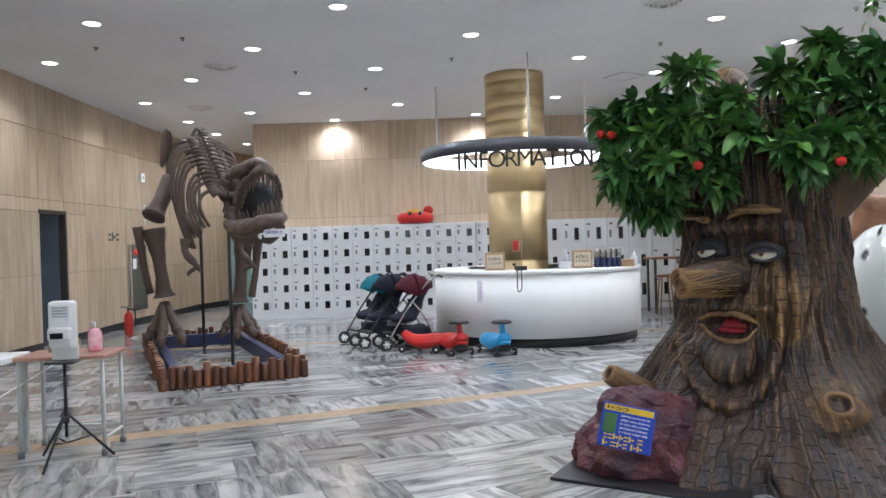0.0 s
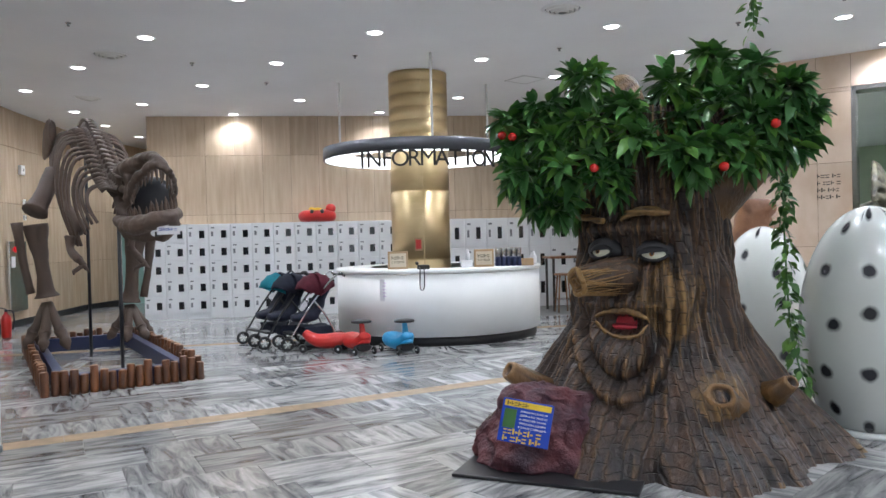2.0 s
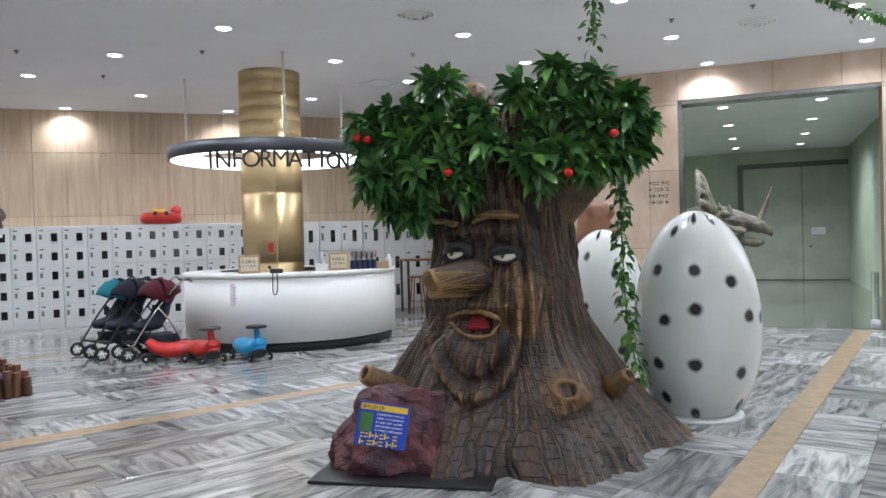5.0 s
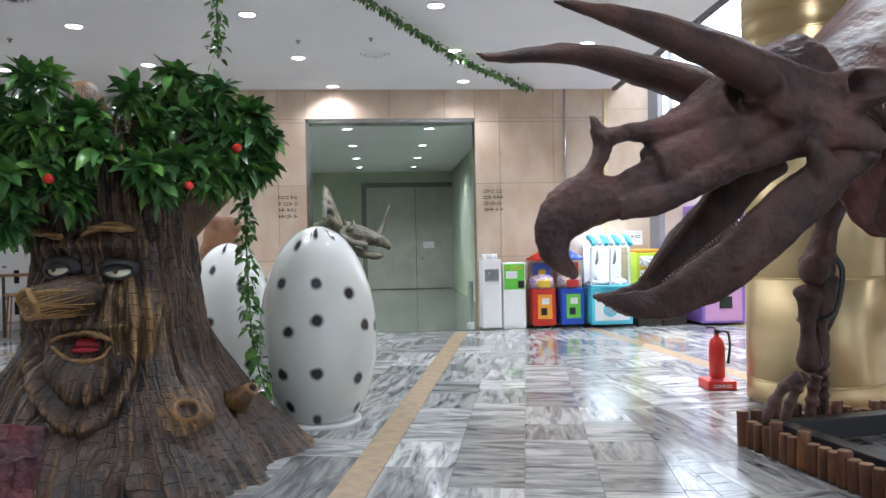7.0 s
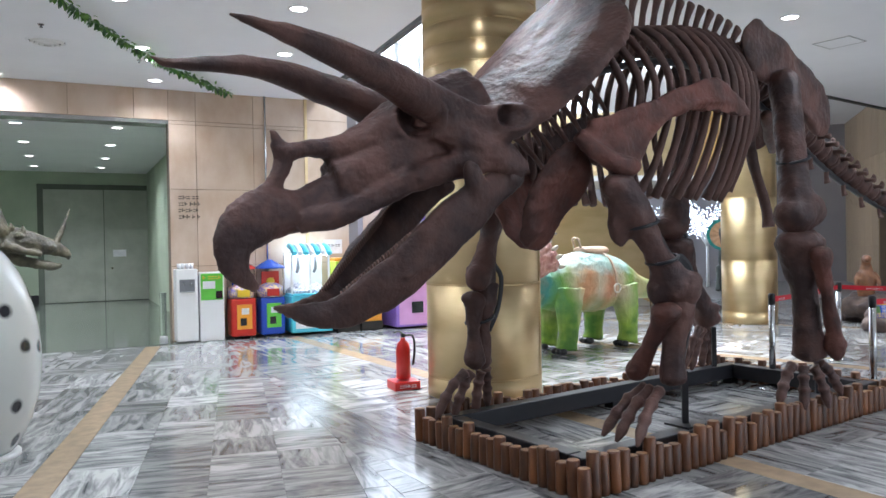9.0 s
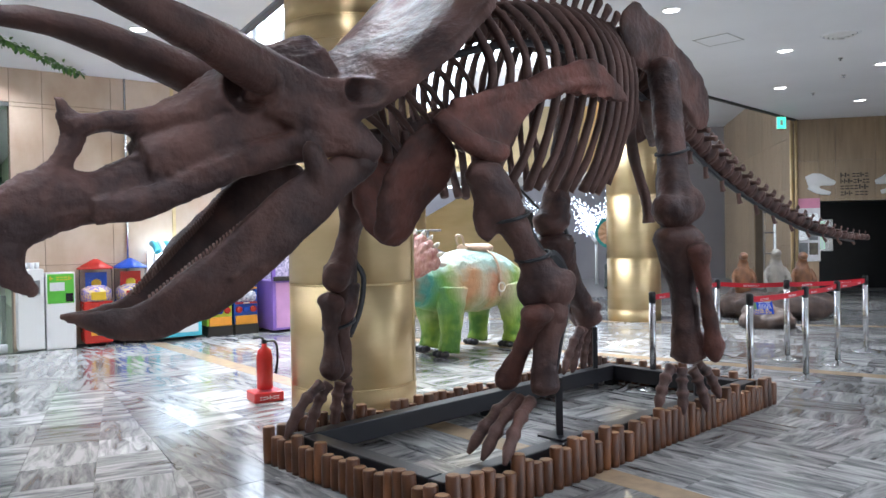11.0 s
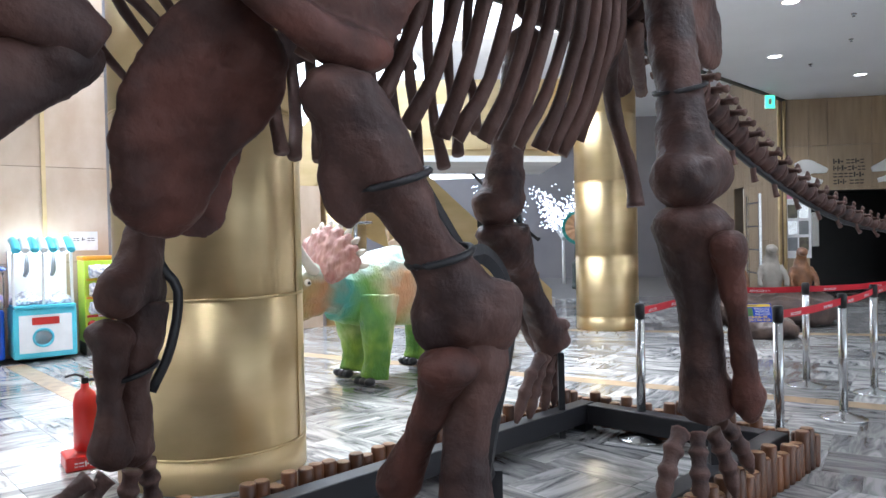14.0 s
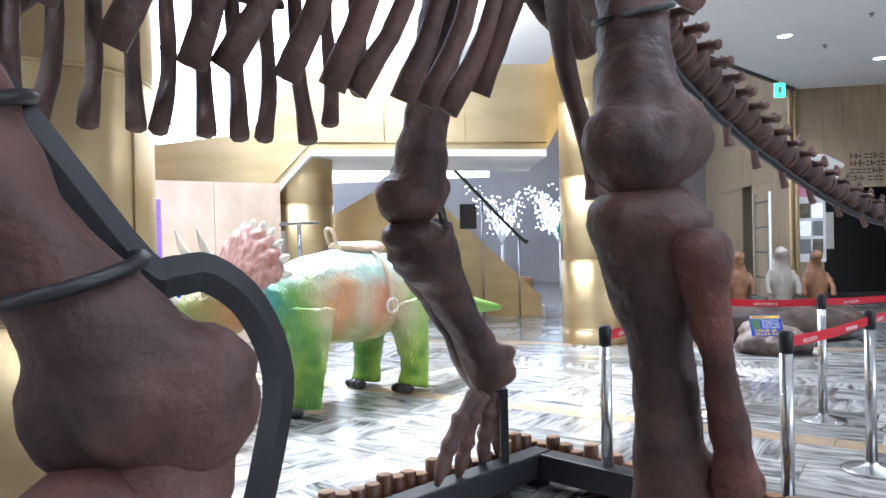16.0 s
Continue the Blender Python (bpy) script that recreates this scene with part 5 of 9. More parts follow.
sp = smooth_path([(-4.13, 12.2, 3.03), (-3.82, 11.5, 3.09), (-3.56, 10.9, 3.07), (-3.3, 10.3, 2.93), (-3.1, 9.85, 2.71), (-2.91, 9.5, 2.45), (-2.74, 9.22, 2.21), (-2.61, 9.02, 2.09)], 4)
for i in range(len(sp) - 1):
    p, q = Vector(sp[i]), Vector(sp[i + 1])
    d = (q - p).normalized()
    up = (UP - d * d.z).normalized()
    c = (p + q) / 2
    bm = bmesh.new()
    tube(bm, [(*p, 0.095), (*c, 0.07), (*(q - d * 0.01), 0.095)], 9, 2)
    tube(bm, [(*c, 0.05), (*(c + up * 0.13), 0.035), (*(c + up * 0.19), 0.06)], 7, 2, 0.7)
    sd = d.cross(up)
    for s in (-1, 1):
        tube(bm, [(*c, 0.035), (*(c + sd * s * 0.13 + up * 0.04), 0.03), (*(c + sd * s * 0.19), 0.035)], 6, 1)
    part("vertebra", bm, M_REX, REX, smooth=True)
side = Vector((0.91, 0.41, 0))
fwd = Vector((0.41, -0.91, 0))
for i in range(14):
    t = i / 13
    c = Vector(sp[min(int(7 + t * 17), len(sp) - 2)])
    ln = 1.22 * math.sin((0.32 + 0.5 * t) * math.pi) + 0.05 if t < 0.7 else 0.95 - 1.6 * (t - 0.7)
    wd = 0.44 - 0.30 * max(0, t - 0.45)
    for s in (-1, 1):
        o = side * s
        rb("rib", [(*(c + o * 0.05), 0.022), (*(c + o * wd * 0.75 - UP * 0.05), 0.024), (*(c + o * wd - UP * ln * 0.32 + fwd * 0.02), 0.024), (*(c + o * wd * 0.95 - UP * ln * 0.66 + fwd * 0.10), 0.022), (*(c + o * wd * 0.70 - UP * ln + fwd * 0.20), 0.018)], seg=7, n=3, relief=0.005)
# skull: raised snout, gaping towards the hall
bm = bmesh.new()
tube(bm, [(-2.67, 9.25, 2.27, 0.12), (-2.48, 9.0, 2.36, 0.115), (-2.3, 8.78, 2.41, 0.095), (-2.11, 8.55, 2.44, 0.07), (-1.97, 8.4, 2.36, 0.06), (-1.87, 8.34, 2.25, 0.045)], 12, 4)
UPPER = [(-2.48, 9.0, 1.97, 0.05), (-2.4, 8.82, 2.1, 0.06), (-2.26, 8.62, 2.24, 0.06), (-2.09, 8.44, 2.33, 0.055), (-1.95, 8.36, 2.31, 0.05), (-1.89, 8.46, 2.2, 0.045), (-1.93, 8.75, 2.06, 0.04), (-2.02, 9.0, 1.93, 0.04)]
tube(bm, UPPER, 12, 4)
tube(bm, [(-2.66, 9.2, 2.27, 0.1), (-2.65, 9.1, 2.09, 0.06), (-2.58, 9.0, 1.89, 0.06), (-2.53, 8.95, 1.76, 0.07)], 10, 3, 0.8)
tube(bm, [(-2.44, 8.95, 2.35, 0.08), (-2.46, 8.88, 2.18, 0.05), (-2.49, 8.95, 2.0, 0.06)], 10, 3, 0.8)
tube(bm, [(-2.67, 9.15, 2.15, 0.06), (-2.55, 9.0, 2.12, 0.045), (-2.42, 8.85, 2.12, 0.06)], 9, 3)
tube(bm, [(-2.58, 9.0, 1.91, 0.05), (-2.52, 8.98, 1.94, 0.045), (-2.45, 8.95, 1.99, 0.05)], 9, 3)
ball(bm, (-2.64, 9.15, 2.18), 0.09, 2)
rskull = part("skull", fuse(bm, 0.016, 0.022, 7, 2), M_REX, REX, "open-mouthed skull with rows of teeth", smooth=True)
# black ball added between the jaws in place of the shade there
bm = ball(bmesh.new(), (-2.25, 9.08, 2.02), (0.26, 0.10, 0.26), 3)
part("throat", bm, M_FRAMEBLK, rskull, "black ball that stands for the shade inside the open mouth", smooth=True)
bm = bmesh.new()
LOWER = [(-2.61, 9.02, 1.75, 0.075), (-2.46, 8.8, 1.7, 0.105), (-2.28, 8.58, 1.69, 0.115), (-2.09, 8.4, 1.72, 0.1), (-1.95, 8.33, 1.76, 0.085), (-1.87, 8.44, 1.78, 0.08), (-1.9, 8.72, 1.82, 0.06), (-1.99, 9.0, 1.8, 0.05)]
tube(bm, LOWER, 12, 4)
tube(bm, [(-2.59, 9.0, 1.82, 0.05), (-2.53, 8.9, 1.7, 0.09), (-2.44, 8.75, 1.59, 0.06), (-2.22, 8.55, 1.55, 0.05), (-2.01, 8.45, 1.53, 0.04)], 10, 3, 0.6)
tube(bm, [(-2.01, 8.45, 1.53, 0.04), (-1.9, 8.45, 1.61, 0.05), (-1.86, 8.5, 1.72, 0.06)], 10, 3)
rjaw = part("lower_jaw", fuse(bm, 0.016, 0.02, 6, 2), M_REX, REX, smooth=True)
for row, holder, sense, lo, hi, num in ((UPPER, rskull, -1, 0.10, 0.98, 19), (LOWER, rjaw, 1, 0.18, 0.92, 17)):
    line = smooth_path(row, 10)
    for k in range(num):
        p = line[round((lo + (hi - lo) * k / (num - 1)) * (len(line) - 1))]
        a = Vector(p[:3]) + UP * (sense * p[3] * 0.75)
        ln = 0.10 + 0.03 * (k % 2) + (0.03 if abs(k - num // 2) < 4 else 0)
        lean = Vector((0.02 * math.sin(k * 1.7), -0.02, 0))
        part("tooth", tube(bmesh.new(), [(*(a - UP * sense * 0.02), 0.021), (*(a + UP * sense * ln * 0.5 + lean * 0.4), 0.016), (*(a + UP * sense * ln + lean), 0.004)], 6, 2), M_REX, holder, smooth=True)
# hips, legs, arms
for s in (-1, 1):
    o = side * s * 0.22
    rb("hip_blade", [(-4.02 + o.x, 11.25 + o.y, 2.80, 0.10), (-3.80 + o.x, 10.85 + o.y, 2.98, 0.24), (-3.62 + o.x, 10.5 + o.y, 3.02, 0.13)], flat=0.3, side=tuple(side), seg=12, n=5)


def rex_leg(hip, knee, ankle, toes_at, out):
    f = rb("thigh_bone", [(*hip, 0.13), (*Vector(hip).lerp(Vector(knee), 0.4), 0.11), (*Vector(hip).lerp(Vector(knee), 0.8), 0.12), (*knee, 0.16)], seg=12)
    k = Vector(knee) - UP * 0.16
    rb("shin_bone", [(*k, 0.15), (*k.lerp(Vector(ankle), 0.15), 0.13), (*k.lerp(Vector(ankle), 0.5), 0.085), (*k.lerp(Vector(ankle), 0.88), 0.10), (*ankle, 0.15)], f, seg=12)
    o = side * out
    rb("calf_bone", [(*(k + o * 0.20 + UP * 0.02), 0.07), (*(k.lerp(Vector(ankle), 0.5) + o * 0.20), 0.045), (*(Vector(ankle) + o * 0.18 + UP * 0.05), 0.055)], f)
    for t in toes_at:
        a, b = Vector(ankle) - UP * 0.06, Vector(t)
        m = a.lerp(b, 0.5) + (b - a).normalized() * 0.0 + fwd * 0.03
        rb("toe", [(*a.lerp(b, 0.05), 0.06), (*m, 0.055), (*a.lerp(b, 0.62), 0.075), (*a.lerp(b, 0.75), 0.055), (*a.lerp(b, 0.86), 0.065), (*b, 0.018)], f, n=3)


rex_leg((-3.73, 10.2, 2.44), (-3.86, 9.85, 1.92), (-3.76, 9.9, 0.84), [(-3.98, 9.72, 0.21), (-3.70, 9.55, 0.19), (-3.42, 9.62, 0.20), (-3.95, 10.05, 0.22)], -1)
rex_leg((-3.1, 10.6, 2.62), (-2.85, 10.55, 1.72), (-2.96, 10.6, 0.70), [(-3.2, 10.42, 0.21), (-2.92, 10.25, 0.19), (-2.68, 10.35, 0.20), (-2.7, 10.7, 0.22)], 1)
for off in (Vector((0, 0, 0)), Vector((0.62, 0.28, 0.0))):
    def at(*p):
        return [(x + off.x, y + off.y, z, r) for x, y, z, r in p]
    rb("shoulder_blade", at((-3.48, 9.75, 2.27, 0.05), (-3.36, 9.55, 1.96, 0.085), (-3.16, 9.4, 1.68, 0.13)), flat=0.45, side=tuple(side), seg=12, n=5, relief=0.02)
    a = rb("arm_bone", at((-3.29, 9.4, 1.59, 0.065), (-3.27, 9.35, 1.43, 0.045), (-3.16, 9.28, 1.31, 0.05)))
    rb("forearm", at((-3.16, 9.28, 1.31, 0.042), (-3.09, 9.24, 1.24, 0.03)), a)
    for tip in ((-3.02, 9.2, 1.17), (-3.2, 9.22, 1.14)):
        rb("claw", at((-3.09, 9.24, 1.24, 0.03), (*Vector((-3.16, 9.28, 1.31)).lerp(Vector(tip), 0.75), 0.022), (*tip, 0.006)), a)
part("support_pole", tube(bmesh.new(), [(-2.61, 8.99, 0, 0.022), (-2.61, 8.99, 1.75, 0.022)], 8, 1), M_FRAMEBLK, REX, "thin black steel support pole")
part("support_pole", tube(bmesh.new(), [(-3.4, 10.35, 0, 0.022), (-3.4, 10.35, 2.8, 0.022)], 8, 1), M_FRAMEBLK, REX)
SG = thing("hanging_sign", pose(-1.90, 8.32, 1.62, 0, 0, 0), "small white paper sign hanging from the dinosaur's jaw", "sign")
part("card", bbox(-0.12, 0, -0.045, 0.12, 0.004, 0.045), M_PAPER, SG)
bars([(0.012, 0.03)], 0.2, pose(0, -0.002, 0), M_SIGNBLUE, SG, seed=7)
part("string", tube(bmesh.new(), [(0, 0, 0.045, 0.003), (0, 0, 0.2, 0.003)], 5, 1), M_PAPER, SG)

# ---- lockers ----
M_WIN = mat("dark_window", (0.012, 0.014, 0.018), 0.15, scale=4)
M_LOCK = mat("grey_lock", (0.2, 0.21, 0.22), 0.4, scale=8)
H_LOCK = 1.86


def locker(x, w, rows, tall):
    u = thing("locker", pose(x, 15.0, 0), "white steel locker column with small dark windows" if not tall else "white steel locker column with tall dark windows", "locker", "locker columns")
    part("body", bbox(0.002, 0.012, 0, w - 0.002, 0.42, H_LOCK, 0.004), M_LOCKER, u)
    part("plinth", bbox(0.004, 0.004, 0.0, w - 0.004, 0.012, 0.09), M_LOCKER, u)
    hh = (H_LOCK - 0.12) / rows
    for r in range(rows):
        z = 0.10 + r * hh
        d = part("door", bbox(0.012, -0.008, z + 0.008, w - 0.012, 0.011, z + hh - 0.008, 0.004), M_LOCKER, u)
        if tall:
            part("window", bbox(w * 0.52, -0.012, z + hh * 0.3, w * 0.72, -0.008, z + hh * 0.72), M_WIN, d)
        else:
            part("window", bbox(w * 0.56, -0.012, z + hh * 0.26, w * 0.80, -0.008, z + hh * 0.68), M_WIN, d)
        part("lock", bbox(w * 0.10, -0.016, z + hh * 0.36, w * 0.20, -0.008, z + hh * 0.62, 0.002), M_LOCK, d)
        part("number_plate", bbox(w * 0.10, -0.011, z + hh * 0.80, w * 0.26, -0.008, z + hh * 0.87), M_LOCK, d)


for i in range(12):
    locker(-3.92 + i * 0.418, 0.418, 5, False)
for i in range(9):
    locker(1.10 + i * 0.45, 0.45, 3, True)
# inflatable ring on the lockers
FL = thing("swim_ring", pose(-0.55, 15.2, H_LOCK), "red inflatable swim ring with yellow seat lying on the lockers", "swim ring")
M_REDPL = mat("red_plastic", (0.55, 0.025, 0.02), 0.3, scale=4)
M_YELPL = mat("yellow_plastic", (0.75, 0.5, 0.03), 0.3, scale=4)
part("ring", tube(bmesh.new(), [(0.27 * math.cos(k * math.tau / 28), 0.17 * math.sin(k * math.tau / 28), 0.12, 0.115) for k in range(29)], 12, 1), M_REDPL, FL, smooth=True)
part("seat", fuse(ball(ball(bmesh.new(), (0.0, 0, 0.24), (0.12, 0.1, 0.06)), (-0.12, -0.03, 0.25), (0.06, 0.05, 0.06)), 0.02), M_YELPL, FL, smooth=True)
part("float_head", fuse(tube(ball(bmesh.new(), (0.27, -0.05, 0.27), (0.11, 0.09, 0.10)), [(0.2, 0, 0.2, 0.07), (0.29, -0.05, 0.33, 0.05)], 8), 0.015), M_REDPL, FL, smooth=True)
for x in (0.10, -0.10):
    part("dark_patch", ball(bmesh.new(), (x, -0.2, 0.2), (0.045, 0.09, 0.055)), M_BLACK, FL, smooth=True)

# ---- information desk and its ring ----
DK = thing("information_desk", pose(1.42, 11.35, 0), "round white information desk with a black recessed base", "desk")
part("plinth", lathe(bmesh.new(), [(1.50, 0), (1.50, 0.13)], 96), M_BLACK, DK, "black recessed base")
part("front", lathe(bmesh.new(), [(1.50, 0.13), (1.555, 0.13), (1.555, 0.98), (1.50, 0.98)], 96, cap=False), M_WHITE, DK)
part("counter_top", lathe(bmesh.new(), [(1.05, 0.985), (1.555, 0.985), (1.575, 1.0), (1.575, 1.03), (1.56, 1.045), (1.05, 1.045)], 96, cap=False), M_WHITE, DK, "white rounded worktop")
NT = thing("notice", pose(0.62, 10.03, 0.62, 0, 0, -28), "white printed notice taped on the desk", "notice")
part("sheet", bbox(-0.19, 0, 0, 0.19, 0.004, 0.3), M_PAPER, NT)
bars([(0.25 - 0.045 * k, 0.018) for k in range(5)], 0.28, pose(0, -0.001, 0), mat("pink_ink", (0.5, 0.3, 0.6), 0.6), NT, seed=12)


def top_item(name, label, category, x, y):
    return thing(name, pose(x, y, 1.046), label, category)


M_CARD = mat("kraft_card", (0.45, 0.30, 0.16), 0.7, scale=9)
for x, y in ((0.72, 10.25), (1.93, 10.2)):
    s = top_item("menu_board", "small brown wooden notice board standing on the desk", "notice board", x, y)
    o = part("board", bbox(-0.14, 0, 0, 0.14, 0.02, 0.25, 0.004), M_CARD, s)
    part("paper", bbox(-0.115, -0.004, 0.03, 0.115, 0, 0.22), mat("cream_paper", (0.7, 0.6, 0.45), 0.7), s)
    bars([(0.16, 0.045), (0.10, 0.03)], 0.18, pose(0, -0.005, 0), M_INK, s, seed=14)
s = top_item("telephone", "black desk telephone with a cord hanging over the desk", "telephone", 1.05, 10.0)
part("base", bbox(-0.08, -0.06, 0, 0.08, 0.1, 0.06, 0.012), M_INK, s)
part("handset", tube(bmesh.new(), [(-0.09, -0.02, 0.09, 0.022), (-0.08, 0.0, 0.075, 0.018), (-0.08, 0.07, 0.075, 0.018), (-0.09, 0.09, 0.09, 0.022)], 8, 3), M_INK, s, smooth=True)
part("cord", tube(bmesh.new(), [(-0.07, -0.1, 0.03, 0.008), (-0.075, -0.26, 0.0, 0.008), (-0.08, -0.265, -0.22, 0.008), (-0.05, -0.265, -0.27, 0.008), (-0.02, -0.265, -0.2, 0.008), (-0.02, -0.25, 0.02, 0.008)], 6, 4), M_INK, s, smooth=True)
for i in range(5):
    for j in range(2):
        s = thing("drink_can", pose(2.16 + i * 0.075, 10.3 + j * 0.08, 1.046), "dark blue drink can standing on the desk", "can", "cans on the desk")
        part("body", lathe(bmesh.new(), [(0.028, 0), (0.033, 0.01), (0.033, 0.115), (0.026, 0.13)], 14), M_BLUE, s)
        part("lid", lathe(bmesh.new(), [(0.026, 0.13), (0.024, 0.127), (0.001, 0.127)], 14), M_STEEL, s)
        s2 = thing("drink_can", pose(2.16 + i * 0.075, 10.3 + j * 0.08, 1.178), "silver drink can stacked on another", "can", "cans on the desk")
        part("body", lathe(bmesh.new(), [(0.028, 0), (0.033, 0.01), (0.033, 0.115), (0.026, 0.13)], 14), M_STEEL, s2)
s = top_item("card_box", "small white box standing on the desk", "box", 1.68, 10.22)
part("carton", bbox(-0.08, -0.05, 0, 0.08, 0.05, 0.10, 0.004), M_PAPER, s)
part("bottle", lathe(bmesh.new(), [(0.03, 0.10), (0.03, 0.2), (0.012, 0.23), (0.012, 0.26)], 12, (0.02, 0)), M_PAPER, s)
s = top_item("brown_box", "small open brown card box on the desk", "box", 2.58, 10.35)
part("carton", bbox(-0.09, -0.06, 0, 0.09, 0.06, 0.10, 0.004), M_CARD, s)
s = top_item("spray_bottle", "clear spray bottle standing on the desk", "bottle", 2.75, 10.6)
part("body", lathe(bmesh.new(), [(0.04, 0), (0.045, 0.02), (0.045, 0.12), (0.015, 0.16), (0.015, 0.2)], 14), M_PAPER, s)
part("trigger", bbox(-0.045, -0.01, 0.2, 0.02, 0.01, 0.225, 0.004), M_PAPER, s)
EX = thing("fire_notice", pose(1.10, 11.12, 1.28, 0, 0, 0), "small red sign stuck on the brass column", "sign")
part("plate", bbox(-0.06, 0, 0, 0.06, 0.01, 0.20), M_CARD, EX)
part("symbol", bbox(-0.04, -0.004, 0.03, 0.04, 0, 0.17), M_REDPL, EX)

RG = thing("information_ring", pose(1.19, 11.6, 0), "dark grey hanging ring lamp with the word INFORMATION", "ring light")
M_RING = mat("ring_grey", (0.085, 0.09, 0.105), 0.4, scale=3)
M_LED = glow("ring_glow", (1, 0.99, 0.97), 2.2)
R0 = 1.5
part("band", lathe(bmesh.new(), [(R0 - 0.03, 2.70), (R0, 2.70), (R0, 2.88), (R0 - 0.03, 2.88), (R0 - 0.03, 2.70)], 96, cap=False), M_RING, RG, smooth=False)
part("light_strip", lathe(bmesh.new(), [(R0 - 0.215, 2.86), (R0 - 0.215, 2.705), (R0 - 0.035, 2.703), (R0 - 0.035, 2.715)], 96, cap=False), M_LED, RG, "glowing white light strip")
part("top_cover", lathe(bmesh.new(), [(R0 - 0.23, 2.862), (R0 - 0.03, 2.862), (R0 - 0.03, 2.875), (R0 - 0.23, 2.875), (R0 - 0.23, 2.862)], 96, cap=False), M_RING, RG)
for a in (-88, 28, 152):
    x, y = (R0 - 0.1) * math.cos(radians(a)), (R0 - 0.1) * math.sin(radians(a))
    part("rod", tube(bmesh.new(), [(x, y, 2.86, 0.018), (x, y, CEIL, 0.018)], 10, 1), M_WHITE, RG, "white hanging rod")
WORD = "INFORMATION"
for i, ch in enumerate(WORD):
    a = radians(-91 + (i - 5) * 7.4)
    m = Matrix.Translation((R0 * math.cos(a), R0 * math.sin(a), 2.475)) @ Matrix.Rotation(a + math.pi / 2, 4, "Z") @ Matrix.Rotation(math.pi / 2, 4, "X")
    text(ch, 0.325, m, M_INK, RG, "letter", 0.012)
part("maker_mark", bbox(-0.05, -R0 * 0.972, 2.79, 0.05, -R0 * 0.97 + 0.01, 2.83), M_PAPER, RG).matrix_local = pose(-0.0, 0, 0, 0, 0, -24)

# ---- strollers and ride-on toys ----
M_CLOTH_R = mat("maroon_cloth", (0.13, 0.012, 0.03), 0.8, scale=12)
M_CLOTH_N = mat("navy_cloth", (0.012, 0.016, 0.035), 0.8, scale=12)
M_CLOTH_T = mat("teal_cloth", (0.02, 0.30, 0.38), 0.75, scale=12)
M_TYRE = mat("tyre_rubber", (0.015, 0.015, 0.015), 0.7, scale=12)


def wheel(parent, c, r, w, turn=0):
    bm = bmesh.new()
    tube(bm, [(r * math.cos(k * math.tau / 18), 0, r * math.sin(k * math.tau / 18), w) for k in range(19)], 6, 1)
    m = Matrix.Translation(c) @ Matrix.Rotation(radians(turn), 4, "Z")
    bm.transform(m)
    t = part("wheel", bm, M_TYRE, parent, smooth=True)
    bm = bmesh.new()
    tube(bm, [(0, -w * 1.2, 0, r * 0.25), (0, w * 1.2, 0, r * 0.25)], 8, 1)
    for k in range(6):
        a = k * math.tau / 6
        tube(bm, [(0, 0, 0, 0.008), (r * 0.95 * math.cos(a), 0, r * 0.95 * math.sin(a), 0.008)], 5, 1)
    bm.transform(m)
    part("hub", bm, M_WHITE, t)


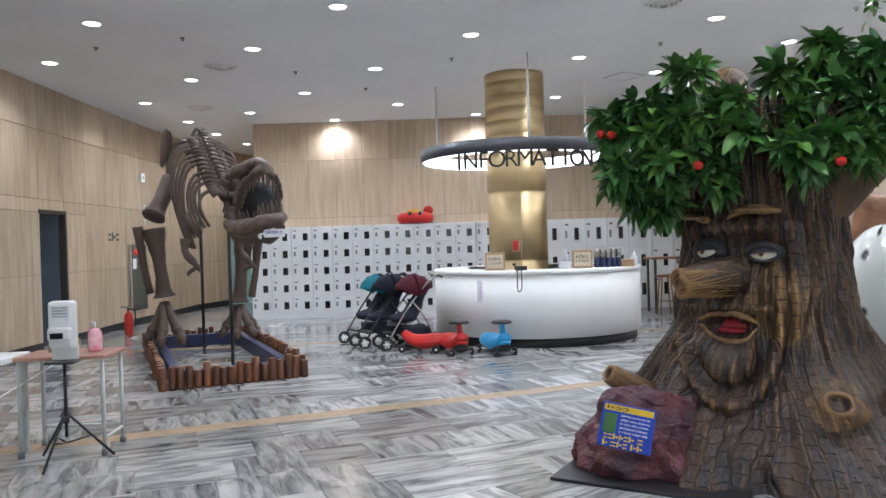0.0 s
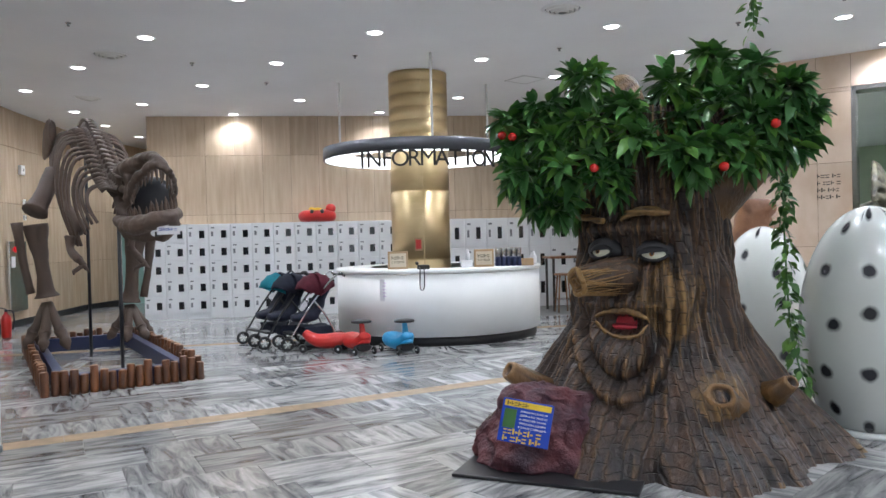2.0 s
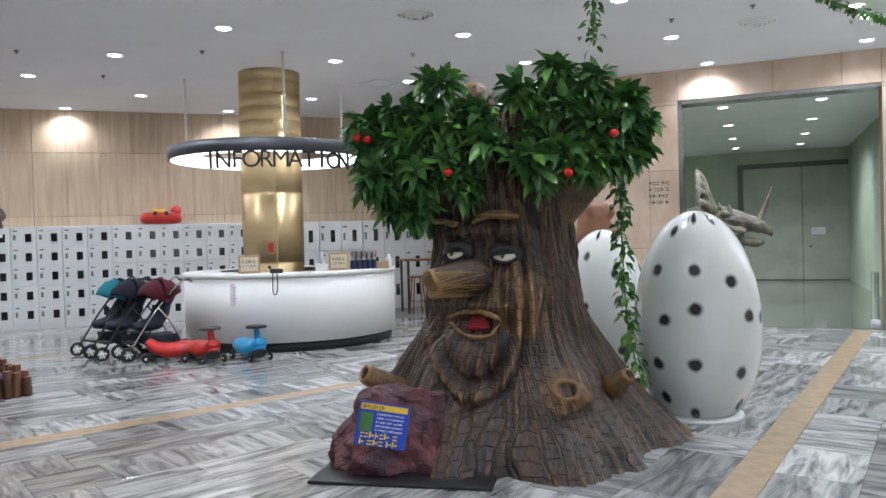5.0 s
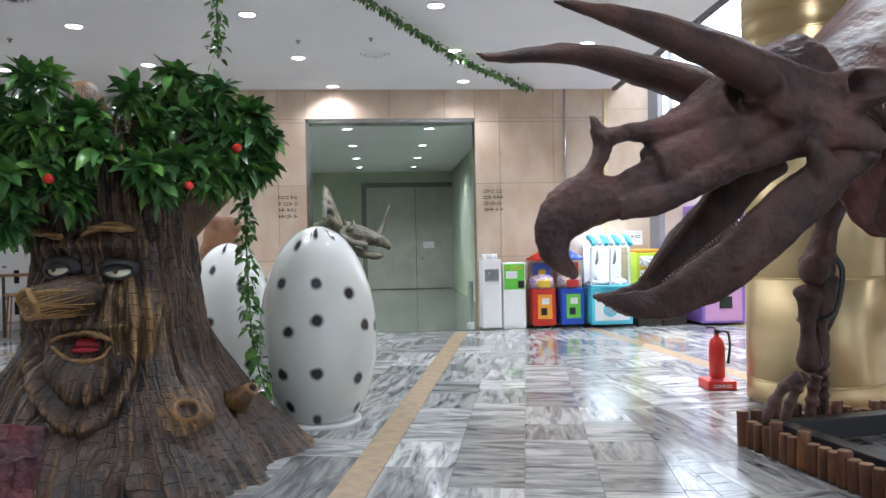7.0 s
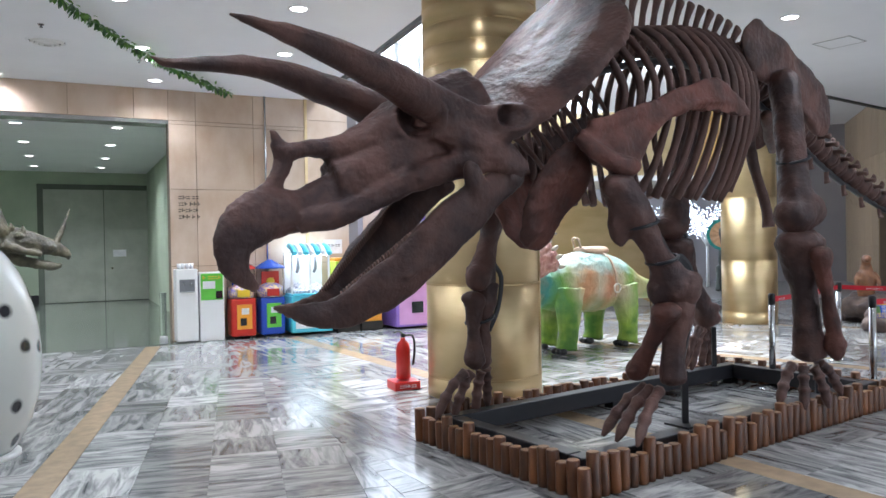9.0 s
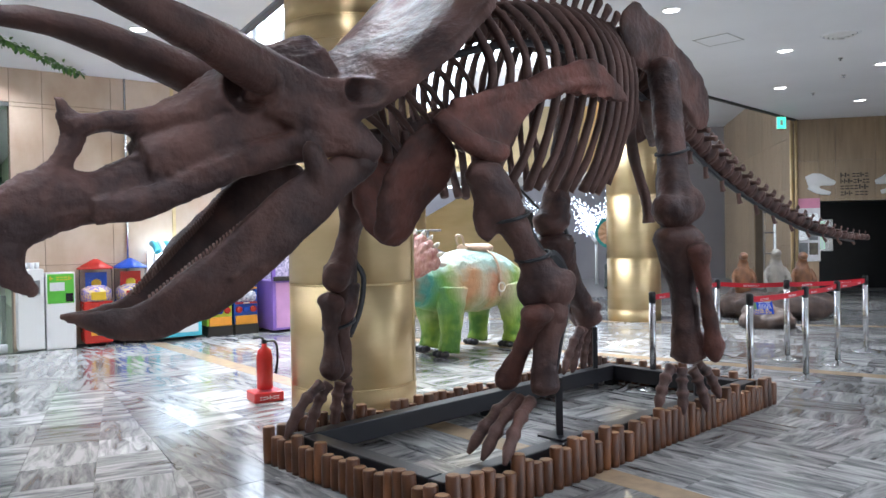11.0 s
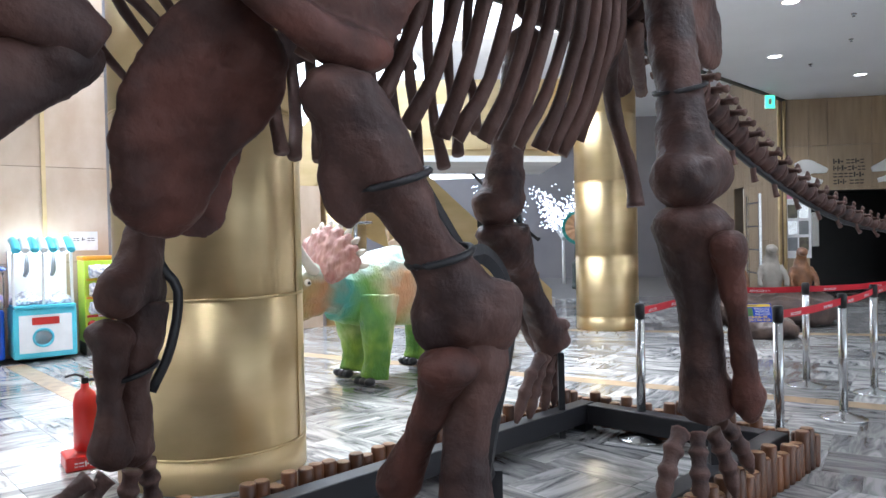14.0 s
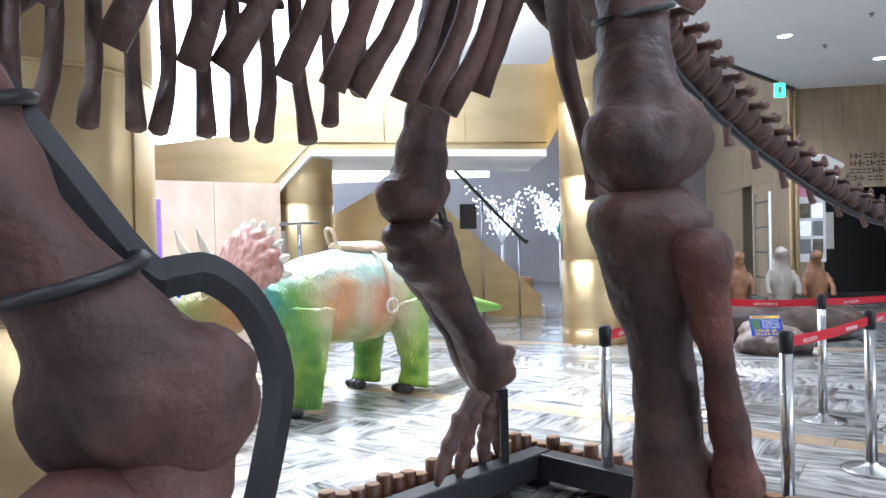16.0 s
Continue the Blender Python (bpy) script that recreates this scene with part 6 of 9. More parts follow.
def stroller(m, hood_a, hood_b, seat, label, frame_mat):
    s = thing("stroller", m, label, "stroller", "parked strollers")
    for y in (-0.22, 0.22):
        part("frame_bar", tube(bmesh.new(), [(-0.38, y, 0.12, 0.014), (-0.1, y, 0.55, 0.014), (0.18, y, 0.88, 0.014), (0.36, y, 1.02, 0.014), (0.42, y, 0.98, 0.016)], 7, 4), frame_mat, s, smooth=True)
        part("frame_bar", tube(bmesh.new(), [(0.30, y, 0.12, 0.014), (0.16, y, 0.42, 0.014), (-0.02, y, 0.66, 0.014)], 7, 3), frame_mat, s, smooth=True)
        wheel(s, (-0.40, y, 0.09), 0.075, 0.02)
        wheel(s, (0.32, y, 0.11), 0.095, 0.022)
        part("strap", tube(bmesh.new(), [(-0.05, y * 0.5, 0.5, 0.012), (0.12, y * 0.45, 0.75, 0.012)], 6, 2), M_BLACK, s)
    part("handle_grip", tube(bmesh.new(), [(0.42, -0.22, 0.98, 0.018), (0.46, 0, 0.99, 0.018), (0.42, 0.22, 0.98, 0.018)], 8, 3), M_BLACK, s, smooth=True)
    bm = bmesh.new()
    tube(bm, [(-0.28, 0, 0.42, 0.05), (-0.05, 0, 0.43, 0.09), (0.05, 0, 0.52, 0.09), (0.2, 0, 0.82, 0.07)], 10, 4, 2.3)
    part("seat", fuse(bm, 0.022, 0.02, 8, 1), seat, s, smooth=True)
    for k, (mt, a0, a1) in enumerate(((hood_a, 20, 85), (hood_b, 85, 150))):
        bm = bmesh.new()
        rows = []
        for i in range(9):
            a = radians(a0 + (a1 - a0) * i / 8)
            row = []
            for j in range(11):
                b = math.pi * j / 10
                row.append(bm.verts.new((0.08 + 0.30 * math.cos(a) * math.sin(b) ** 0.5 * -1, 0.24 * math.cos(b), 0.72 + 0.30 * math.sin(a) * math.sin(b) ** 0.5 + 0.012 * math.sin(i * 2.1 + j))))
            rows.append(row)
        for ra, rb_ in zip(rows, rows[1:]):
            for j in range(10):
                bm.faces.new((ra[j], ra[j + 1], rb_[j + 1], rb_[j])).smooth = True
        bmesh.ops.solidify(bm, geom=bm.faces[:], thickness=0.012)
        part("hood", bm, mt, s, "folded fabric hood")
    part("basket", fuse(box(bmesh.new(), -0.15, -0.18, 0.16, 0.25, 0.18, 0.30), 0.03, 0.02, 6, 2), M_CLOTH_N, s, smooth=True)
    part("footrest", bbox(-0.36, -0.16, 0.2, -0.24, 0.16, 0.23, 0.008), M_BLACK, s)


stroller(pose(-1.05, 10.95, 0, 0, 0, 28), M_CLOTH_T, M_CLOTH_N, M_CLOTH_N, "folding stroller with a teal and navy hood beside the desk", M_BLACK)
stroller(pose(-0.85, 10.62, 0, 0, 0, 24), M_CLOTH_N, M_CLOTH_N, M_CLOTH_N, "dark navy folding stroller parked by the desk", M_BLACK)
stroller(pose(-0.50, 10.35, 0, 0, 0, 20), M_CLOTH_R, M_CLOTH_R, M_CLOTH_N, "maroon stroller with a silver frame parked by the desk", M_STEEL)


def ride_on(m, body, label, wheelbar=True):
    s = thing("ride_on_car", m, label, "ride-on toy", "ride-on toys")
    bm = bmesh.new()
    tube(bm, [(-0.36, 0, 0.19, 0.05), (-0.2, 0, 0.16, 0.10), (0.0, 0, 0.14, 0.10), (0.16, 0, 0.17, 0.08), (0.28, 0, 0.26, 0.05)], 12, 4, 1.6)
    part("seat", fuse(bm, 0.016, 0.0, 1, 3), body, s, smooth=True)
    part("chassis", fuse(tube(bmesh.new(), [(-0.3, 0, 0.10, 0.06), (0.26, 0, 0.10, 0.06)], 10, 2, 1.7), 0.02, 0, 1, 2), M_BLACK, s, smooth=True)
    if wheelbar:
        part("steering_column", fuse(tube(bmesh.new(), [(0.24, 0, 0.14, 0.085), (0.2, 0, 0.28, 0.045), (0.17, 0, 0.40, 0.035)], 10, 3), 0.014, 0, 1, 2), body, s, smooth=True)
        part("steering_wheel", lathe(bmesh.new(), [(0.03, 0.405), (0.13, 0.41), (0.135, 0.425), (0.12, 0.44), (0.03, 0.435)], 20, (0.165, 0)), M_BLACK, s, smooth=True)
    for x, y in ((-0.22, -0.16), (-0.22, 0.16), (0.26, -0.13), (0.26, 0.13)):
        wheel(s, (x, y, 0.055), 0.035, 0.02)


M_BLUEPL = mat("sky_blue_plastic", (0.03, 0.32, 0.62), 0.3, scale=4)
ride_on(pose(-0.30, 9.85, 0, 0, 0, 165), M_REDPL, "red plastic ride-on car lying low beside the desk", False)
ride_on(pose(0.12, 9.62, 0, 0, 0, -70), M_REDPL, "red and black plastic ride-on swing car in front of the desk")
ride_on(pose(0.66, 9.50, 0, 0, 0, -70), M_BLUEPL, "sky blue plastic ride-on swing car in front of the desk")

# ---- tables, dispenser and extinguishers ----
M_PINKTOP = mat("pink_brown_top", (0.42, 0.22, 0.16), 0.35, scale=5)
TB = thing("side_table", pose(-2.78, 5.45, 0, 0, 0, 4), "small table with a pink-brown top and pale steel legs", "table")
part("tabletop", bbox(-0.33, -0.22, 0.70, 0.33, 0.22, 0.725, 0.006), M_PINKTOP, TB)
M_PALE = mat("pale_steel", (0.55, 0.57, 0.55), 0.35, scale=6)
for x, y in ((-0.29, -0.18), (0.29, -0.18), (-0.29, 0.18), (0.29, 0.18)):
    l = part("leg", tube(bmesh.new(), [(x, y, 0.0, 0.016), (x, y, 0.70, 0.016)], 8, 1), M_PALE, TB)
    part("foot_cap", lathe(bmesh.new(), [(0.022, 0), (0.022, 0.05)], 10, (x, y)), M_LOCK, l)
part("rail", tube(bmesh.new(), [(0.29, -0.18, 0.12, 0.012), (0.29, 0.18, 0.12, 0.012)], 8, 1), M_PALE, TB)
part("rail", tube(bmesh.new(), [(-0.29, 0.18, 0.14, 0.012), (0.29, 0.18, 0.14, 0.012)], 8, 1), M_PALE, TB)
TW = thing("white_table", pose(-3.45, 5.15, 0, 0, 0, 4), "white office table with a grey panel", "table")
part("tabletop", bbox(-0.6, -0.3, 0.70, 0.38, 0.3, 0.74, 0.006), M_WHITE, TW)
for x in (-0.55, 0.33):
    part("leg", bbox(x, -0.26, 0, x + 0.05, -0.21, 0.70, 0.004), M_PALE, TW)
    part("leg", bbox(x, 0.2, 0, x + 0.05, 0.25, 0.70, 0.004), M_PALE, TW)
part("panel", bbox(-0.5, -0.2, 0.3, 0.33, -0.18, 0.68), M_PALE, TW)
SD = thing("sanitiser_stand", pose(-2.66, 5.12, 0, 0, 0, 8), "white hand sanitiser dispenser on a black tripod", "dispenser")
part("pole", tube(bmesh.new(), [(0, 0, 0.18, 0.012), (0, 0, 0.72, 0.012)], 8, 1), M_BLACK, SD)
part("collar", lathe(bmesh.new(), [(0.022, 0.28), (0.022, 0.33)], 12), M_BLACK, SD)
for a in (-100, 20, 140):
    x, y = 0.30 * math.cos(radians(a)), 0.30 * math.sin(radians(a))
    l = part("leg", tube(bmesh.new(), [(0.02 * math.cos(radians(a)), 0.02 * math.sin(radians(a)), 0.33, 0.009), (x, y, 0.012, 0.009)], 6, 1), M_BLACK, SD)
    part("brace", tube(bmesh.new(), [(0, 0, 0.14, 0.006), (x * 0.5, y * 0.5, 0.17, 0.006)], 6, 1), M_BLACK, l)
part("tray", bbox(-0.10, -0.10, 0.70, 0.10, 0.06, 0.715, 0.006), M_BLACK, SD)
disp = part("housing", bbox(-0.085, -0.05, 0.80, 0.085, 0.06, 1.13, 0.025), M_WHITE, SD, "white plastic dispenser housing")
part("nozzle_block", bbox(-0.08, -0.09, 0.86, 0.08, -0.03, 0.95, 0.02), M_WHITE, disp)
part("display", bbox(-0.055, -0.094, 0.875, 0.03, -0.089, 0.915), M_WIN, disp)
part("label_plate", bbox(-0.06, -0.053, 0.99, 0.06, -0.049, 1.10), M_PAPER, disp)
bars([(1.085, 0.012), (1.065, 0.010), (1.045, 0.010), (1.025, 0.010)], 0.10, pose(0, -0.054, 0), M_INK, disp, seed=20)
part("drip_back", bbox(-0.09, 0.02, 0.715, 0.09, 0.04, 0.82, 0.008), M_WHITE, SD)
part("cable", tube(bmesh.new(), [(-0.05, 0, 0.70, 0.004), (-0.3, -0.05, 0.55, 0.004), (-0.55, -0.1, 0.42, 0.004), (-0.8, -0.05, 0.38, 0.004)], 5, 5), M_WHITE, SD)
BT = thing("liquid_bottle", pose(-2.62, 5.50, 0.726), "pink liquid bottle standing on the small table", "bottle")
part("bottle", lathe(bmesh.new(), [(0.045, 0), (0.05, 0.01), (0.05, 0.13), (0.035, 0.16), (0.02, 0.17)], 16), mat("pink_liquid", (0.75, 0.25, 0.35), 0.1, scale=14, col2=(0.8, 0.6, 0.62)), BT)
part("pump", tube(bmesh.new(), [(0, 0, 0.17, 0.01), (0, 0, 0.21, 0.01), (-0.04, 0, 0.215, 0.006)], 6, 1), M_PAPER, BT)
BX = thing("tissue_box", pose(-2.86, 5.52, 0.726, 0, 0, 10), "small brown and white box on the table", "box")
part("carton", bbox(-0.10, -0.05, 0, 0.10, 0.05, 0.09, 0.004), M_CARD, BX)


def extinguisher(m, label, base):
    e = thing("fire_extinguisher", m, label, "fire extinguisher")
    z0 = 0.10 if base else 0.0
    part("cylinder", lathe(bmesh.new(), [(0.06, z0), (0.075, z0 + 0.015), (0.075, z0 + 0.30), (0.06, z0 + 0.37), (0.025, z0 + 0.40), (0.025, z0 + 0.43)], 20), M_REDPL, e, smooth=True)
    part("valve", bbox(-0.02, -0.02, z0 + 0.43, 0.02, 0.02, z0 + 0.47, 0.004), M_BLACK, e)
    part("lever", tube(bmesh.new(), [(0, 0, z0 + 0.47, 0.01), (-0.06, -0.03, z0 + 0.50, 0.009), (-0.12, -0.05, z0 + 0.49, 0.008)], 6, 2), M_BLACK, e)
    part("hose", tube(bmesh.new(), [(0.02, 0, z0 + 0.45, 0.012), (0.10, -0.02, z0 + 0.44, 0.012), (0.12, -0.02, z0 + 0.3, 0.012), (0.10, -0.02, z0 + 0.14, 0.015)], 7, 4), M_BLACK, e, smooth=True)
    if base:
        b = part("stand", bbox(-0.14, -0.13, 0, 0.14, 0.13, 0.09, 0.012), M_REDPL, e, "red plastic stand")
        bars([(0.045, 0.035)], 0.18, pose(0, -0.133, 0), M_PAPER, e, seed=31)
    return e


extinguisher(pose(7.02, 2.98 - 0.1, 0, 0, 0, -45), "red fire extinguisher on a red stand beside the brass column", True)
extinguisher(pose(-5.55, 12.9, 0, 0, 0, 10), "red fire extinguisher standing by the wall", False)

# ---- ceiling fittings ----
for x, y in ((-3.07, 10.43), (-4.35, 13.45), (2.52, 8.17), (6.73, 7.42), (11.19, -3.22)):
    c = thing("ceiling_vent", pose(x, y, CEIL), "round white ceiling air vent with ringed blades", "air vent", "ceiling vents")
    for r, z in ((0.24, -0.012), (0.19, -0.03), (0.14, -0.045), (0.09, -0.055)):
        part("ring", lathe(bmesh.new(), [(r, -0.001), (r - 0.015, z), (r - 0.035, z - 0.005), (r - 0.04, z + 0.006)], 32, cap=False), M_CEIL if r > 0.2 else M_WHITE, c, smooth=True)
    part("throat", lathe(bmesh.new(), [(0.001, -0.004), (0.2, -0.003)], 24), M_LOCK, c)
for x, y in ((-4.3, 9.3), (-3.1, 9.0), (0.2, 10.4), (-1.2, 12.2), (-2.1, 10.9), (3.0, 9.9), (4.9, 8.6), (6.2, 6.9), (5.6, 7.6), (7.9, 7.1), (12.6, -3.6), (13.9, -4.0), (15.4, -3.9), (11.0, -4.5)):
    c = thing("sprinkler", pose(x, y, CEIL), "small dark metal ceiling sprinkler", "sprinkler", "ceiling sprinklers")
    part("cup", lathe(bmesh.new(), [(0.035, -0.001), (0.03, -0.012), (0.012, -0.014)], 14), M_STEEL, c)
    part("head", lathe(bmesh.new(), [(0.008, -0.04), (0.018, -0.042), (0.008, -0.014)], 10), M_LOCK, c)
M_LINE = mat("hatch_line", (0.5, 0.5, 0.5), 0.7)
for x, y, a in ((3.0, 11.9, 30), (11.0, -1.7, -33)):
    h = thing("ceiling_hatch", pose(x, y, CEIL, 0, 0, a), "square painted access hatch in the ceiling", "hatch")
    part("panel", bbox(-0.22, -0.22, -0.006, 0.22, 0.22, -0.001), M_CEIL, h)
    for q in (pose(0, -0.23, 0), pose(0, 0.23, 0), pose(-0.23, 0, 0, 0, 0, 90), pose(0.23, 0, 0, 0, 0, 90)):
        part("edge", bbox(-0.24, -0.006, -0.008, 0.24, 0.006, -0.001), M_LINE, h).matrix_local = q

# ---- west wall fittings ----
FP = thing("hose_cabinet", pose(-6.07, 14.62, 0.3, 0, 0, 90), "grey steel fire hose cabinet with a red lamp", "cabinet")
part("door", bbox(-0.36, -0.03, 0, 0.36, 0.02, 1.3, 0.006), M_STEEL, FP)
part("red_lamp", ball(bmesh.new(), (-0.05, -0.05, 1.15), (0.09, 0.04, 0.06)), glow("red_lamp_glow", (0.8, 0.02, 0.03), 1.0), FP, smooth=True)
part("notice", bbox(-0.3, -0.034, 0.82, -0.14, -0.03, 1.02), M_PAPER, FP)
LW = thing("wall_lettering", pose(-6.07, 13.6, 1.75, 0, 0, 90), "short dark raised wall lettering", "lettering")
bars([(0.0, 0.16)], 0.5, pose(0, -0.01, 0), M_INK, LW, seed=41)
D1 = thing("door_1", pose(-6.1, 11.1, 0, 0, 0, 90), "open doorway with a dark steel frame and a bright room behind", "door", kind="structure")
part("frame", bbox(0.70, -0.05, 0, 0.76, 0.3, 2.1), M_INK, D1)
part("frame", bbox(-0.02, -0.05, 2.08, 0.76, 0.3, 2.14), M_INK, D1)
part("door_leaf", bbox(0.66, 0.05, 0, 0.70, 0.38, 2.08, 0.004), mat("blue_grey_door", (0.09, 0.11, 0.14), 0.4), D1)
part("back_room_wall", bbox(-1.2, 1.6, 0, 5.0, 1.7, 2.6), M_WHITE, D1)
part("notice_sheet", bbox(-0.05, 1.58, 1.0, 0.25, 1.6, 1.8), M_PAPER, D1)
part("back_room_ceiling", bbox(-1.2, 0.3, 2.5, 5.0, 1.7, 2.6), M_WHITE, D1)
lamp("back_room_lamp", "AREA", pose(-6.95, 13.0, 2.45), 90, (1, 1, 1), 0.5)
for i, (a, b) in enumerate(zip(LEFT, LEFT[1:])):
    m, ln = wall_frame(a, b)
    segs = [(0, ln)] if i != 1 else [(0, 1.08), (1.87, ln)]
    for p, q in segs:
        o = part("baseboard", bbox(p, -0.012, 0, q, -0.001, 0.13), M_BLACK)
        o.matrix_world = m
        tagged(o, "black skirting along the stone wall", "baseboard", kind="structure")
for y, z, kind in ((14.9, 2.95, 0), (15.0, 2.35, 1), (15.0, 2.05, 1)):
    w = thing("wall_speaker" if kind == 0 else "wall_sensor", pose(-6.08, y, z, 0, 0, 90), "small white device mounted on the stone wall", "wall device")
    part("body", bbox(-0.09, -0.06, -0.09, 0.09, 0, 0.09, 0.012) if kind == 0 else bbox(-0.035, -0.04, -0.05, 0.035, 0, 0.05, 0.01), M_WHITE, w)
    part("face", lathe(bmesh.new(), [(0.001, 0.0), (0.03, 0.002)], 14), M_LOCK, w).matrix_local = pose(0, -0.062 if kind == 0 else -0.042, 0, 90)
GP = thing("glass_screen", pose(-4.7, 19.6, 0, 0, 0, 10), "greenish glass screen at the end of the passage", "glass screen")
o = part("pane", bbox(-0.9, 0, 0, 0.9, 0.02, 2.6), mat("green_glass", (0.25, 0.42, 0.38), 0.1, scale=1), GP)
part("frame", bbox(-0.94, -0.02, 0, -0.9, 0.04, 2.64), M_STEEL, GP)
part("frame", bbox(-0.94, -0.02, 2.6, 0.94, 0.04, 2.66), M_STEEL, GP)

# stools at the far table
M_WOOD = mat("oiled_wood", (0.27, 0.13, 0.05), 0.4, col2=(0.18, 0.08, 0.03), scale=4, stretch=(0.3, 4, 4))
HT = thing("high_table", pose(4.35, 14.05, 0), "high wooden table with dark legs by the lockers", "table")
part("tabletop", bbox(-0.45, -0.3, 1.02, 0.6, 0.3, 1.06, 0.006), M_WOOD, HT)
for x in (-0.4, 0.52):
    for y in (-0.25, 0.25):
        part("leg", bbox(x, y - 0.02, 0, x + 0.04, y + 0.02, 1.02), M_INK, HT)
for x in (4.1, 4.6):
    s = thing("bar_stool", pose(x, 13.65, 0), "wooden bar stool with splayed legs", "stool", "bar stools")
    part("seat", lathe(bmesh.new(), [(0.15, 0.70), (0.17, 0.715), (0.165, 0.74)], 20), M_WOOD, s)
    for a in (45, 135, 225, 315):
        c, d = math.cos(radians(a)), math.sin(radians(a))
        part("leg", tube(bmesh.new(), [(0.18 * c, 0.18 * d, 0, 0.014), (0.11 * c, 0.11 * d, 0.7, 0.016)], 8, 1), M_WOOD, s)
    part("foot_ring", tube(bmesh.new(), [(0.16 * math.cos(k * math.tau / 20), 0.16 * math.sin(k * math.tau / 20), 0.25, 0.008) for k in range(21)], 6, 1), M_STEEL, s)

# ---- room behind the tall doorway ----
GM, _ = wall_frame(DW_A, DW_B)


def gb(name, x0, y0, z0, x1, y1, z1, material, label, cat):
    o = part(name, bbox(x0, y0, z0, x1, y1, z1), material)
    o.matrix_world = GM
    return tagged(o, label, cat, kind="structure")


gb("floor_green", DX0 - 3.5, -0.40, -0.1, DX1 + 0.6, 11.2, 0.004, M_GREENFLOOR, "glossy dark green floor of the back room", "floor").location.z = 0
gb("ceiling_back", DX0 - 3.5, 0.34, 3.70, DX1 + 0.6, 11.2, 3.9, M_CEIL, "grey ceiling of the back room", "ceiling")
gb("wall_back", DX0 - 3.5, 10.8, 0, DX1 + 0.6, 11.0, 3.7, M_GREEN, "pale green back wall", "wall")
gb("wall_back_left", DX0 - 3.6, 0.34, 0, DX0 - 3.5, 11, 3.7, M_GREEN, "pale green side wall", "wall")
gb("wall_back_right", DX1 + 0.6, 0.34, 0, DX1 + 0.7, 11, 3.7, M_GREEN, "pale green side wall", "wall")
gb("baseboard", DX0 - 3.5, 10.78, 0, DX1 + 0.6, 10.8, 0.25, M_BLACK, "black skirting", "baseboard")
gb("trim", DX0, 0.02, 0, DX0 + 0.06, 0.4, 3.56, M_STEEL, "steel door lining", "trim")
gb("trim", DX0, 0.02, 3.5, DX1, 0.4, 3.56, M_STEEL, "steel door lining", "trim")
BD = thing("door_2", GM @ pose(DX0 + 0.75, 10.78, 0), "large closed grey-green double door", "door", kind="structure")
part("frame", bbox(-0.15, -0.06, 0, 3.25, -0.02, 3.35), M_GREENFLOOR, BD)
part("door_leaf", bbox(0.0, -0.10, 0.02, 1.52, -0.06, 3.2, 0.006), M_GREYDOOR, BD)
part("door_leaf", bbox(1.54, -0.10, 0.02, 3.1, -0.06, 3.2, 0.006), M_GREYDOOR, BD)
part("small_door", bbox(1.6, -0.115, 0.02, 3.0, -0.10, 2.05, 0.004), M_GREYDOOR, BD)
part("notice", bbox(1.75, -0.12, 1.28, 2.1, -0.115, 1.48), M_PAPER, BD)
part("handle", lathe(bmesh.new(), [(0.03, 0), (0.03, 0.05)], 12), M_STEEL, BD).matrix_local = pose(1.72, -0.12, 0.95, 90)
for x in (DX0 - 1.2, DX0 + 0.6, DX0 + 2.2):
    for y in (2.0, 4.5, 7.0, 9.3):
        c = thing("downlight", GM @ pose(x, y, 3.70), "round white recessed ceiling downlight, lit", "ceiling light", "back room downlights")
        part("rim", lathe(bmesh.new(), [(0.085, -0.002), (0.11, -0.014), (0.115, -0.001)], 20), M_WHITE, c)
        part("lens", lathe(bmesh.new(), [(0.001, -0.006), (0.088, -0.005), (0.088, -0.001)], 20), M_LAMP, c)
        if y in (2.0, 7.0):
            lamp("downlight_bulb", "SPOT", GM @ pose(x, y, 3.67), 300, (0.97, 0.98, 1.0), 0.09)
# horned dinosaur looking out of the back room
M_GREYDINO = mat("grey_green_hide", (0.17, 0.15, 0.10), 0.55, col2=(0.06, 0.055, 0.045), scale=5, bump=0.6, depth=0.02)
bm = bmesh.new()
tube(bm, [(-1.5, 0, 0.5, 0.55), (-1.0, 0, 1.2, 0.5), (-0.65, 0, 1.58, 0.36), (-0.35, 0, 1.68, 0.27)], 16, 4)
for x in (-1.6, -0.95):
    for s in (-1, 1):
        tube(bm, [(x, s * 0.3, 0.9, 0.26), (x + 0.05, s * 0.36, 0.45, 0.17), (x, s * 0.36, 0.0, 0.17)], 10, 3)
tube(bm, [(-0.45, 0, 1.72, 0.27), (0.0, 0, 1.67, 0.23), (0.38, 0, 1.58, 0.165), (0.64, 0, 1.48, 0.115), (0.76, 0, 1.38, 0.05), (0.74, 0, 1.30, 0.02)], 14, 4, 0.85)
tube(bm, [(-0.40, 0, 1.46, 0.12), (0.0, 0, 1.31, 0.10), (0.40, 0, 1.21, 0.085), (0.56, 0, 1.20, 0.065), (0.62, 0, 1.26, 0.03)], 12, 4, 1.2)
tube(bm, [(0.54, 0, 1.62, 0.075), (0.62, 0, 1.80, 0.05), (0.70, 0, 2.02, 0.035), (0.79, 0, 2.28, 0.012)], 10, 4)
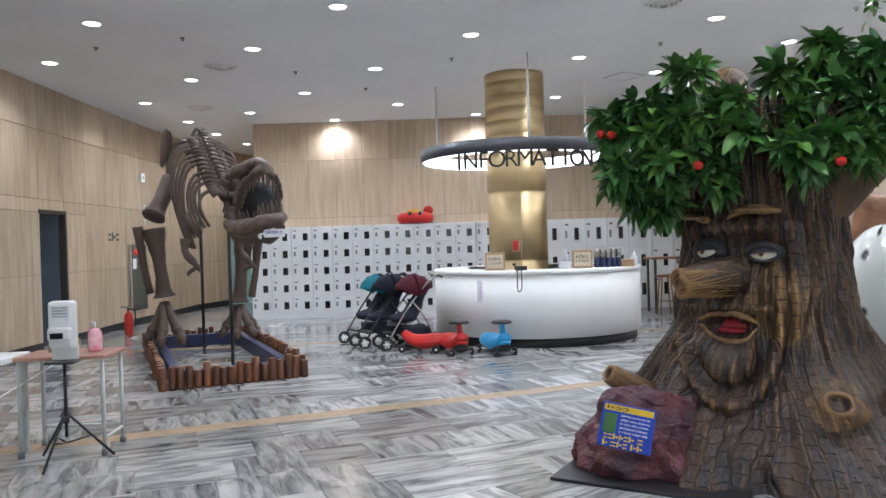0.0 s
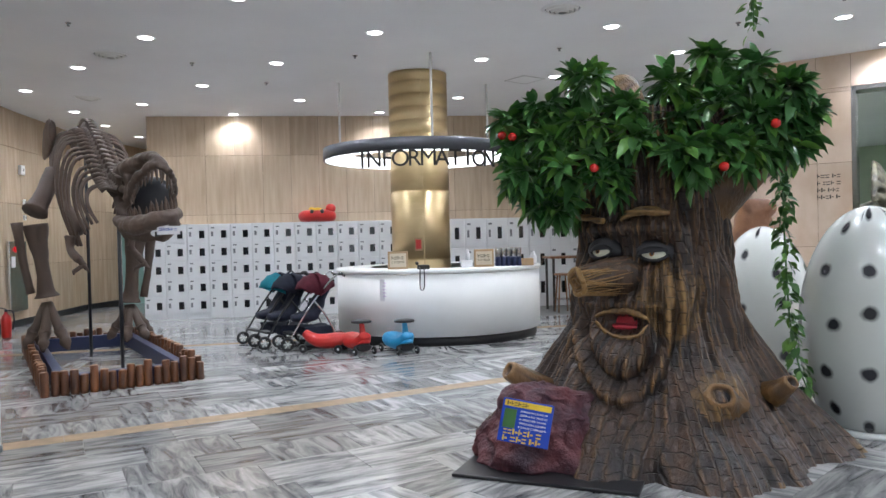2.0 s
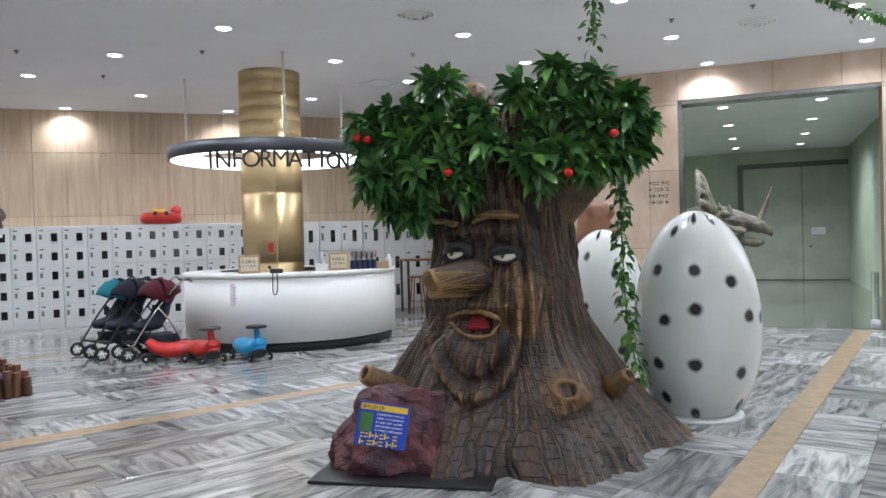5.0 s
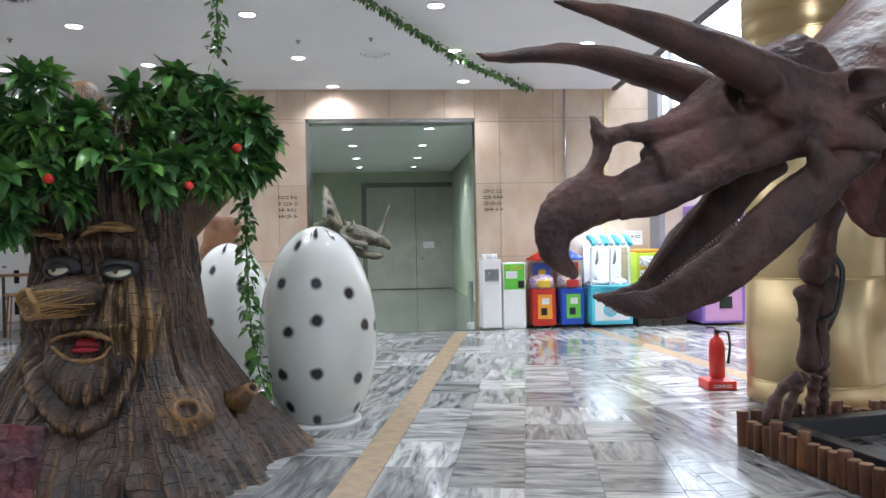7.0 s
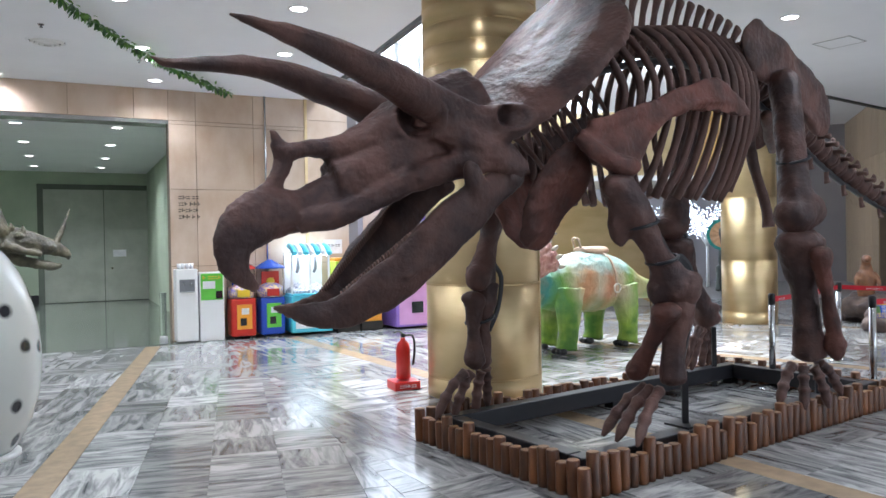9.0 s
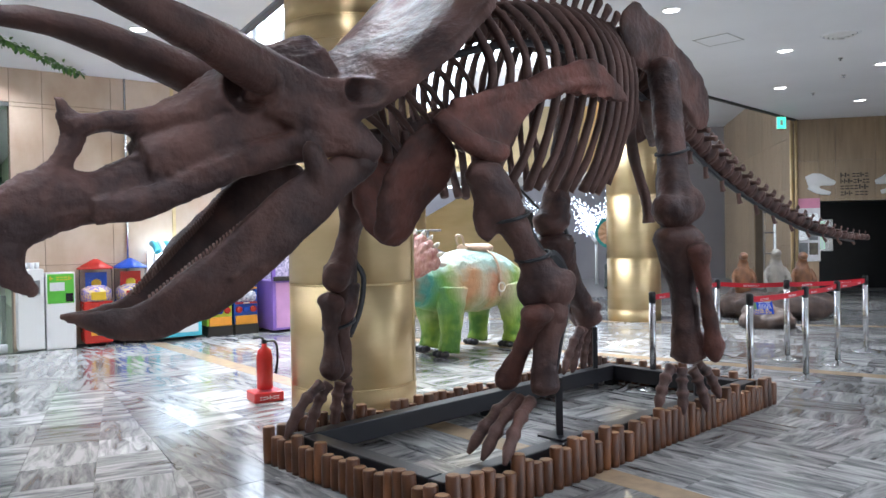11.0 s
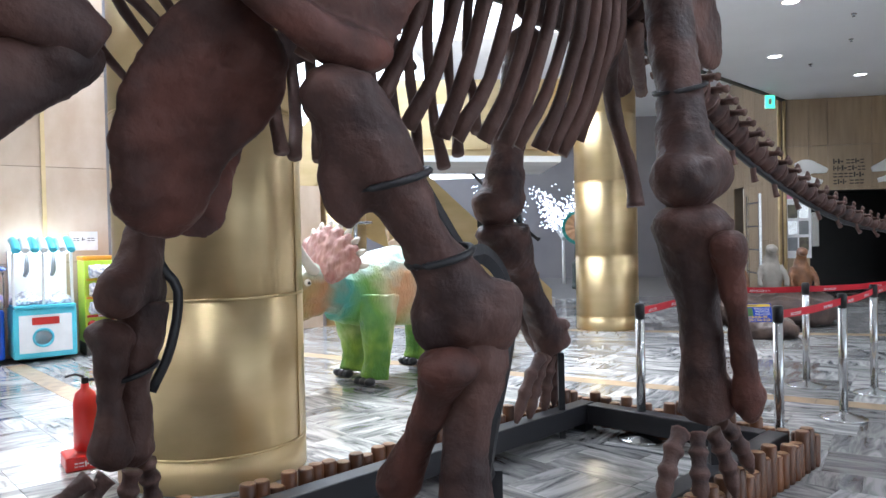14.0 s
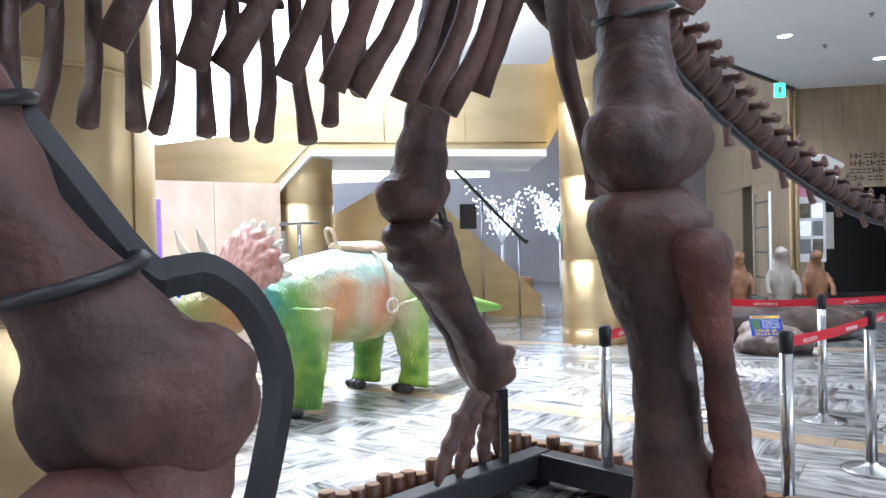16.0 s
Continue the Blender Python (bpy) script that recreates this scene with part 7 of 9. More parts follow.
for s in (-1, 1):
    tube(bm, [(0.02, s * 0.16, 1.84, 0.05), (0.0, s * 0.18, 1.98, 0.012)], 8, 2)
    tube(bm, [(-0.16, s * 0.17, 1.88, 0.05), (-0.19, s * 0.19, 2.02, 0.012)], 8, 2)
    ball(bm, (-0.06, s * 0.21, 1.78), (0.075, 0.05, 0.06), 2)
    ball(bm, (0.47, s * 0.13, 1.54), (0.08, 0.04, 0.07), 2)
    tube(bm, [(-0.3, s * 0.24, 1.62, 0.09), (0.0, s * 0.24, 1.50, 0.06), (0.3, s * 0.15, 1.42, 0.05)], 9, 3)
for k in range(-4, 5):
    a = radians(k * 22)
    ty, tz = 0.52 * math.sin(a), 1.98 + 0.62 * math.cos(a)
    tube(bm, [(-0.30, 0.15 * math.sin(a), 1.84, 0.11), (-0.46, 0.8 * ty, 1.90 + 0.7 * (tz - 1.90), 0.085), (-0.54, ty, tz, 0.06), (-0.58, ty * 1.16, tz + 0.10 * math.cos(a), 0.015)], 9, 3)
tube(bm, [(-0.56, 0.55 * math.sin(radians(q)), 1.98 + 0.64 * math.cos(radians(q)), 0.05) for q in range(-95, 96, 19)], 9, 2)
tagged(part("horned_dinosaur_statue", fuse(bm, 0.022, 0.02, 8, 1), M_GREYDINO, smooth=True), "grey-green horned dinosaur statue looking out of the back room", "statue").matrix_world = GM @ pose(DX0 + 0.62, 3.0, 0, 0, 0, 5)


def wall_text(x, z, seed, cols):
    t = thing("wall_lettering", GM @ pose(x, -0.004, z), "dark raised wall lettering in four short rows", "lettering")
    bars([(0.16 - 0.105 * k, 0.06) for k in range(4)], cols * 0.8, Matrix.Identity(4), M_INK, t, seed=seed)


wall_text(DX0 - 0.30, 2.10, 51, 0.42)
wall_text(DX1 + 0.30, 2.16, 52, 0.42)
o = part("trim", bbox(0, -0.02, 0, 0.05, 0.03, CEIL), M_GOLD)
o.matrix_world = GM @ pose(DW_L - 0.05, 0, 0)
tagged(o, "slim brass corner strip", "trim", kind="structure")
o = part("trim", tube(bmesh.new(), [(0, 0, 0.9, 0.018), (0, 0, CEIL, 0.018)], 8, 1), M_STEEL)
o.matrix_world = GM @ pose(DX1 + 1.55, -0.02, 0)
tagged(o, "thin pale conduit pipe", "trim", kind="structure")

# ---- vending row ----
M_GUMRED = mat("machine_red", (0.55, 0.03, 0.02), 0.25, scale=3)
M_GUMBLUE = mat("machine_blue", (0.02, 0.08, 0.5), 0.25, scale=3)
M_CYAN = mat("machine_cyan", (0.12, 0.62, 0.78), 0.3, scale=3)
M_PURPLE = mat("machine_purple", (0.32, 0.18, 0.62), 0.3, scale=3)
M_MAUVE = mat("machine_mauve", (0.72, 0.38, 0.68), 0.3, scale=3)
M_LIME = mat("machine_lime", (0.55, 0.72, 0.06), 0.3, scale=3)
M_ORANGE = mat("machine_orange", (0.85, 0.35, 0.03), 0.3, scale=3)
M_GREENLBL = mat("label_green", (0.14, 0.55, 0.06), 0.3, scale=3)
M_CLEAR = glass("clear_plastic", (0.95, 0.97, 1.0), 0.05)
M_INSIDE = mat("bright_inside", (0.85, 0.86, 0.88), 0.4, scale=3)
M_CANDY = mat("mixed_prizes", (0.8, 0.6, 0.3), 0.4, col2=(0.25, 0.2, 0.55), scale=28, ramp=(0.45, 0.55))
M_TOYS = mat("pale_toys", (0.85, 0.82, 0.84), 0.5, col2=(0.35, 0.36, 0.42), scale=22, ramp=(0.4, 0.6))
MX0 = dw(9.15, 7.9)


def mach(x, label, name, category):
    """A machine standing in the row; x is its start along the wall, its front faces the hall."""
    return thing(name, GM @ pose(x, -0.05, 0), label, category)


c = mach(DX1 + 0.02, "white floor-standing water cooler with paper cups on top", "water_cooler", "water cooler")
part("body", bbox(0, -0.36, 0.02, 0.33, 0, 1.16, 0.015), M_WHITE, c)
part("recess", bbox(0.05, -0.366, 0.80, 0.28, -0.36, 1.0), M_LOCK, c)
for x in (0.11, 0.22):
    part("tap", tube(bmesh.new(), [(x, -0.37, 0.95, 0.014), (x, -0.41, 0.93, 0.014), (x, -0.41, 0.90, 0.012)], 8, 2), M_STEEL, c)
part("drip_tray", bbox(0.06, -0.40, 0.79, 0.27, -0.36, 0.81), M_PALE, c)
part("lower_panel", bbox(0.02, -0.366, 0.05, 0.31, -0.36, 0.74), M_WHITE, c)
for k in range(4):
    part("paper_cup", lathe(bmesh.new(), [(0.028, 0), (0.035, 0.09)], 12, (0.07 + 0.065 * k, -0.18 + 0.05 * (k % 2))), M_PAPER, c).location = (0, 0, 1.16)
c = mach(DX1 + 0.37, "white ticket kiosk with a bright green panel", "ticket_kiosk", "kiosk")
part("body", bbox(0, -0.36, 0, 0.38, 0, 1.10, 0.012), M_WHITE, c)
part("green_panel", bbox(0.02, -0.366, 0.66, 0.36, -0.36, 1.08), M_GREENLBL, c, "bright green printed panel")
bars([(1.02, 0.06)], 0.28, pose(0.19, -0.367, 0), M_SIGNYEL, c, seed=61)
part("screen", bbox(0.05, -0.37, 0.84, 0.24, -0.366, 0.96), M_PAPER, c)
part("coin_slot", bbox(0.25, -0.375, 0.68, 0.35, -0.366, 0.80), M_WIN, c)
part("lower_door", bbox(0.03, -0.366, 0.05, 0.35, -0.36, 0.60), M_WHITE, c)


def gumball(x, body, label, roof):
    g = mach(x, label, "capsule_machine", "toy machine")
    part("cabinet", bbox(0, -0.40, 0.04, 0.40, 0, 0.66, 0.03), body, g)
    part("front_panel", bbox(0.09, -0.408, 0.16, 0.33, -0.40, 0.56), M_ORANGE if body is M_GUMRED else M_GREENLBL, g)
    part("payout", bbox(0.14, -0.414, 0.22, 0.24, -0.408, 0.34), M_WIN, g)
    part("sticker", bbox(0.16, -0.414, 0.40, 0.28, -0.408, 0.50), M_PAPER, g)
    tank = part("tank", lathe(bmesh.new(), [(0.215, 0.66), (0.23, 0.70), (0.23, 1.12), (0.21, 1.14)], 8, (0.2, -0.2)), M_CLEAR, g, "clear plastic tank")
    tank.visible_shadow = False
    bm = lathe(bmesh.new(), [(0.20, 0.665), (0.20, 0.82), (0.12, 0.88), (0.02, 0.90)], 16, (0.2, -0.2))
    part("capsule_heap", bm, M_CANDY, g)
    part("picture_card", bbox(0.06, -0.22, 0.72, 0.34, -0.20, 1.08), M_GUMBLUE if body is M_GUMRED else M_GUMRED, g)
    part("round_label", ball(bmesh.new(), (0.2, -0.23, 0.92), (0.07, 0.012, 0.06)), M_SIGNYEL, g, smooth=True)
    part("roof", lathe(bmesh.new(), [(0.255, 1.13), (0.26, 1.15), (0.10, 1.24), (0.05, 1.27), (0.03, 1.28)], 8, (0.2, -0.2)), roof, g)
    part("coin_head", bbox(0.10, -0.43, 0.68, 0.30, -0.39, 0.80, 0.008), M_REDPL if body is not M_GUMRED else M_SIGNYEL, g)
    for k in (0.05, 0.30):
        part("caster", lathe(bmesh.new(), [(0.025, 0), (0.025, 0.04)], 10, (k + 0.02, -0.35)), M_BLACK, g)


gumball(DX1 + 0.85, M_GUMRED, "red and yellow capsule toy machine with a red roof", M_GUMRED)
gumball(DX1 + 1.33, M_GUMBLUE, "blue capsule toy machine with a blue roof", M_GUMBLUE)
c = mach(DX1 + 1.80, "pale cyan crane game with a striped awning, lit inside", "crane_machine", "crane machine")
part("cabinet", bbox(0, -0.55, 0.05, 0.70, 0, 0.66, 0.02), M_CYAN, c)
part("front_panel", bbox(0.06, -0.558, 0.12, 0.64, -0.55, 0.58), M_INSIDE, c)
part("ring_mark", lathe(bmesh.new(), [(0.09, 0), (0.09, 0.003), (0.12, 0.003), (0.12, 0)], 28), M_CYAN, c).matrix_local = pose(0.32, -0.558, 0.30, 90)
part("coin_plate", bbox(0.20, -0.562, 0.46, 0.50, -0.558, 0.55), M_REDPL, c)
part("console", bbox(0.01, -0.58, 0.66, 0.69, -0.1, 0.70, 0.01), M_CYAN, c)
part("back", bbox(0.02, -0.04, 0.70, 0.68, 0, 1.36), M_INSIDE, c)
part("light_box", bbox(0.03, -0.5, 1.33, 0.67, -0.04, 1.36), glow("crane_light", (0.9, 0.97, 1), 6), c, "white light panel")
part("toy_heap", fuse(box(ball(ball(bmesh.new(), (0.2, -0.25, 0.76), 0.12), (0.5, -0.25, 0.76), 0.12), 0.03, -0.48, 0.70, 0.67, -0.05, 0.76), 0.025, 0.05, 9), M_TOYS, c, smooth=True)
for x in (0.02, 0.34, 0.66):
    part("post", bbox(x - 0.015, -0.52, 0.70, x + 0.015, -0.49, 1.36), M_WHITE, c)
for x in (0.2, 0.5):
    part("claw", tube(bmesh.new(), [(x, -0.25, 1.33, 0.02), (x, -0.25, 1.12, 0.03), (x - 0.03, -0.25, 1.04, 0.02)], 8, 2), M_LOCK, c)
pane = part("front_glass", bbox(0.03, -0.515, 0.70, 0.67, -0.509, 1.33), M_CLEAR, c)
pane.visible_shadow = False
for k in range(7):
    o = part("awning_stripe", fuse(tube(bmesh.new(), [(0.05 + k * 0.1, -0.60, 1.36, 0.052), (0.05 + k * 0.1, -0.45, 1.46, 0.052), (0.05 + k * 0.1, -0.25, 1.50, 0.052)], 8, 3), 0.02, 0, 1, 1), M_CYAN if k % 2 == 0 else M_INSIDE, c, smooth=True)


def capsule_stand(x, side, label):
    s = mach(x, label, "capsule_stand", "toy machine")
    part("body", bbox(0, -0.42, 0.16, 0.40, 0, 1.22, 0.012), side, s)
    part("base", bbox(0.0, -0.46, 0.0, 0.40, 0, 0.16, 0.01), M_INK, s)
    part("bottom_tray", bbox(0.02, -0.47, 0.16, 0.38, -0.42, 0.30, 0.01), M_ORANGE, s)
    for k in range(3):
        z = 0.52 + k * 0.235
        part("drum", fuse(tube(bmesh.new(), [(0.05, -0.43, z + 0.09, 0.085), (0.35, -0.43, z + 0.09, 0.085)], 12, 2), 0.02, 0.015, 14, 1), M_TOYS, s, "clear drum full of pale capsules", smooth=True)
        part("band", bbox(0.02, -0.455, z - 0.03, 0.38, -0.42, z, 0.004), (M_REDPL, M_ORANGE, M_SIGNYEL)[k], s)
        part("price_card", bbox(0.15, -0.459, z - 0.025, 0.25, -0.455, z - 0.005), M_PAPER, s)
        part("dial", lathe(bmesh.new(), [(0.055, 0), (0.05, 0.03), (0.02, 0.035)], 18), M_GUMRED if k != 1 else M_GUMBLUE, s).matrix_local = pose(0.08 + k * 0.12, -0.43, 0.40, 90)
    part("top_cap", bbox(-0.01, -0.40, 1.22, 0.41, -0.02, 1.28, 0.02), M_ORANGE if side is M_LIME else M_GUMBLUE, s)


capsule_stand(DX1 + 2.62, M_LIME, "lime green capsule toy stand with three drums")
capsule_stand(DX1 + 3.05, M_GUMBLUE, "blue capsule toy stand with three drums")
c = mach(DX1 + 3.6, "tall purple and pink crane game", "crane_machine", "crane machine")
part("cabinet", bbox(0, -0.7, 0.04, 0.75, 0, 0.85, 0.015), M_PURPLE, c)
part("front_panel", bbox(0.06, -0.708, 0.08, 0.69, -0.70, 0.82), M_MAUVE, c)
part("prize_door", bbox(0.3, -0.715, 0.28, 0.52, -0.708, 0.48), M_WIN, c)
part("console", bbox(0.02, -0.76, 0.85, 0.73, -0.6, 0.92, 0.01), M_INK, c)
part("back", bbox(0.02, -0.04, 0.85, 0.73, 0, 1.75), M_TOYS, c)
for x in (0.0, 0.69):
    part("post", bbox(x, -0.70, 0.85, x + 0.06, -0.64, 1.75), M_PURPLE, c)
part("light_box", bbox(0.05, -0.64, 1.72, 0.70, -0.04, 1.75), glow("crane_light_two", (0.95, 0.95, 1), 4), c)
part("sign_board", bbox(0, -0.71, 1.75, 0.75, 0, 2.0, 0.015), M_PURPLE, c)
part("sign_marks", bbox(0.12, -0.716, 1.84, 0.6, -0.71, 1.92), M_PAPER, c)
c = mach(DX1 + 4.45, "yellow toy machine with coloured stickers", "toy_machine", "toy machine")
part("cabinet", bbox(0, -0.45, 0, 0.45, 0, 1.1, 0.015), M_SIGNYEL, c)
part("sticker", bbox(0.06, -0.456, 0.3, 0.4, -0.45, 0.9), M_GUMBLUE, c)
NW = thing("notice", GM @ pose(DX1 + 2.55, -0.01, 1.35), "white printed notice on the wall above the machines", "notice")
part("sheet", bbox(0, -0.004, 0, 0.34, 0, 0.25), M_PAPER, NW)
bars([(0.15, 0.05)], 0.26, pose(0.17, -0.005, 0), M_INK, NW, seed=66)
BN = thing("umbrella_bin", GM @ pose(DX1 - 0.16, -0.25, 0), "clear plastic cup tube standing on the floor", "tube")
part("tube", lathe(bmesh.new(), [(0.05, 0.1), (0.05, 0.8)], 14), M_CLEAR, BN)
part("base", lathe(bmesh.new(), [(0.06, 0), (0.06, 0.1), (0.05, 0.12)], 14), M_PAPER, BN)

# ---- atrium ----
panelled_wall("wall_atrium_low", (12.0, 5.87), (14.2, 3.88), 2.3, M_PINK, "low pale stone wall behind the machines", 3, (1.2,), thick=0.3)
panelled_wall("wall_atrium_north", (11.25, 6.55), (12.0, 5.87), 8.0, M_PINK, "pale stone atrium wall behind the machines", 1, (1.2, 2.45, 3.7, 5.0, 6.4), thick=0.3)
M_GREYWALL = mat("grey_purple_wall", (0.30, 0.28, 0.29), 0.5, col2=(0.25, 0.235, 0.25), scale=0.8)
for name, a, b, h in (("wall_east", (27.5, 9.5), (27.5, 2.6), 3.4), ("wall_east_far", (27.5, 2.6), (27.5, -4.0), 8.0), ("wall_north_far", (14.2, 9.5), (27.5, 9.5), 2.0), ("wall_atrium_step", (14.2, 9.5), (14.2, 3.88), 1.6), ("wall_atrium_side", (12.0, 5.87), (12.0, 9.5), 8.0), ("wall_atrium_end", (12.0, 9.5), (14.2, 9.5), 8.0)):
    m, ln = wall_frame(a, b)
    o = part(name, bbox(0, 0, 0, ln, 0.2, h), M_GREYWALL)
    o.matrix_world = m
    tagged(o, "plain grey atrium wall", "wall", kind="structure")
# tall window wall over the far side and glazed roof bars
m, ln = wall_frame((14.2, 9.5), (27.5, 9.5))
W1 = tagged(new("window_1"), "tall bright atrium window with thin white frames", "window", kind="structure")
W1.matrix_world = m
for k in range(8):
    part("mullion", bbox(ln * k / 7 - 0.04, 0, 2.0, ln * k / 7 + 0.04, 0.12, 8.0), M_WHITE, W1)
for z in (2.0, 4.4, 6.2, 7.95):
    part("transom", bbox(0, 0.02, z, ln, 0.10, z + 0.06), M_WHITE, W1)
M_SKY = glow("bright_sky", (0.93, 0.97, 1.0), 3.0)
o = part("backdrop", bbox(31, -2, -1, 31.1, 16, 14), M_SKY)
tagged(o, "bright white daylight outside the atrium", "backdrop", kind="structure")
o = part("backdrop", bbox(16.4, 14.4, -1, 40, 14.5, 14), M_SKY)
tagged(o, "bright white daylight outside the tall window", "backdrop", kind="structure")

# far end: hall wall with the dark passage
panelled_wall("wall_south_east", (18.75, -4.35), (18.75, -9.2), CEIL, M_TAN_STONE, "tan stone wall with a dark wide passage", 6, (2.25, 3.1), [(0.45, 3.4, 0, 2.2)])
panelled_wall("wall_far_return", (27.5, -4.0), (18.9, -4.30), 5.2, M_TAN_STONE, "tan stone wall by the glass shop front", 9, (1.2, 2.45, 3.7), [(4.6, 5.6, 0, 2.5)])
o = part("ceiling_far", bbox(16.8, -4.6, 5.2, 27.7, 3.0, 5.4), M_CEIL)
tagged(o, "pale grey ceiling of the far hall", "ceiling", kind="structure")
for nm, b in (("wall_passage_back", (22.5, -9.2, 0, 22.7, -4.6, 3)), ("ceiling_passage", (18.98, -9.2, 2.3, 22.6, -4.6, 2.4))):
    o = part(nm, bbox(*b), M_BLACK)
    tagged(o, "dark passage behind the wall", "wall", kind="structure")
PS = thing("passage_screen", pose(22.45, -5.75, 1.0), "lit glass case at the end of the dark passage", "display case")
part("frame", bbox(-0.02, -0.3, 0, 0.02, 0.3, 0.85), M_STEEL, PS)
part("glass_front", bbox(-0.03, -0.1, 0.05, -0.022, 0.26, 0.8), glow("case_glow", (0.55, 0.75, 0.6), 0.6), PS)
for k in range(2):
    o = part("trim", tube(bmesh.new(), [(18.70, -4.33 + 0.10 * k, 0, 0.035), (18.70, -4.33 + 0.10 * k, CEIL, 0.035)], 10, 1), M_GOLD)
    tagged(o, "slim brass tube at the wall's edge", "trim", kind="structure")
# out of view; its wide opening is added to go with the fill lamp
panelled_wall("wall_south", (24.2, -9.2), (-6.1, -9.2), CEIL, M_TRAV, "unseen beige travertine panelled wall with a wide opening added for fill light", 24, ROWS_T, [(15.2, 27.2, 0.0, 3.8)])
o = part("trim", bbox(0, -0.05, 0, 13.4, 0.02, 0.10), M_INK)
mm, _ = wall_frame(K, E2)
o.matrix_world = mm @ Matrix.Translation((0, 0.06, CEIL - 0.03))
tagged(o, "dark metal edge strip of the ceiling", "trim", kind="structure")
o = part("trim", bbox(0, -0.02, 0, 5.4, 0.05, 0.10), M_INK)
mm, _ = wall_frame(K, E1)
o.matrix_world = mm @ Matrix.Translation((0, -0.08, CEIL - 0.03))
tagged(o, "dark metal edge strip of the ceiling", "trim", kind="structure")
XS = thing("exit_sign", pose(17.55, -3.80, 3.705, 0, 0, -78), "small glowing green exit sign hung from the ceiling", "exit sign")
part("case", bbox(-0.10, 0, 0, 0.10, 0.04, 0.26, 0.004), M_WHITE, XS)
part("face", bbox(-0.09, -0.005, 0.01, 0.09, 0, 0.25), glow("exit_green", (0.1, 0.75, 0.45), 1.6), XS)
part("figure_mark", bbox(-0.03, -0.008, 0.08, 0.03, -0.005, 0.19), M_PAPER, XS)
part("rod", tube(bmesh.new(), [(0, 0.02, 0.24, 0.006), (0, 0.02, 0.345, 0.006)], 6, 1), M_WHITE, XS)
# passage sign: two pale jaws and dark lettering
PL_ = thing("passage_sign", pose(18.73, -5.55, 2.33, 0, 0, -90), "white carved skull shapes and dark letters over the passage", "sign")
for s in (-1, 1):
    bm = bmesh.new()
    tube(bm, [(s * 1.0, 0, 0.32, 0.12), (s * 0.8, 0, 0.36, 0.16), (s * 0.55, 0, 0.30, 0.10), (s * 0.40, 0, 0.26, 0.05)], 10, 4, 0.25)
    tube(bm, [(s * 0.95, 0, 0.22, 0.09), (s * 0.75, 0, 0.10, 0.08), (s * 0.5, 0, 0.04, 0.05)], 10, 3, 0.25)
    part("skull_plaque", fuse(bm, 0.02, 0.01, 8, 1), M_WHITE, PL_, smooth=True)
bars([(0.44 - 0.135 * k, 0.10) for k in range(4)], 0.62, pose(0, -0.03, 0), M_INK, PL_, seed=71)
PO = thing("poster", pose(18.71, -4.58, 0.85, 0, 0, -90), "tall poster with a pink heading and small photographs", "poster")
part("sheet", bbox(-0.24, 0, 0, 0.24, 0.01, 1.35), M_PAPER, PO)
part("heading", bbox(-0.24, -0.004, 1.2, 0.24, 0, 1.42), mat("poster_pink", (0.75, 0.3, 0.45), 0.5), PO)
for k in range(6):
    part("photo", bbox(-0.2 + 0.21 * (k % 2), -0.004, 0.15 + 0.33 * (k // 2), -0.02 + 0.21 * (k % 2), 0, 0.42 + 0.33 * (k // 2)), (M_LOCK, M_GREYDINO, M_STEEL)[k % 3], PO)

# stair with brass parapets; x runs to its left, y away from the hall
STAIR = thing("staircase", pose(14.8, 1.3, 0, 0, 0, -78.4), "half-turn staircase with brushed brass parapets and white soffits", "staircase")
M_SOFFIT = mat("soffit_white", (0.78, 0.78, 0.78), 0.6, scale=1)


def prism(poly, y0, y1):
    """A plate of that outline in x and z, from y0 to y1."""
    bm = bmesh.new()
    a = [bm.verts.new((x, y0, z)) for x, z in poly]
    b = [bm.verts.new((x, y1, z)) for x, z in poly]
    bm.faces.new(a)
    bm.faces.new(b[::-1])
    for i in range(len(poly)):
        j = (i + 1) % len(poly)
        bm.faces.new((a[j], a[i], b[i], b[j]))
    bmesh.ops.recalc_face_normals(bm, faces=bm.faces[:])
    return bm


part("landing_parapet", prism([(-2.2, 2.80), (1.3, 2.72), (1.3, 3.98), (-2.2, 4.02)], 0, 0.08), M_GOLD, STAIR, "brushed brass landing parapet")
part("flight_parapet", prism([(-3.15, 1.80), (-2.2, 2.80), (-2.2, 4.02), (-3.15, 3.05)], 0, 0.08), M_GOLD, STAIR)
part("lower_parapet", prism([(-6.2, 1.70), (-3.15, 1.80), (-3.15, 3.05), (-6.2, 2.75)], 0, 0.08), M_GOLD, STAIR)
for pts in ([(-2.2, 2.90), (1.3, 2.82)], [(-3.15, 1.90), (-2.2, 2.90)], [(-6.2, 1.80), (-3.15, 1.90)]):
    (xa, za), (xb, zb) = pts
    part("seam_strip", tube(bmesh.new(), [(xa, -0.01, za, 0.012), (xb, -0.01, zb, 0.012)], 6, 1), M_GOLD, STAIR)
for x in (-1.1, 0.1):
    part("seam_strip", tube(bmesh.new(), [(x, -0.008, 2.85, 0.008), (x, -0.008, 3.95, 0.008)], 6, 1), M_GOLD, STAIR)
part("wall_notice", bbox(-0.75, -0.012, 3.15, -0.42, -0.002, 3.60), M_PAPER, STAIR)
part("soffit", prism([(-2.2, 2.70), (1.3, 2.62), (1.3, 2.72), (-2.2, 2.80)], 0.0, 2.4), M_SOFFIT, STAIR, "white plastered landing underside")
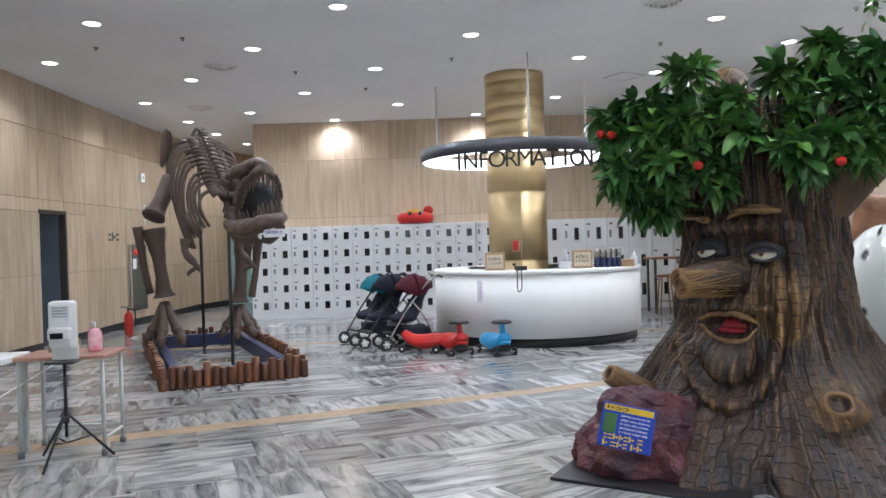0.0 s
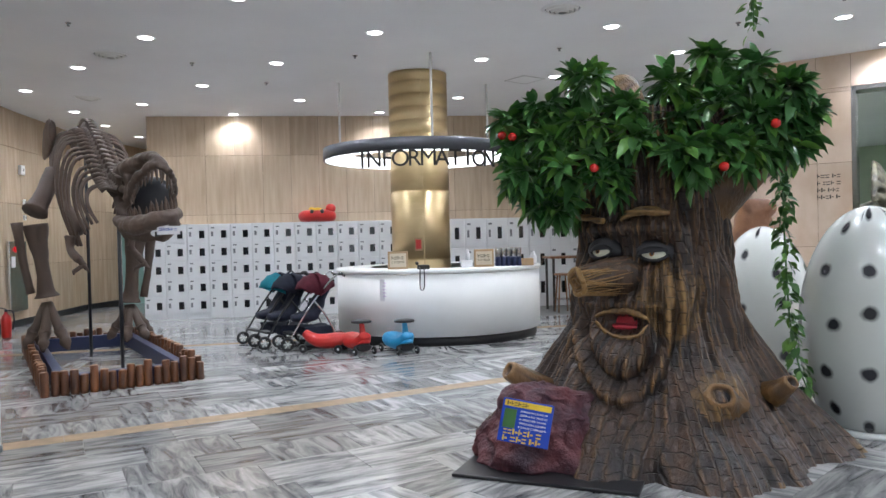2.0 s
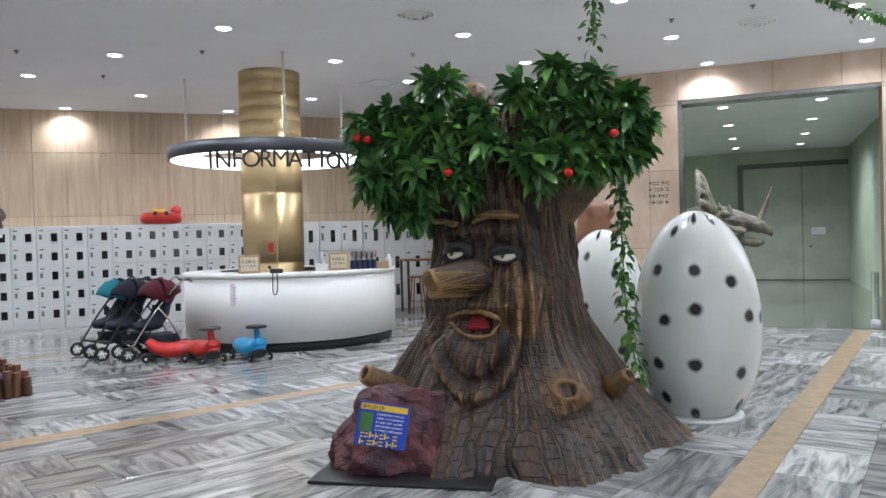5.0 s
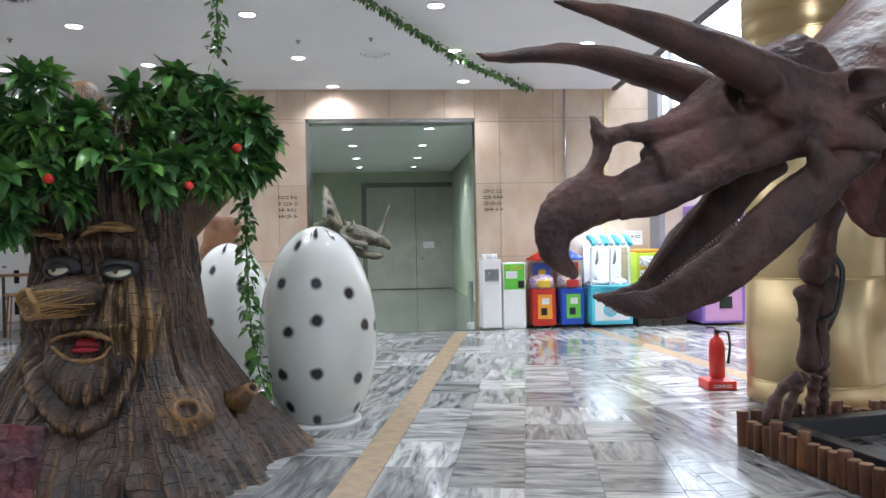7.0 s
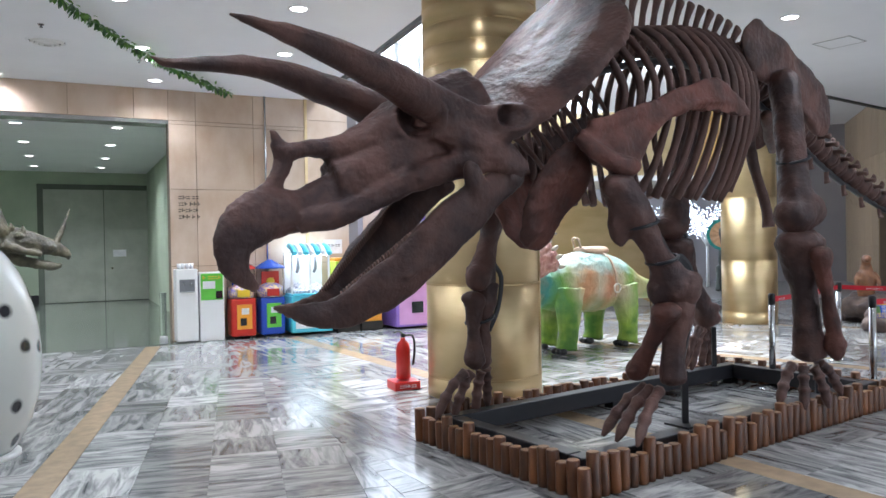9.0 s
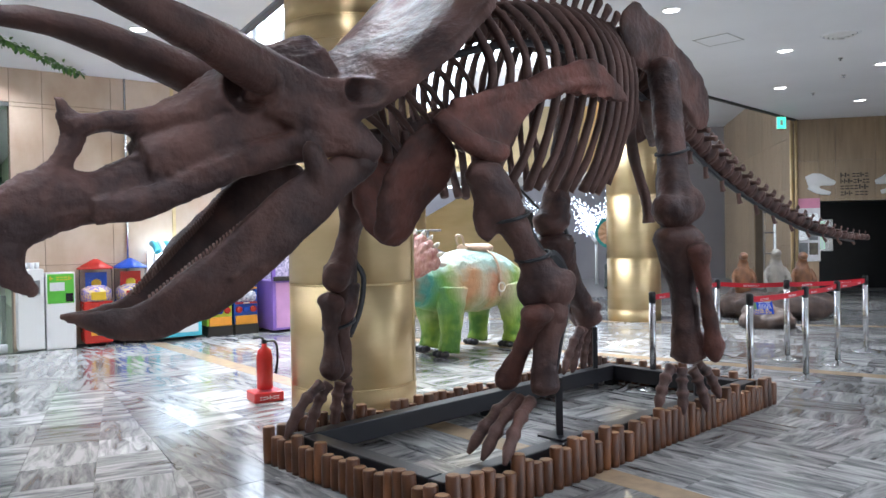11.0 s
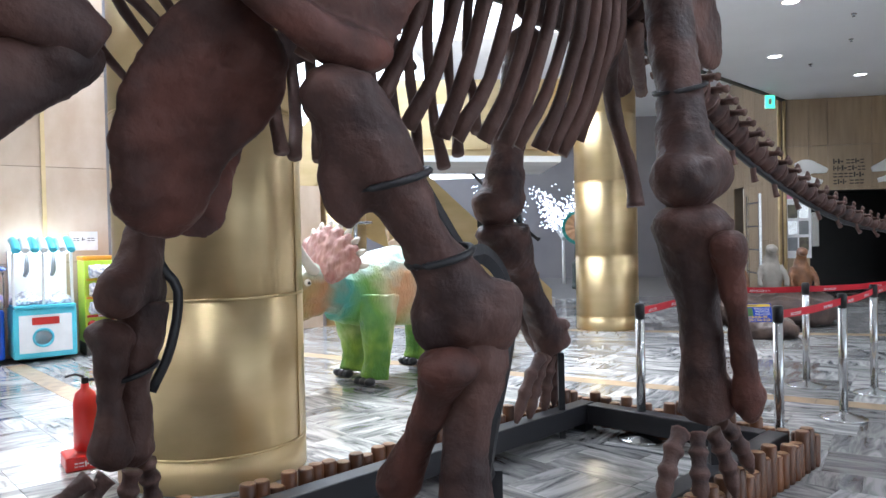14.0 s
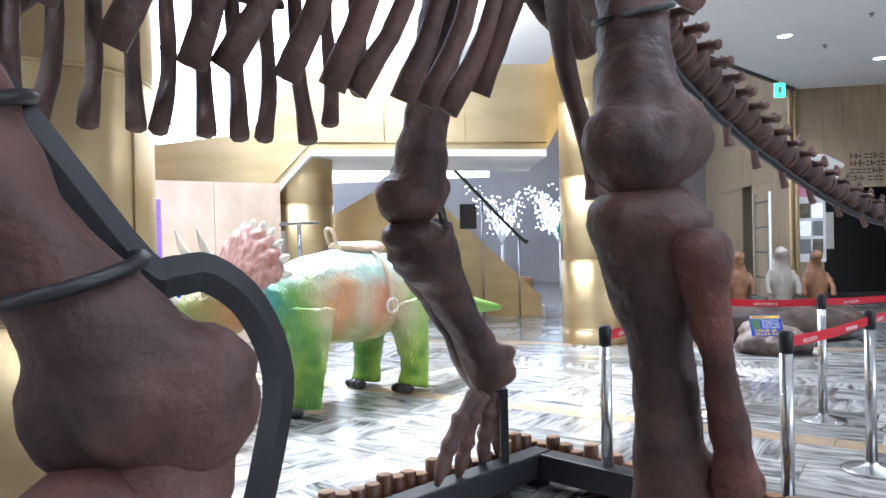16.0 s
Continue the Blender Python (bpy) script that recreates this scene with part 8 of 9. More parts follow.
part("soffit", prism([(-3.15, 1.68), (-2.2, 2.70), (-2.2, 2.80), (-3.15, 1.80)], 0.0, 2.0), M_SOFFIT, STAIR)
part("soffit", prism([(-6.2, 1.58), (-3.15, 1.68), (-3.15, 1.80), (-6.2, 1.70)], 0.0, 2.4), M_SOFFIT, STAIR)
part("side_parapet", prism([(1.3, 2.72), (1.62, 3.3), (1.62, 4.4), (1.3, 3.98)], 0, 2.4), M_GOLD, STAIR)
part("lower_flight", prism([(-2.6, 1.7), (-0.9, 2.65), (1.5, 0.35), (1.5, 0.0), (0.6, 0.0)], 2.4, 2.5), M_GOLD, STAIR, "dark brass side of the lower flight")
for i in range(8):
    part("step", bbox(1.3 - 0.28 * i, 2.5, 0.0, 1.58 - 0.28 * i, 4.0, 0.17 * (i + 1)), M_SOFFIT, STAIR)
part("handrail", tube(bmesh.new(), [(-0.3, 2.3, 2.95, 0.03), (1.1, 2.3, 1.45, 0.03), (1.25, 2.3, 1.38, 0.03)], 8, 3), M_INK, STAIR)
for x, z in ((0.45, 2.1), (1.1, 1.4)):
    part("baluster", tube(bmesh.new(), [(x, 2.3, 0, 0.018), (x, 2.3, z, 0.018)], 8, 1), M_STEEL, STAIR)
part("wall_lettering", bbox(0.05, 2.39, 1.6, 0.35, 2.4, 2.05), M_INK, STAIR)
column(14.9, 3.9, 0.55, 2.75, (1.1, 2.0))
RD = thing("red_bench", pose(13.2, 5.0, 0, 0, 0, -40), "low dark bench with a red edge", "bench")
part("seat", bbox(-1.2, -0.2, 0.3, 1.2, 0.2, 0.4, 0.01), M_REDPL, RD)
part("base", bbox(-1.1, -0.15, 0, 1.1, 0.15, 0.3), M_INK, RD)

# ---- painted horned dinosaur to ride on ----


def hide_material():
    """Green legs, cream and rust back, in soft bands by height and length with scales."""
    m = mat("painted_hide", (0.55, 0.50, 0.38), 0.42, col2=(0.42, 0.16, 0.08), scale=3.5, stretch=(1.6, 1, 0.6), bump=0.8, depth=0.02, fine=42)
    nt = m.node_tree
    b = nt.nodes["Principled BSDF"]
    tc = nt.nodes.new("ShaderNodeTexCoord")
    sx = nt.nodes.new("ShaderNodeSeparateXYZ")
    nt.links.new(tc.outputs["Object"], sx.inputs[0])
    nz = nt.nodes.new("ShaderNodeTexNoise")
    nz.inputs["Scale"].default_value = 4
    # painted bands from the neck to the tail
    along = nt.nodes.new("ShaderNodeMath")
    along.operation = "MULTIPLY_ADD"
    along.inputs[1].default_value = 0.35
    nt.links.new(nz.outputs["Fac"], along.inputs[0])
    nt.links.new(sx.outputs[0], along.inputs[2])
    span = nt.nodes.new("ShaderNodeMapRange")
    span.inputs[1].default_value, span.inputs[2].default_value = -1.5, 2.2
    nt.links.new(along.outputs[0], span.inputs[0])
    band = nt.nodes.new("ShaderNodeValToRGB")
    be = band.color_ramp.elements
    be[0].position, be[0].color = 0.0, (0.16, 0.26, 0.06, 1)
    be[1].position, be[1].color = 1.0, (0.16, 0.34, 0.05, 1)
    for at, tone in ((0.14, (0.45, 0.22, 0.10)), (0.20, (0.06, 0.30, 0.26)), (0.26, (0.16, 0.36, 0.06)), (0.31, (0.55, 0.52, 0.30)), (0.37, (0.60, 0.30, 0.14)), (0.43, (0.58, 0.50, 0.34)), (0.49, (0.58, 0.26, 0.14)), (0.55, (0.56, 0.50, 0.32)), (0.62, (0.24, 0.40, 0.08)), (0.72, (0.50, 0.46, 0.22))):
        q = be.new(at)
        q.color = (*tone, 1)
    nt.links.new(span.outputs[0], band.inputs[0])
    src = band.outputs[0]
    nt.links.new(tc.outputs["Object"], nz.inputs["Vector"])
    sm = nt.nodes.new("ShaderNodeMath")
    sm.operation = "MULTIPLY_ADD"
    sm.inputs[1].default_value = 0.5
    nt.links.new(nz.outputs["Fac"], sm.inputs[0])
    nt.links.new(sx.outputs[2], sm.inputs[2])
    r = nt.nodes.new("ShaderNodeValToRGB")
    e = r.color_ramp.elements
    e[0].position, e[0].color = 0.0, (1, 1, 1, 1)
    e[1].position, e[1].color = 1.0, (0, 0, 0, 1)
    e[0].position = 0.62
    nt.links.new(sm.outputs[0], r.inputs[0])
    gr = nt.nodes.new("ShaderNodeValToRGB")
    gr.color_ramp.elements[0].color, gr.color_ramp.elements[1].color = (0.07, 0.20, 0.02, 1), (0.30, 0.46, 0.05, 1)
    gr.color_ramp.elements[0].position, gr.color_ramp.elements[1].position = 0.35, 0.65
    nt.links.new(nz.outputs["Fac"], gr.inputs[0])
    mx = nt.nodes.new("ShaderNodeMixRGB")
    nt.links.new(r.outputs[0], mx.inputs[0])
    nt.links.new(src, mx.inputs[1])
    nt.links.new(gr.outputs[0], mx.inputs[2])
    # bluish saddle band on the back
    r2 = nt.nodes.new("ShaderNodeValToRGB")
    r2.color_ramp.elements[0].position, r2.color_ramp.elements[1].position = 1.32, 1.5
    mr = nt.nodes.new("ShaderNodeMapRange")
    mr.inputs[1].default_value, mr.inputs[2].default_value = 1.18, 1.42
    nt.links.new(sm.outputs[0], mr.inputs[0])
    r2.color_ramp.elements[0].position, r2.color_ramp.elements[1].position = 0.3, 1.0
    nt.links.new(mr.outputs[0], r2.inputs[0])
    mx2 = nt.nodes.new("ShaderNodeMixRGB")
    mx2.inputs[2].default_value = (0.45, 0.62, 0.55, 1)
    nt.links.new(r2.outputs[0], mx2.inputs[0])
    nt.links.new(mx.outputs[0], mx2.inputs[1])
    nt.links.new(mx2.outputs[0], b.inputs["Base Color"])
    return m


M_HIDE = hide_material()
M_IVORY = mat("ivory_horn", (0.72, 0.68, 0.60), 0.3, scale=5)
M_FRILL = mat("pink_frill", (0.62, 0.38, 0.33), 0.45, col2=(0.42, 0.18, 0.16), scale=9, stretch=(3, 3, 0.6), bump=0.6, depth=0.02)
RIDE = thing("ride_on_dinosaur", pose(10.42, 1.60, 0, 0, 0, -33.5), "green and cream painted horned dinosaur ride on the floor", "dinosaur ride")
bm = tube(bmesh.new(), [(-0.95, 0, 0.85, 0.22), (-0.62, 0, 0.88, 0.34), (-0.2, 0, 0.92, 0.42), (0.25, 0, 0.92, 0.42), (0.6, 0, 0.90, 0.34), (1.0, 0, 0.82, 0.2)], 18, 4, 0.9)
part("body", fuse(bm, 0.022, 0.012, 9, 1), M_HIDE, RIDE, smooth=True)
bm = tube(bmesh.new(), [(0.85, 0, 0.85, 0.24), (1.1, 0, 0.80, 0.18), (1.6, 0.02, 0.72, 0.11), (2.2, 0.05, 0.64, 0.03)], 16, 5, 0.9)
part("tail", bm, M_HIDE, RIDE, smooth=True)
for x, y, dx in ((-0.55, -0.27, -0.04), (-0.52, 0.27, 0.05), (0.52, -0.27, 0.05), (0.5, 0.27, -0.02)):
    bm = tube(bmesh.new(), [(x, y * 0.8, 0.85, 0.24), (x + dx, y, 0.5, 0.165), (x + dx * 1.5, y, 0.22, 0.135), (x + dx * 1.5 - 0.03, y, 0.05, 0.15)], 12, 4)
    leg = part("leg", fuse(bm, 0.022, 0.012, 9, 1), M_HIDE, RIDE, smooth=True)
    for k in (-1, 0, 1):
        part("claw", ball(bmesh.new(), (x + dx * 1.5 - 0.16, y + k * 0.08, 0.045), (0.065, 0.045, 0.045), 2), M_FRAMEBLK, leg, smooth=True)
bm = tube(bmesh.new(), [(-0.85, 0, 0.92, 0.25), (-1.15, 0, 1.00, 0.215), (-1.40, 0, 0.93, 0.165), (-1.60, 0, 0.83, 0.10), (-1.68, 0, 0.72, 0.04)], 14, 4)
tube(bm, [(-1.1, 0, 0.82, 0.12), (-1.35, 0, 0.74, 0.09), (-1.55, 0, 0.70, 0.05)], 10, 3)
head = part("head", fuse(bm, 0.020, 0.012, 9, 1), M_HIDE, RIDE, smooth=True)
bm = bmesh.new()
for k in range(-4, 5):
    a = radians(k * 20)
    tube(bm, [(-1.12, 0.1 * math.sin(a), 1.05, 0.09), (-1.0, 0.40 * math.sin(a), 1.12 + 0.32 * math.cos(a), 0.072), (-0.92, 0.47 * math.sin(a), 1.14 + 0.40 * math.cos(a), 0.045)], 8, 3)
frill = part("frill", fuse(bm, 0.020, 0.02, 12, 1), M_FRILL, RIDE, "ribbed pink neck frill", smooth=True)
for k in range(-5, 6):
    a = radians(k * 17)
    c = Vector((-0.93, 0.48 * math.sin(a), 1.14 + 0.41 * math.cos(a)))
    o = Vector((0.02, 0.07 * math.sin(a), 0.07 * math.cos(a)))
    part("frill_spike", tube(bmesh.new(), [(*(c - o * 0.3), 0.034), (*(c + o * 0.5), 0.028), (*(c + o), 0.006)], 7, 2), M_IVORY, frill, smooth=True)
for s in (-1, 1):
    part("brow_horn", tube(bmesh.new(), [(-1.22, s * 0.12, 1.12, 0.058), (-1.36, s * 0.16, 1.26, 0.046), (-1.46, s * 0.18, 1.42, 0.026), (-1.50, s * 0.18, 1.54, 0.005)], 10, 4), M_IVORY, head, "white horn", smooth=True)
    eye = part("eye", ball(bmesh.new(), (-1.33, s * 0.165, 1.03), 0.035, 2), M_IVORY, head, smooth=True)
    part("pupil", ball(bmesh.new(), (-1.335, s * 0.193, 1.03), 0.017, 2), M_INK, head, smooth=True)
part("nose_horn", tube(bmesh.new(), [(-1.55, 0, 0.92, 0.05), (-1.62, 0, 1.02, 0.03), (-1.66, 0, 1.10, 0.006)], 8, 3), M_IVORY, head, "white horn", smooth=True)
SADDLE = thing("saddle", pose(10.42, 1.60, 0, 0, 0, -33.5), "pale leather saddle with a loop handle on the dinosaur ride", "saddle")
M_LEATHER = mat("pale_leather", (0.62, 0.46, 0.34), 0.5, col2=(0.5, 0.33, 0.22), scale=6)
bm = bmesh.new()
tube(bm, [(-0.10, 0, 1.37, 0.05), (0.12, 0, 1.34, 0.08), (0.38, 0, 1.36, 0.06)], 10, 3, 2.4)
part("seat", fuse(bm, 0.018, 0.006, 8, 2), M_LEATHER, SADDLE, smooth=True)
part("loop_handle", tube(bmesh.new(), [(-0.12, -0.06, 1.40, 0.018), (-0.16, -0.05, 1.52, 0.018), (-0.16, 0.05, 1.52, 0.018), (-0.12, 0.06, 1.40, 0.018)], 8, 4), M_LEATHER, SADDLE, smooth=True)
part("girth_strap", tube(bmesh.new(), [(0.2, -0.40, 0.72, 0.02), (0.2, -0.41, 1.0, 0.02), (0.2, -0.28, 1.26, 0.02), (0.2, 0, 1.35, 0.02), (0.2, 0.28, 1.26, 0.02), (0.2, 0.41, 1.0, 0.02)], 6, 4, 0.5), M_LEATHER, SADDLE)
part("stirrup", tube(bmesh.new(), [(0.2 + 0.06 * math.cos(k * math.tau / 14), -0.43, 0.84 + 0.06 * math.sin(k * math.tau / 14), 0.012) for k in range(15)], 6, 1), M_IVORY, SADDLE)
CP = thing("coin_post", pose(11.2, 2.35, 0), "thin steel post with a flat top plate", "post")
part("pole", tube(bmesh.new(), [(0, 0, 0, 0.025), (0, 0, 1.60, 0.025)], 8, 1), M_STEEL, CP)
part("plate", bbox(-0.05, -0.2, 1.60, 0.05, 0.2, 1.63, 0.006), M_STEEL, CP)

# ---- rope posts ----
POSTS = [(8.0, -0.68), (10.05, -1.53), (9.95, -2.28), (10.72, -3.34), (7.8, -1.52), (8.74, -2.2), (9.66, -2.74)]
for x, y in POSTS:
    p = thing("belt_post", pose(x, y, 0), "polished steel queue post with a black head", "queue post", "queue posts")
    part("base", lathe(bmesh.new(), [(0.16, 0), (0.165, 0.012), (0.15, 0.022), (0.04, 0.045), (0.032, 0.06)], 28), M_STEEL, p, smooth=True)
    part("tube", lathe(bmesh.new(), [(0.031, 0.05), (0.031, 0.84)], 18), M_STEEL, p)
    part("head", lathe(bmesh.new(), [(0.033, 0.84), (0.034, 0.93), (0.025, 0.945)], 18), M_BLACK, p)
M_BELT = mat("red_belt", (0.6, 0.012, 0.03), 0.5, scale=6)


def belt(a, b, seed):
    a, b = Vector((*a, 0)), Vector((*b, 0))
    m = Matrix.Translation((a.x, a.y, 0)) @ Matrix.Rotation(math.atan2(b.y - a.y, b.x - a.x), 4, "Z")
    ln = (b - a).length
    t = thing("queue_belt", m, "taut red queue belt with white printed marks", "queue belt", "queue belts")
    bm = bmesh.new()
    va, vb = [], []
    for k in range(13):
        x = 0.035 + (ln - 0.07) * k / 12
        sag = -0.012 * math.sin(k / 12 * math.pi)
        va.append([bm.verts.new((x, -0.001, 0.86 + sag)), bm.verts.new((x, -0.001, 0.912 + sag))])
        vb.append([bm.verts.new((x, 0.001, 0.86 + sag)), bm.verts.new((x, 0.001, 0.912 + sag))])
    for k in range(12):
        bm.faces.new((va[k][0], va[k + 1][0], va[k + 1][1], va[k][1]))
        bm.faces.new((vb[k + 1][0], vb[k][0], vb[k][1], vb[k + 1][1]))
        bm.faces.new((va[k][1], va[k + 1][1], vb[k + 1][1], vb[k][1]))
    part("webbing", bm, M_BELT, t)
    n = max(1, int(ln / 0.5))
    for k in range(n):
        c = ln * (k + 0.5) / n
        for sgn, y in ((0, -0.003), (180, 0.003)):
            bars([(0.88 - 0.010 * math.sin((k + 0.5) / n * math.pi), 0.02)], 0.18, pose(c, y, 0, 0, 0, sgn), M_PAPER, t, "printed_mark", seed + k)


for k, (i, j) in enumerate(((0, 1), (1, 2), (2, 3), (4, 5), (5, 6), (6, 3))):
    belt(POSTS[i], POSTS[j], 80 + k)

# ---- exhibits at the far side ----
bm = bmesh.new()
ball(bm, (0, 0, 0.10), (0.32, 0.42, 0.20), 3)
ball(bm, (0.1, 0.1, 0.22), (0.22, 0.26, 0.18), 3)
bm = fuse(bm, 0.025, 0.08, 4, 0)
for v in bm.verts:
    v.co.z = max(0, v.co.z)
M_ROCK2 = mat("brown_rock", (0.13, 0.085, 0.065), 0.6, col2=(0.07, 0.05, 0.045), scale=5, bump=0.6, depth=0.02)
tagged(part("rock_stand", bm, M_ROCK2, smooth=True), "brown moulded rock holding a blue sign", "rock").matrix_world = pose(13.3, -2.70, 0)
blue_sign(pose(12.93, -2.55, 0.24, -25, 0, -80), 0.36, 0.25, "blue printed sign leaning on the brown rock")
bm = bmesh.new()
ball(bm, (0, 0, 0.25), (0.5, 1.0, 0.28), 3)
ball(bm, (0.3, 0.5, 0.2), (0.5, 0.5, 0.3), 3)
bm = fuse(bm, 0.04, 0.10, 3, 0)
for v in bm.verts:
    v.co.z = max(0, v.co.z)
tagged(part("rock_island", bm, M_ROCK2, smooth=True), "low brown moulded rock island under the dinosaur statues", "rock").matrix_world = pose(14.6, -3.1, 0)
M_BELLY = mat("grey_belly", (0.34, 0.31, 0.27), 0.6, scale=5)
for x, y, h, colr, lbl in ((14.5, -3.05, 1.0, M_BELLY, "grey-bellied dinosaur statue with raised arms on a rock"), (14.7, -2.55, 0.95, M_TAN, "tan dinosaur statue standing on a rock"), (14.6, -3.5, 0.95, M_TAN, "tan dinosaur statue standing on a rock")):
    bm = bmesh.new()
    tube(bm, [(0, 0, 0.3, 0.14), (0, 0, 0.7, 0.24), (0, 0, 1.05, 0.26), (0, 0, 1.35, 0.16), (-0.05, 0, 1.5, 0.1)], 12, 4)
    for s in (-1, 1):
        tube(bm, [(0, s * 0.15, 0.5, 0.13), (0.02, s * 0.2, 0.1, 0.09)], 10, 2)
        tube(bm, [(-0.05, s * 0.2, 1.2, 0.08), (-0.2, s * 0.3, 0.95, 0.06), (-0.3, s * 0.28, 0.75, 0.05)], 8, 3)
    tube(bm, [(0, 0, 1.4, 0.1), (-0.15, 0, 1.6, 0.13), (-0.4, 0, 1.58, 0.07)], 10, 3)
    tagged(part("dinosaur_statue", fuse(bm, 0.03, 0.02, 6, 1), colr, smooth=True), lbl, "statue").matrix_world = pose(x, y, 0.12) @ Matrix.Scale(0.64 * h, 4)

# frilled dinosaur
bm = bmesh.new()
tube(bm, [(0.3, 0, 0.9, 0.25), (0.0, 0, 1.2, 0.2), (-0.15, 0, 1.6, 0.13), (-0.25, 0, 1.95, 0.15), (-0.55, 0, 1.95, 0.09)], 12, 4)
for s in (-1, 1):
    tube(bm, [(0.2, s * 0.15, 0.8, 0.16), (0.1, s * 0.2, 0.4, 0.09), (0.0, s * 0.2, 0.02, 0.1)], 10, 3)
tube(bm, [(0.3, 0, 0.9, 0.2), (0.9, 0, 0.8, 0.1), (1.4, 0, 0.9, 0.03)], 10, 3)
M_DARKDINO = mat("dark_hide", (0.05, 0.06, 0.05), 0.5, scale=5, bump=0.4)
body = fuse(bm, 0.035, 0.02, 6, 1)
K0 = len(body.verts)
for k in range(24):
    a0, a1 = k * math.tau / 24, (k + 1) * math.tau / 24
    for r0, r1, mi in ((0.12, 0.42, 1), (0.42, 0.52, 2)):
        for off in (0.0, 0.02):
            q = [body.verts.new((-0.22 + off - 0.12 * rr + 0.02 * (kk % 2), rr * math.cos(aa), 1.86 + rr * math.sin(aa))) for rr, aa, kk in ((r0, a0, k), (r1, a0, k), (r1, a1, k + 1), (r0, a1, k + 1))]
            body.faces.new(q if off == 0 else q[::-1]).material_index = mi
tagged(part("frilled_dinosaur_statue", body, [M_DARKDINO, mat("orange_frill", (0.62, 0.36, 0.18), 0.5, scale=8), mat("teal_edge", (0.03, 0.28, 0.24), 0.5, scale=8)], None, smooth=True), "dark dinosaur statue with an orange and teal neck frill", "statue").matrix_world = pose(22.2, -0.25, 0, 0, 0, -8) @ Matrix.Scale(0.86, 4)
PB = thing("planter_box", pose(21.4, 1.3, 0), "wooden box seat near the lit trees", "box")
part("box_body", bbox(-0.3, -0.5, 0, 0.3, 0.5, 0.45, 0.01), M_WOOD, PB)
part("box_lid", bbox(-0.31, -0.51, 0.45, 0.31, 0.51, 0.49, 0.006), M_WOOD, PB)

# light trees
M_SPARK = glow("white_spark", (0.75, 0.85, 1.0), 7)


def light_tree(x, y, h, seed, n):
    rnd = random.Random(seed)
    t = thing("light_tree", pose(x, y, 0), "white artificial tree covered in tiny white lights", "light tree", "light trees")
    part("trunk", tube(bmesh.new(), [(0, 0, 0, 0.05), (0.02, 0, h * 0.5, 0.04)], 8, 2), M_WHITE, t)
    tips = []
    bmb = bmesh.new()
    for k in range(16):
        a = rnd.uniform(0, math.tau)
        r = rnd.uniform(0.25, 0.95)
        z1 = h * rnd.uniform(0.62, 1.0)
        mid = (0.5 * r * math.cos(a), 0.5 * r * math.sin(a), h * 0.45 + (z1 - h * 0.45) * 0.6)
        end = (r * math.cos(a), r * math.sin(a), z1)
        tube(bmb, [(0, 0, h * 0.42, 0.02), (*mid, 0.014), (*end, 0.006)], 5, 3)
        for q in range(4):
            tips.append((Vector(mid).lerp(Vector(end), q / 3)))
    part("branch", bmb, M_WHITE, t)
    vs, fs = [], []
    for k in range(n):
        c = rnd.choice(tips) + Vector((rnd.gauss(0, 0.13), rnd.gauss(0, 0.13), rnd.gauss(0, 0.12)))
        i = len(vs)
        s = 0.018
        vs += [c + Vector(d) * s for d in ((1, 0, 0), (-1, 0, 0), (0, 1, 0), (0, -1, 0), (0, 0, 1), (0, 0, -1))]
        fs += [(i, i + 2, i + 4), (i + 2, i + 1, i + 4), (i + 1, i + 3, i + 4), (i + 3, i, i + 4), (i + 2, i, i + 5), (i + 1, i + 2, i + 5), (i + 3, i + 1, i + 5), (i, i + 3, i + 5)]
    me = bpy.data.meshes.new("tiny_light")
    me.from_pydata([tuple(v) for v in vs], [], fs)
    me.materials.append(M_SPARK)
    o = new("tiny_light_mass", me)
    o.parent = t
    o["kind"] = "stuff"


light_tree(24.3, 0.25, 2.95, 1, 420)
light_tree(25.6, 2.0, 2.9, 2, 260)

# glass shop front beside the far wall
GS = thing("shop_front", pose(20.2, -3.9, 0, 0, 0, 182), "glass display case with metal frame by the far wall", "display case")
part("frame", bbox(-0.03, 0, 0, 0.03, 0.05, 2.2), M_STEEL, GS)
part("frame", bbox(0.97, 0, 0, 1.03, 0.05, 2.2), M_STEEL, GS)
for z in (0.5, 1.0, 1.5, 2.0):
    part("shelf", bbox(0.03, 0, z, 0.97, 0.05, z + 0.03), M_STEEL, GS)

# ---- floor tiles: sectors fan out from one centre, with tan spokes ----
FC = Vector((15.2, 12.6))
SPOKES = [201.0 + 15.8 * k for k in range(-4, 6)]
FLOOR = bpy.data.objects["floor"]


def clip(poly, p, n):
    """Keep the part of a polygon on the side of the line through p to which n points."""
    out = []
    for i in range(len(poly)):
        a, b = poly[i], poly[(i + 1) % len(poly)]
        da, db = (a - p).dot(n), (b - p).dot(n)
        if da >= 0:
            out.append(a)
        if (da >= 0) != (db >= 0):
            out.append(a + (b - a) * (da / (da - db)))
    return out


def area(poly):
    return 0.5 * sum(poly[i].x * poly[(i + 1) % len(poly)].y - poly[(i + 1) % len(poly)].x * poly[i].y for i in range(len(poly)))


def on_floor(c):
    x, y = c
    if x < -6.3 or y < -7.5 or x > 27 or y > 20:
        return False
    if y > 15.5 and x > -3.6:
        return False
    q = GM.inverted() @ Vector((x, y, 0))
    if q.y > -0.42 and x < 14.0 and q.x < DW_L + 3:
        return y > 9 and q.x < -0.5 and False
    if x > 14.2 and y > 9.4:
        return False
    return True


rnd = random.Random(21)
tiles = []
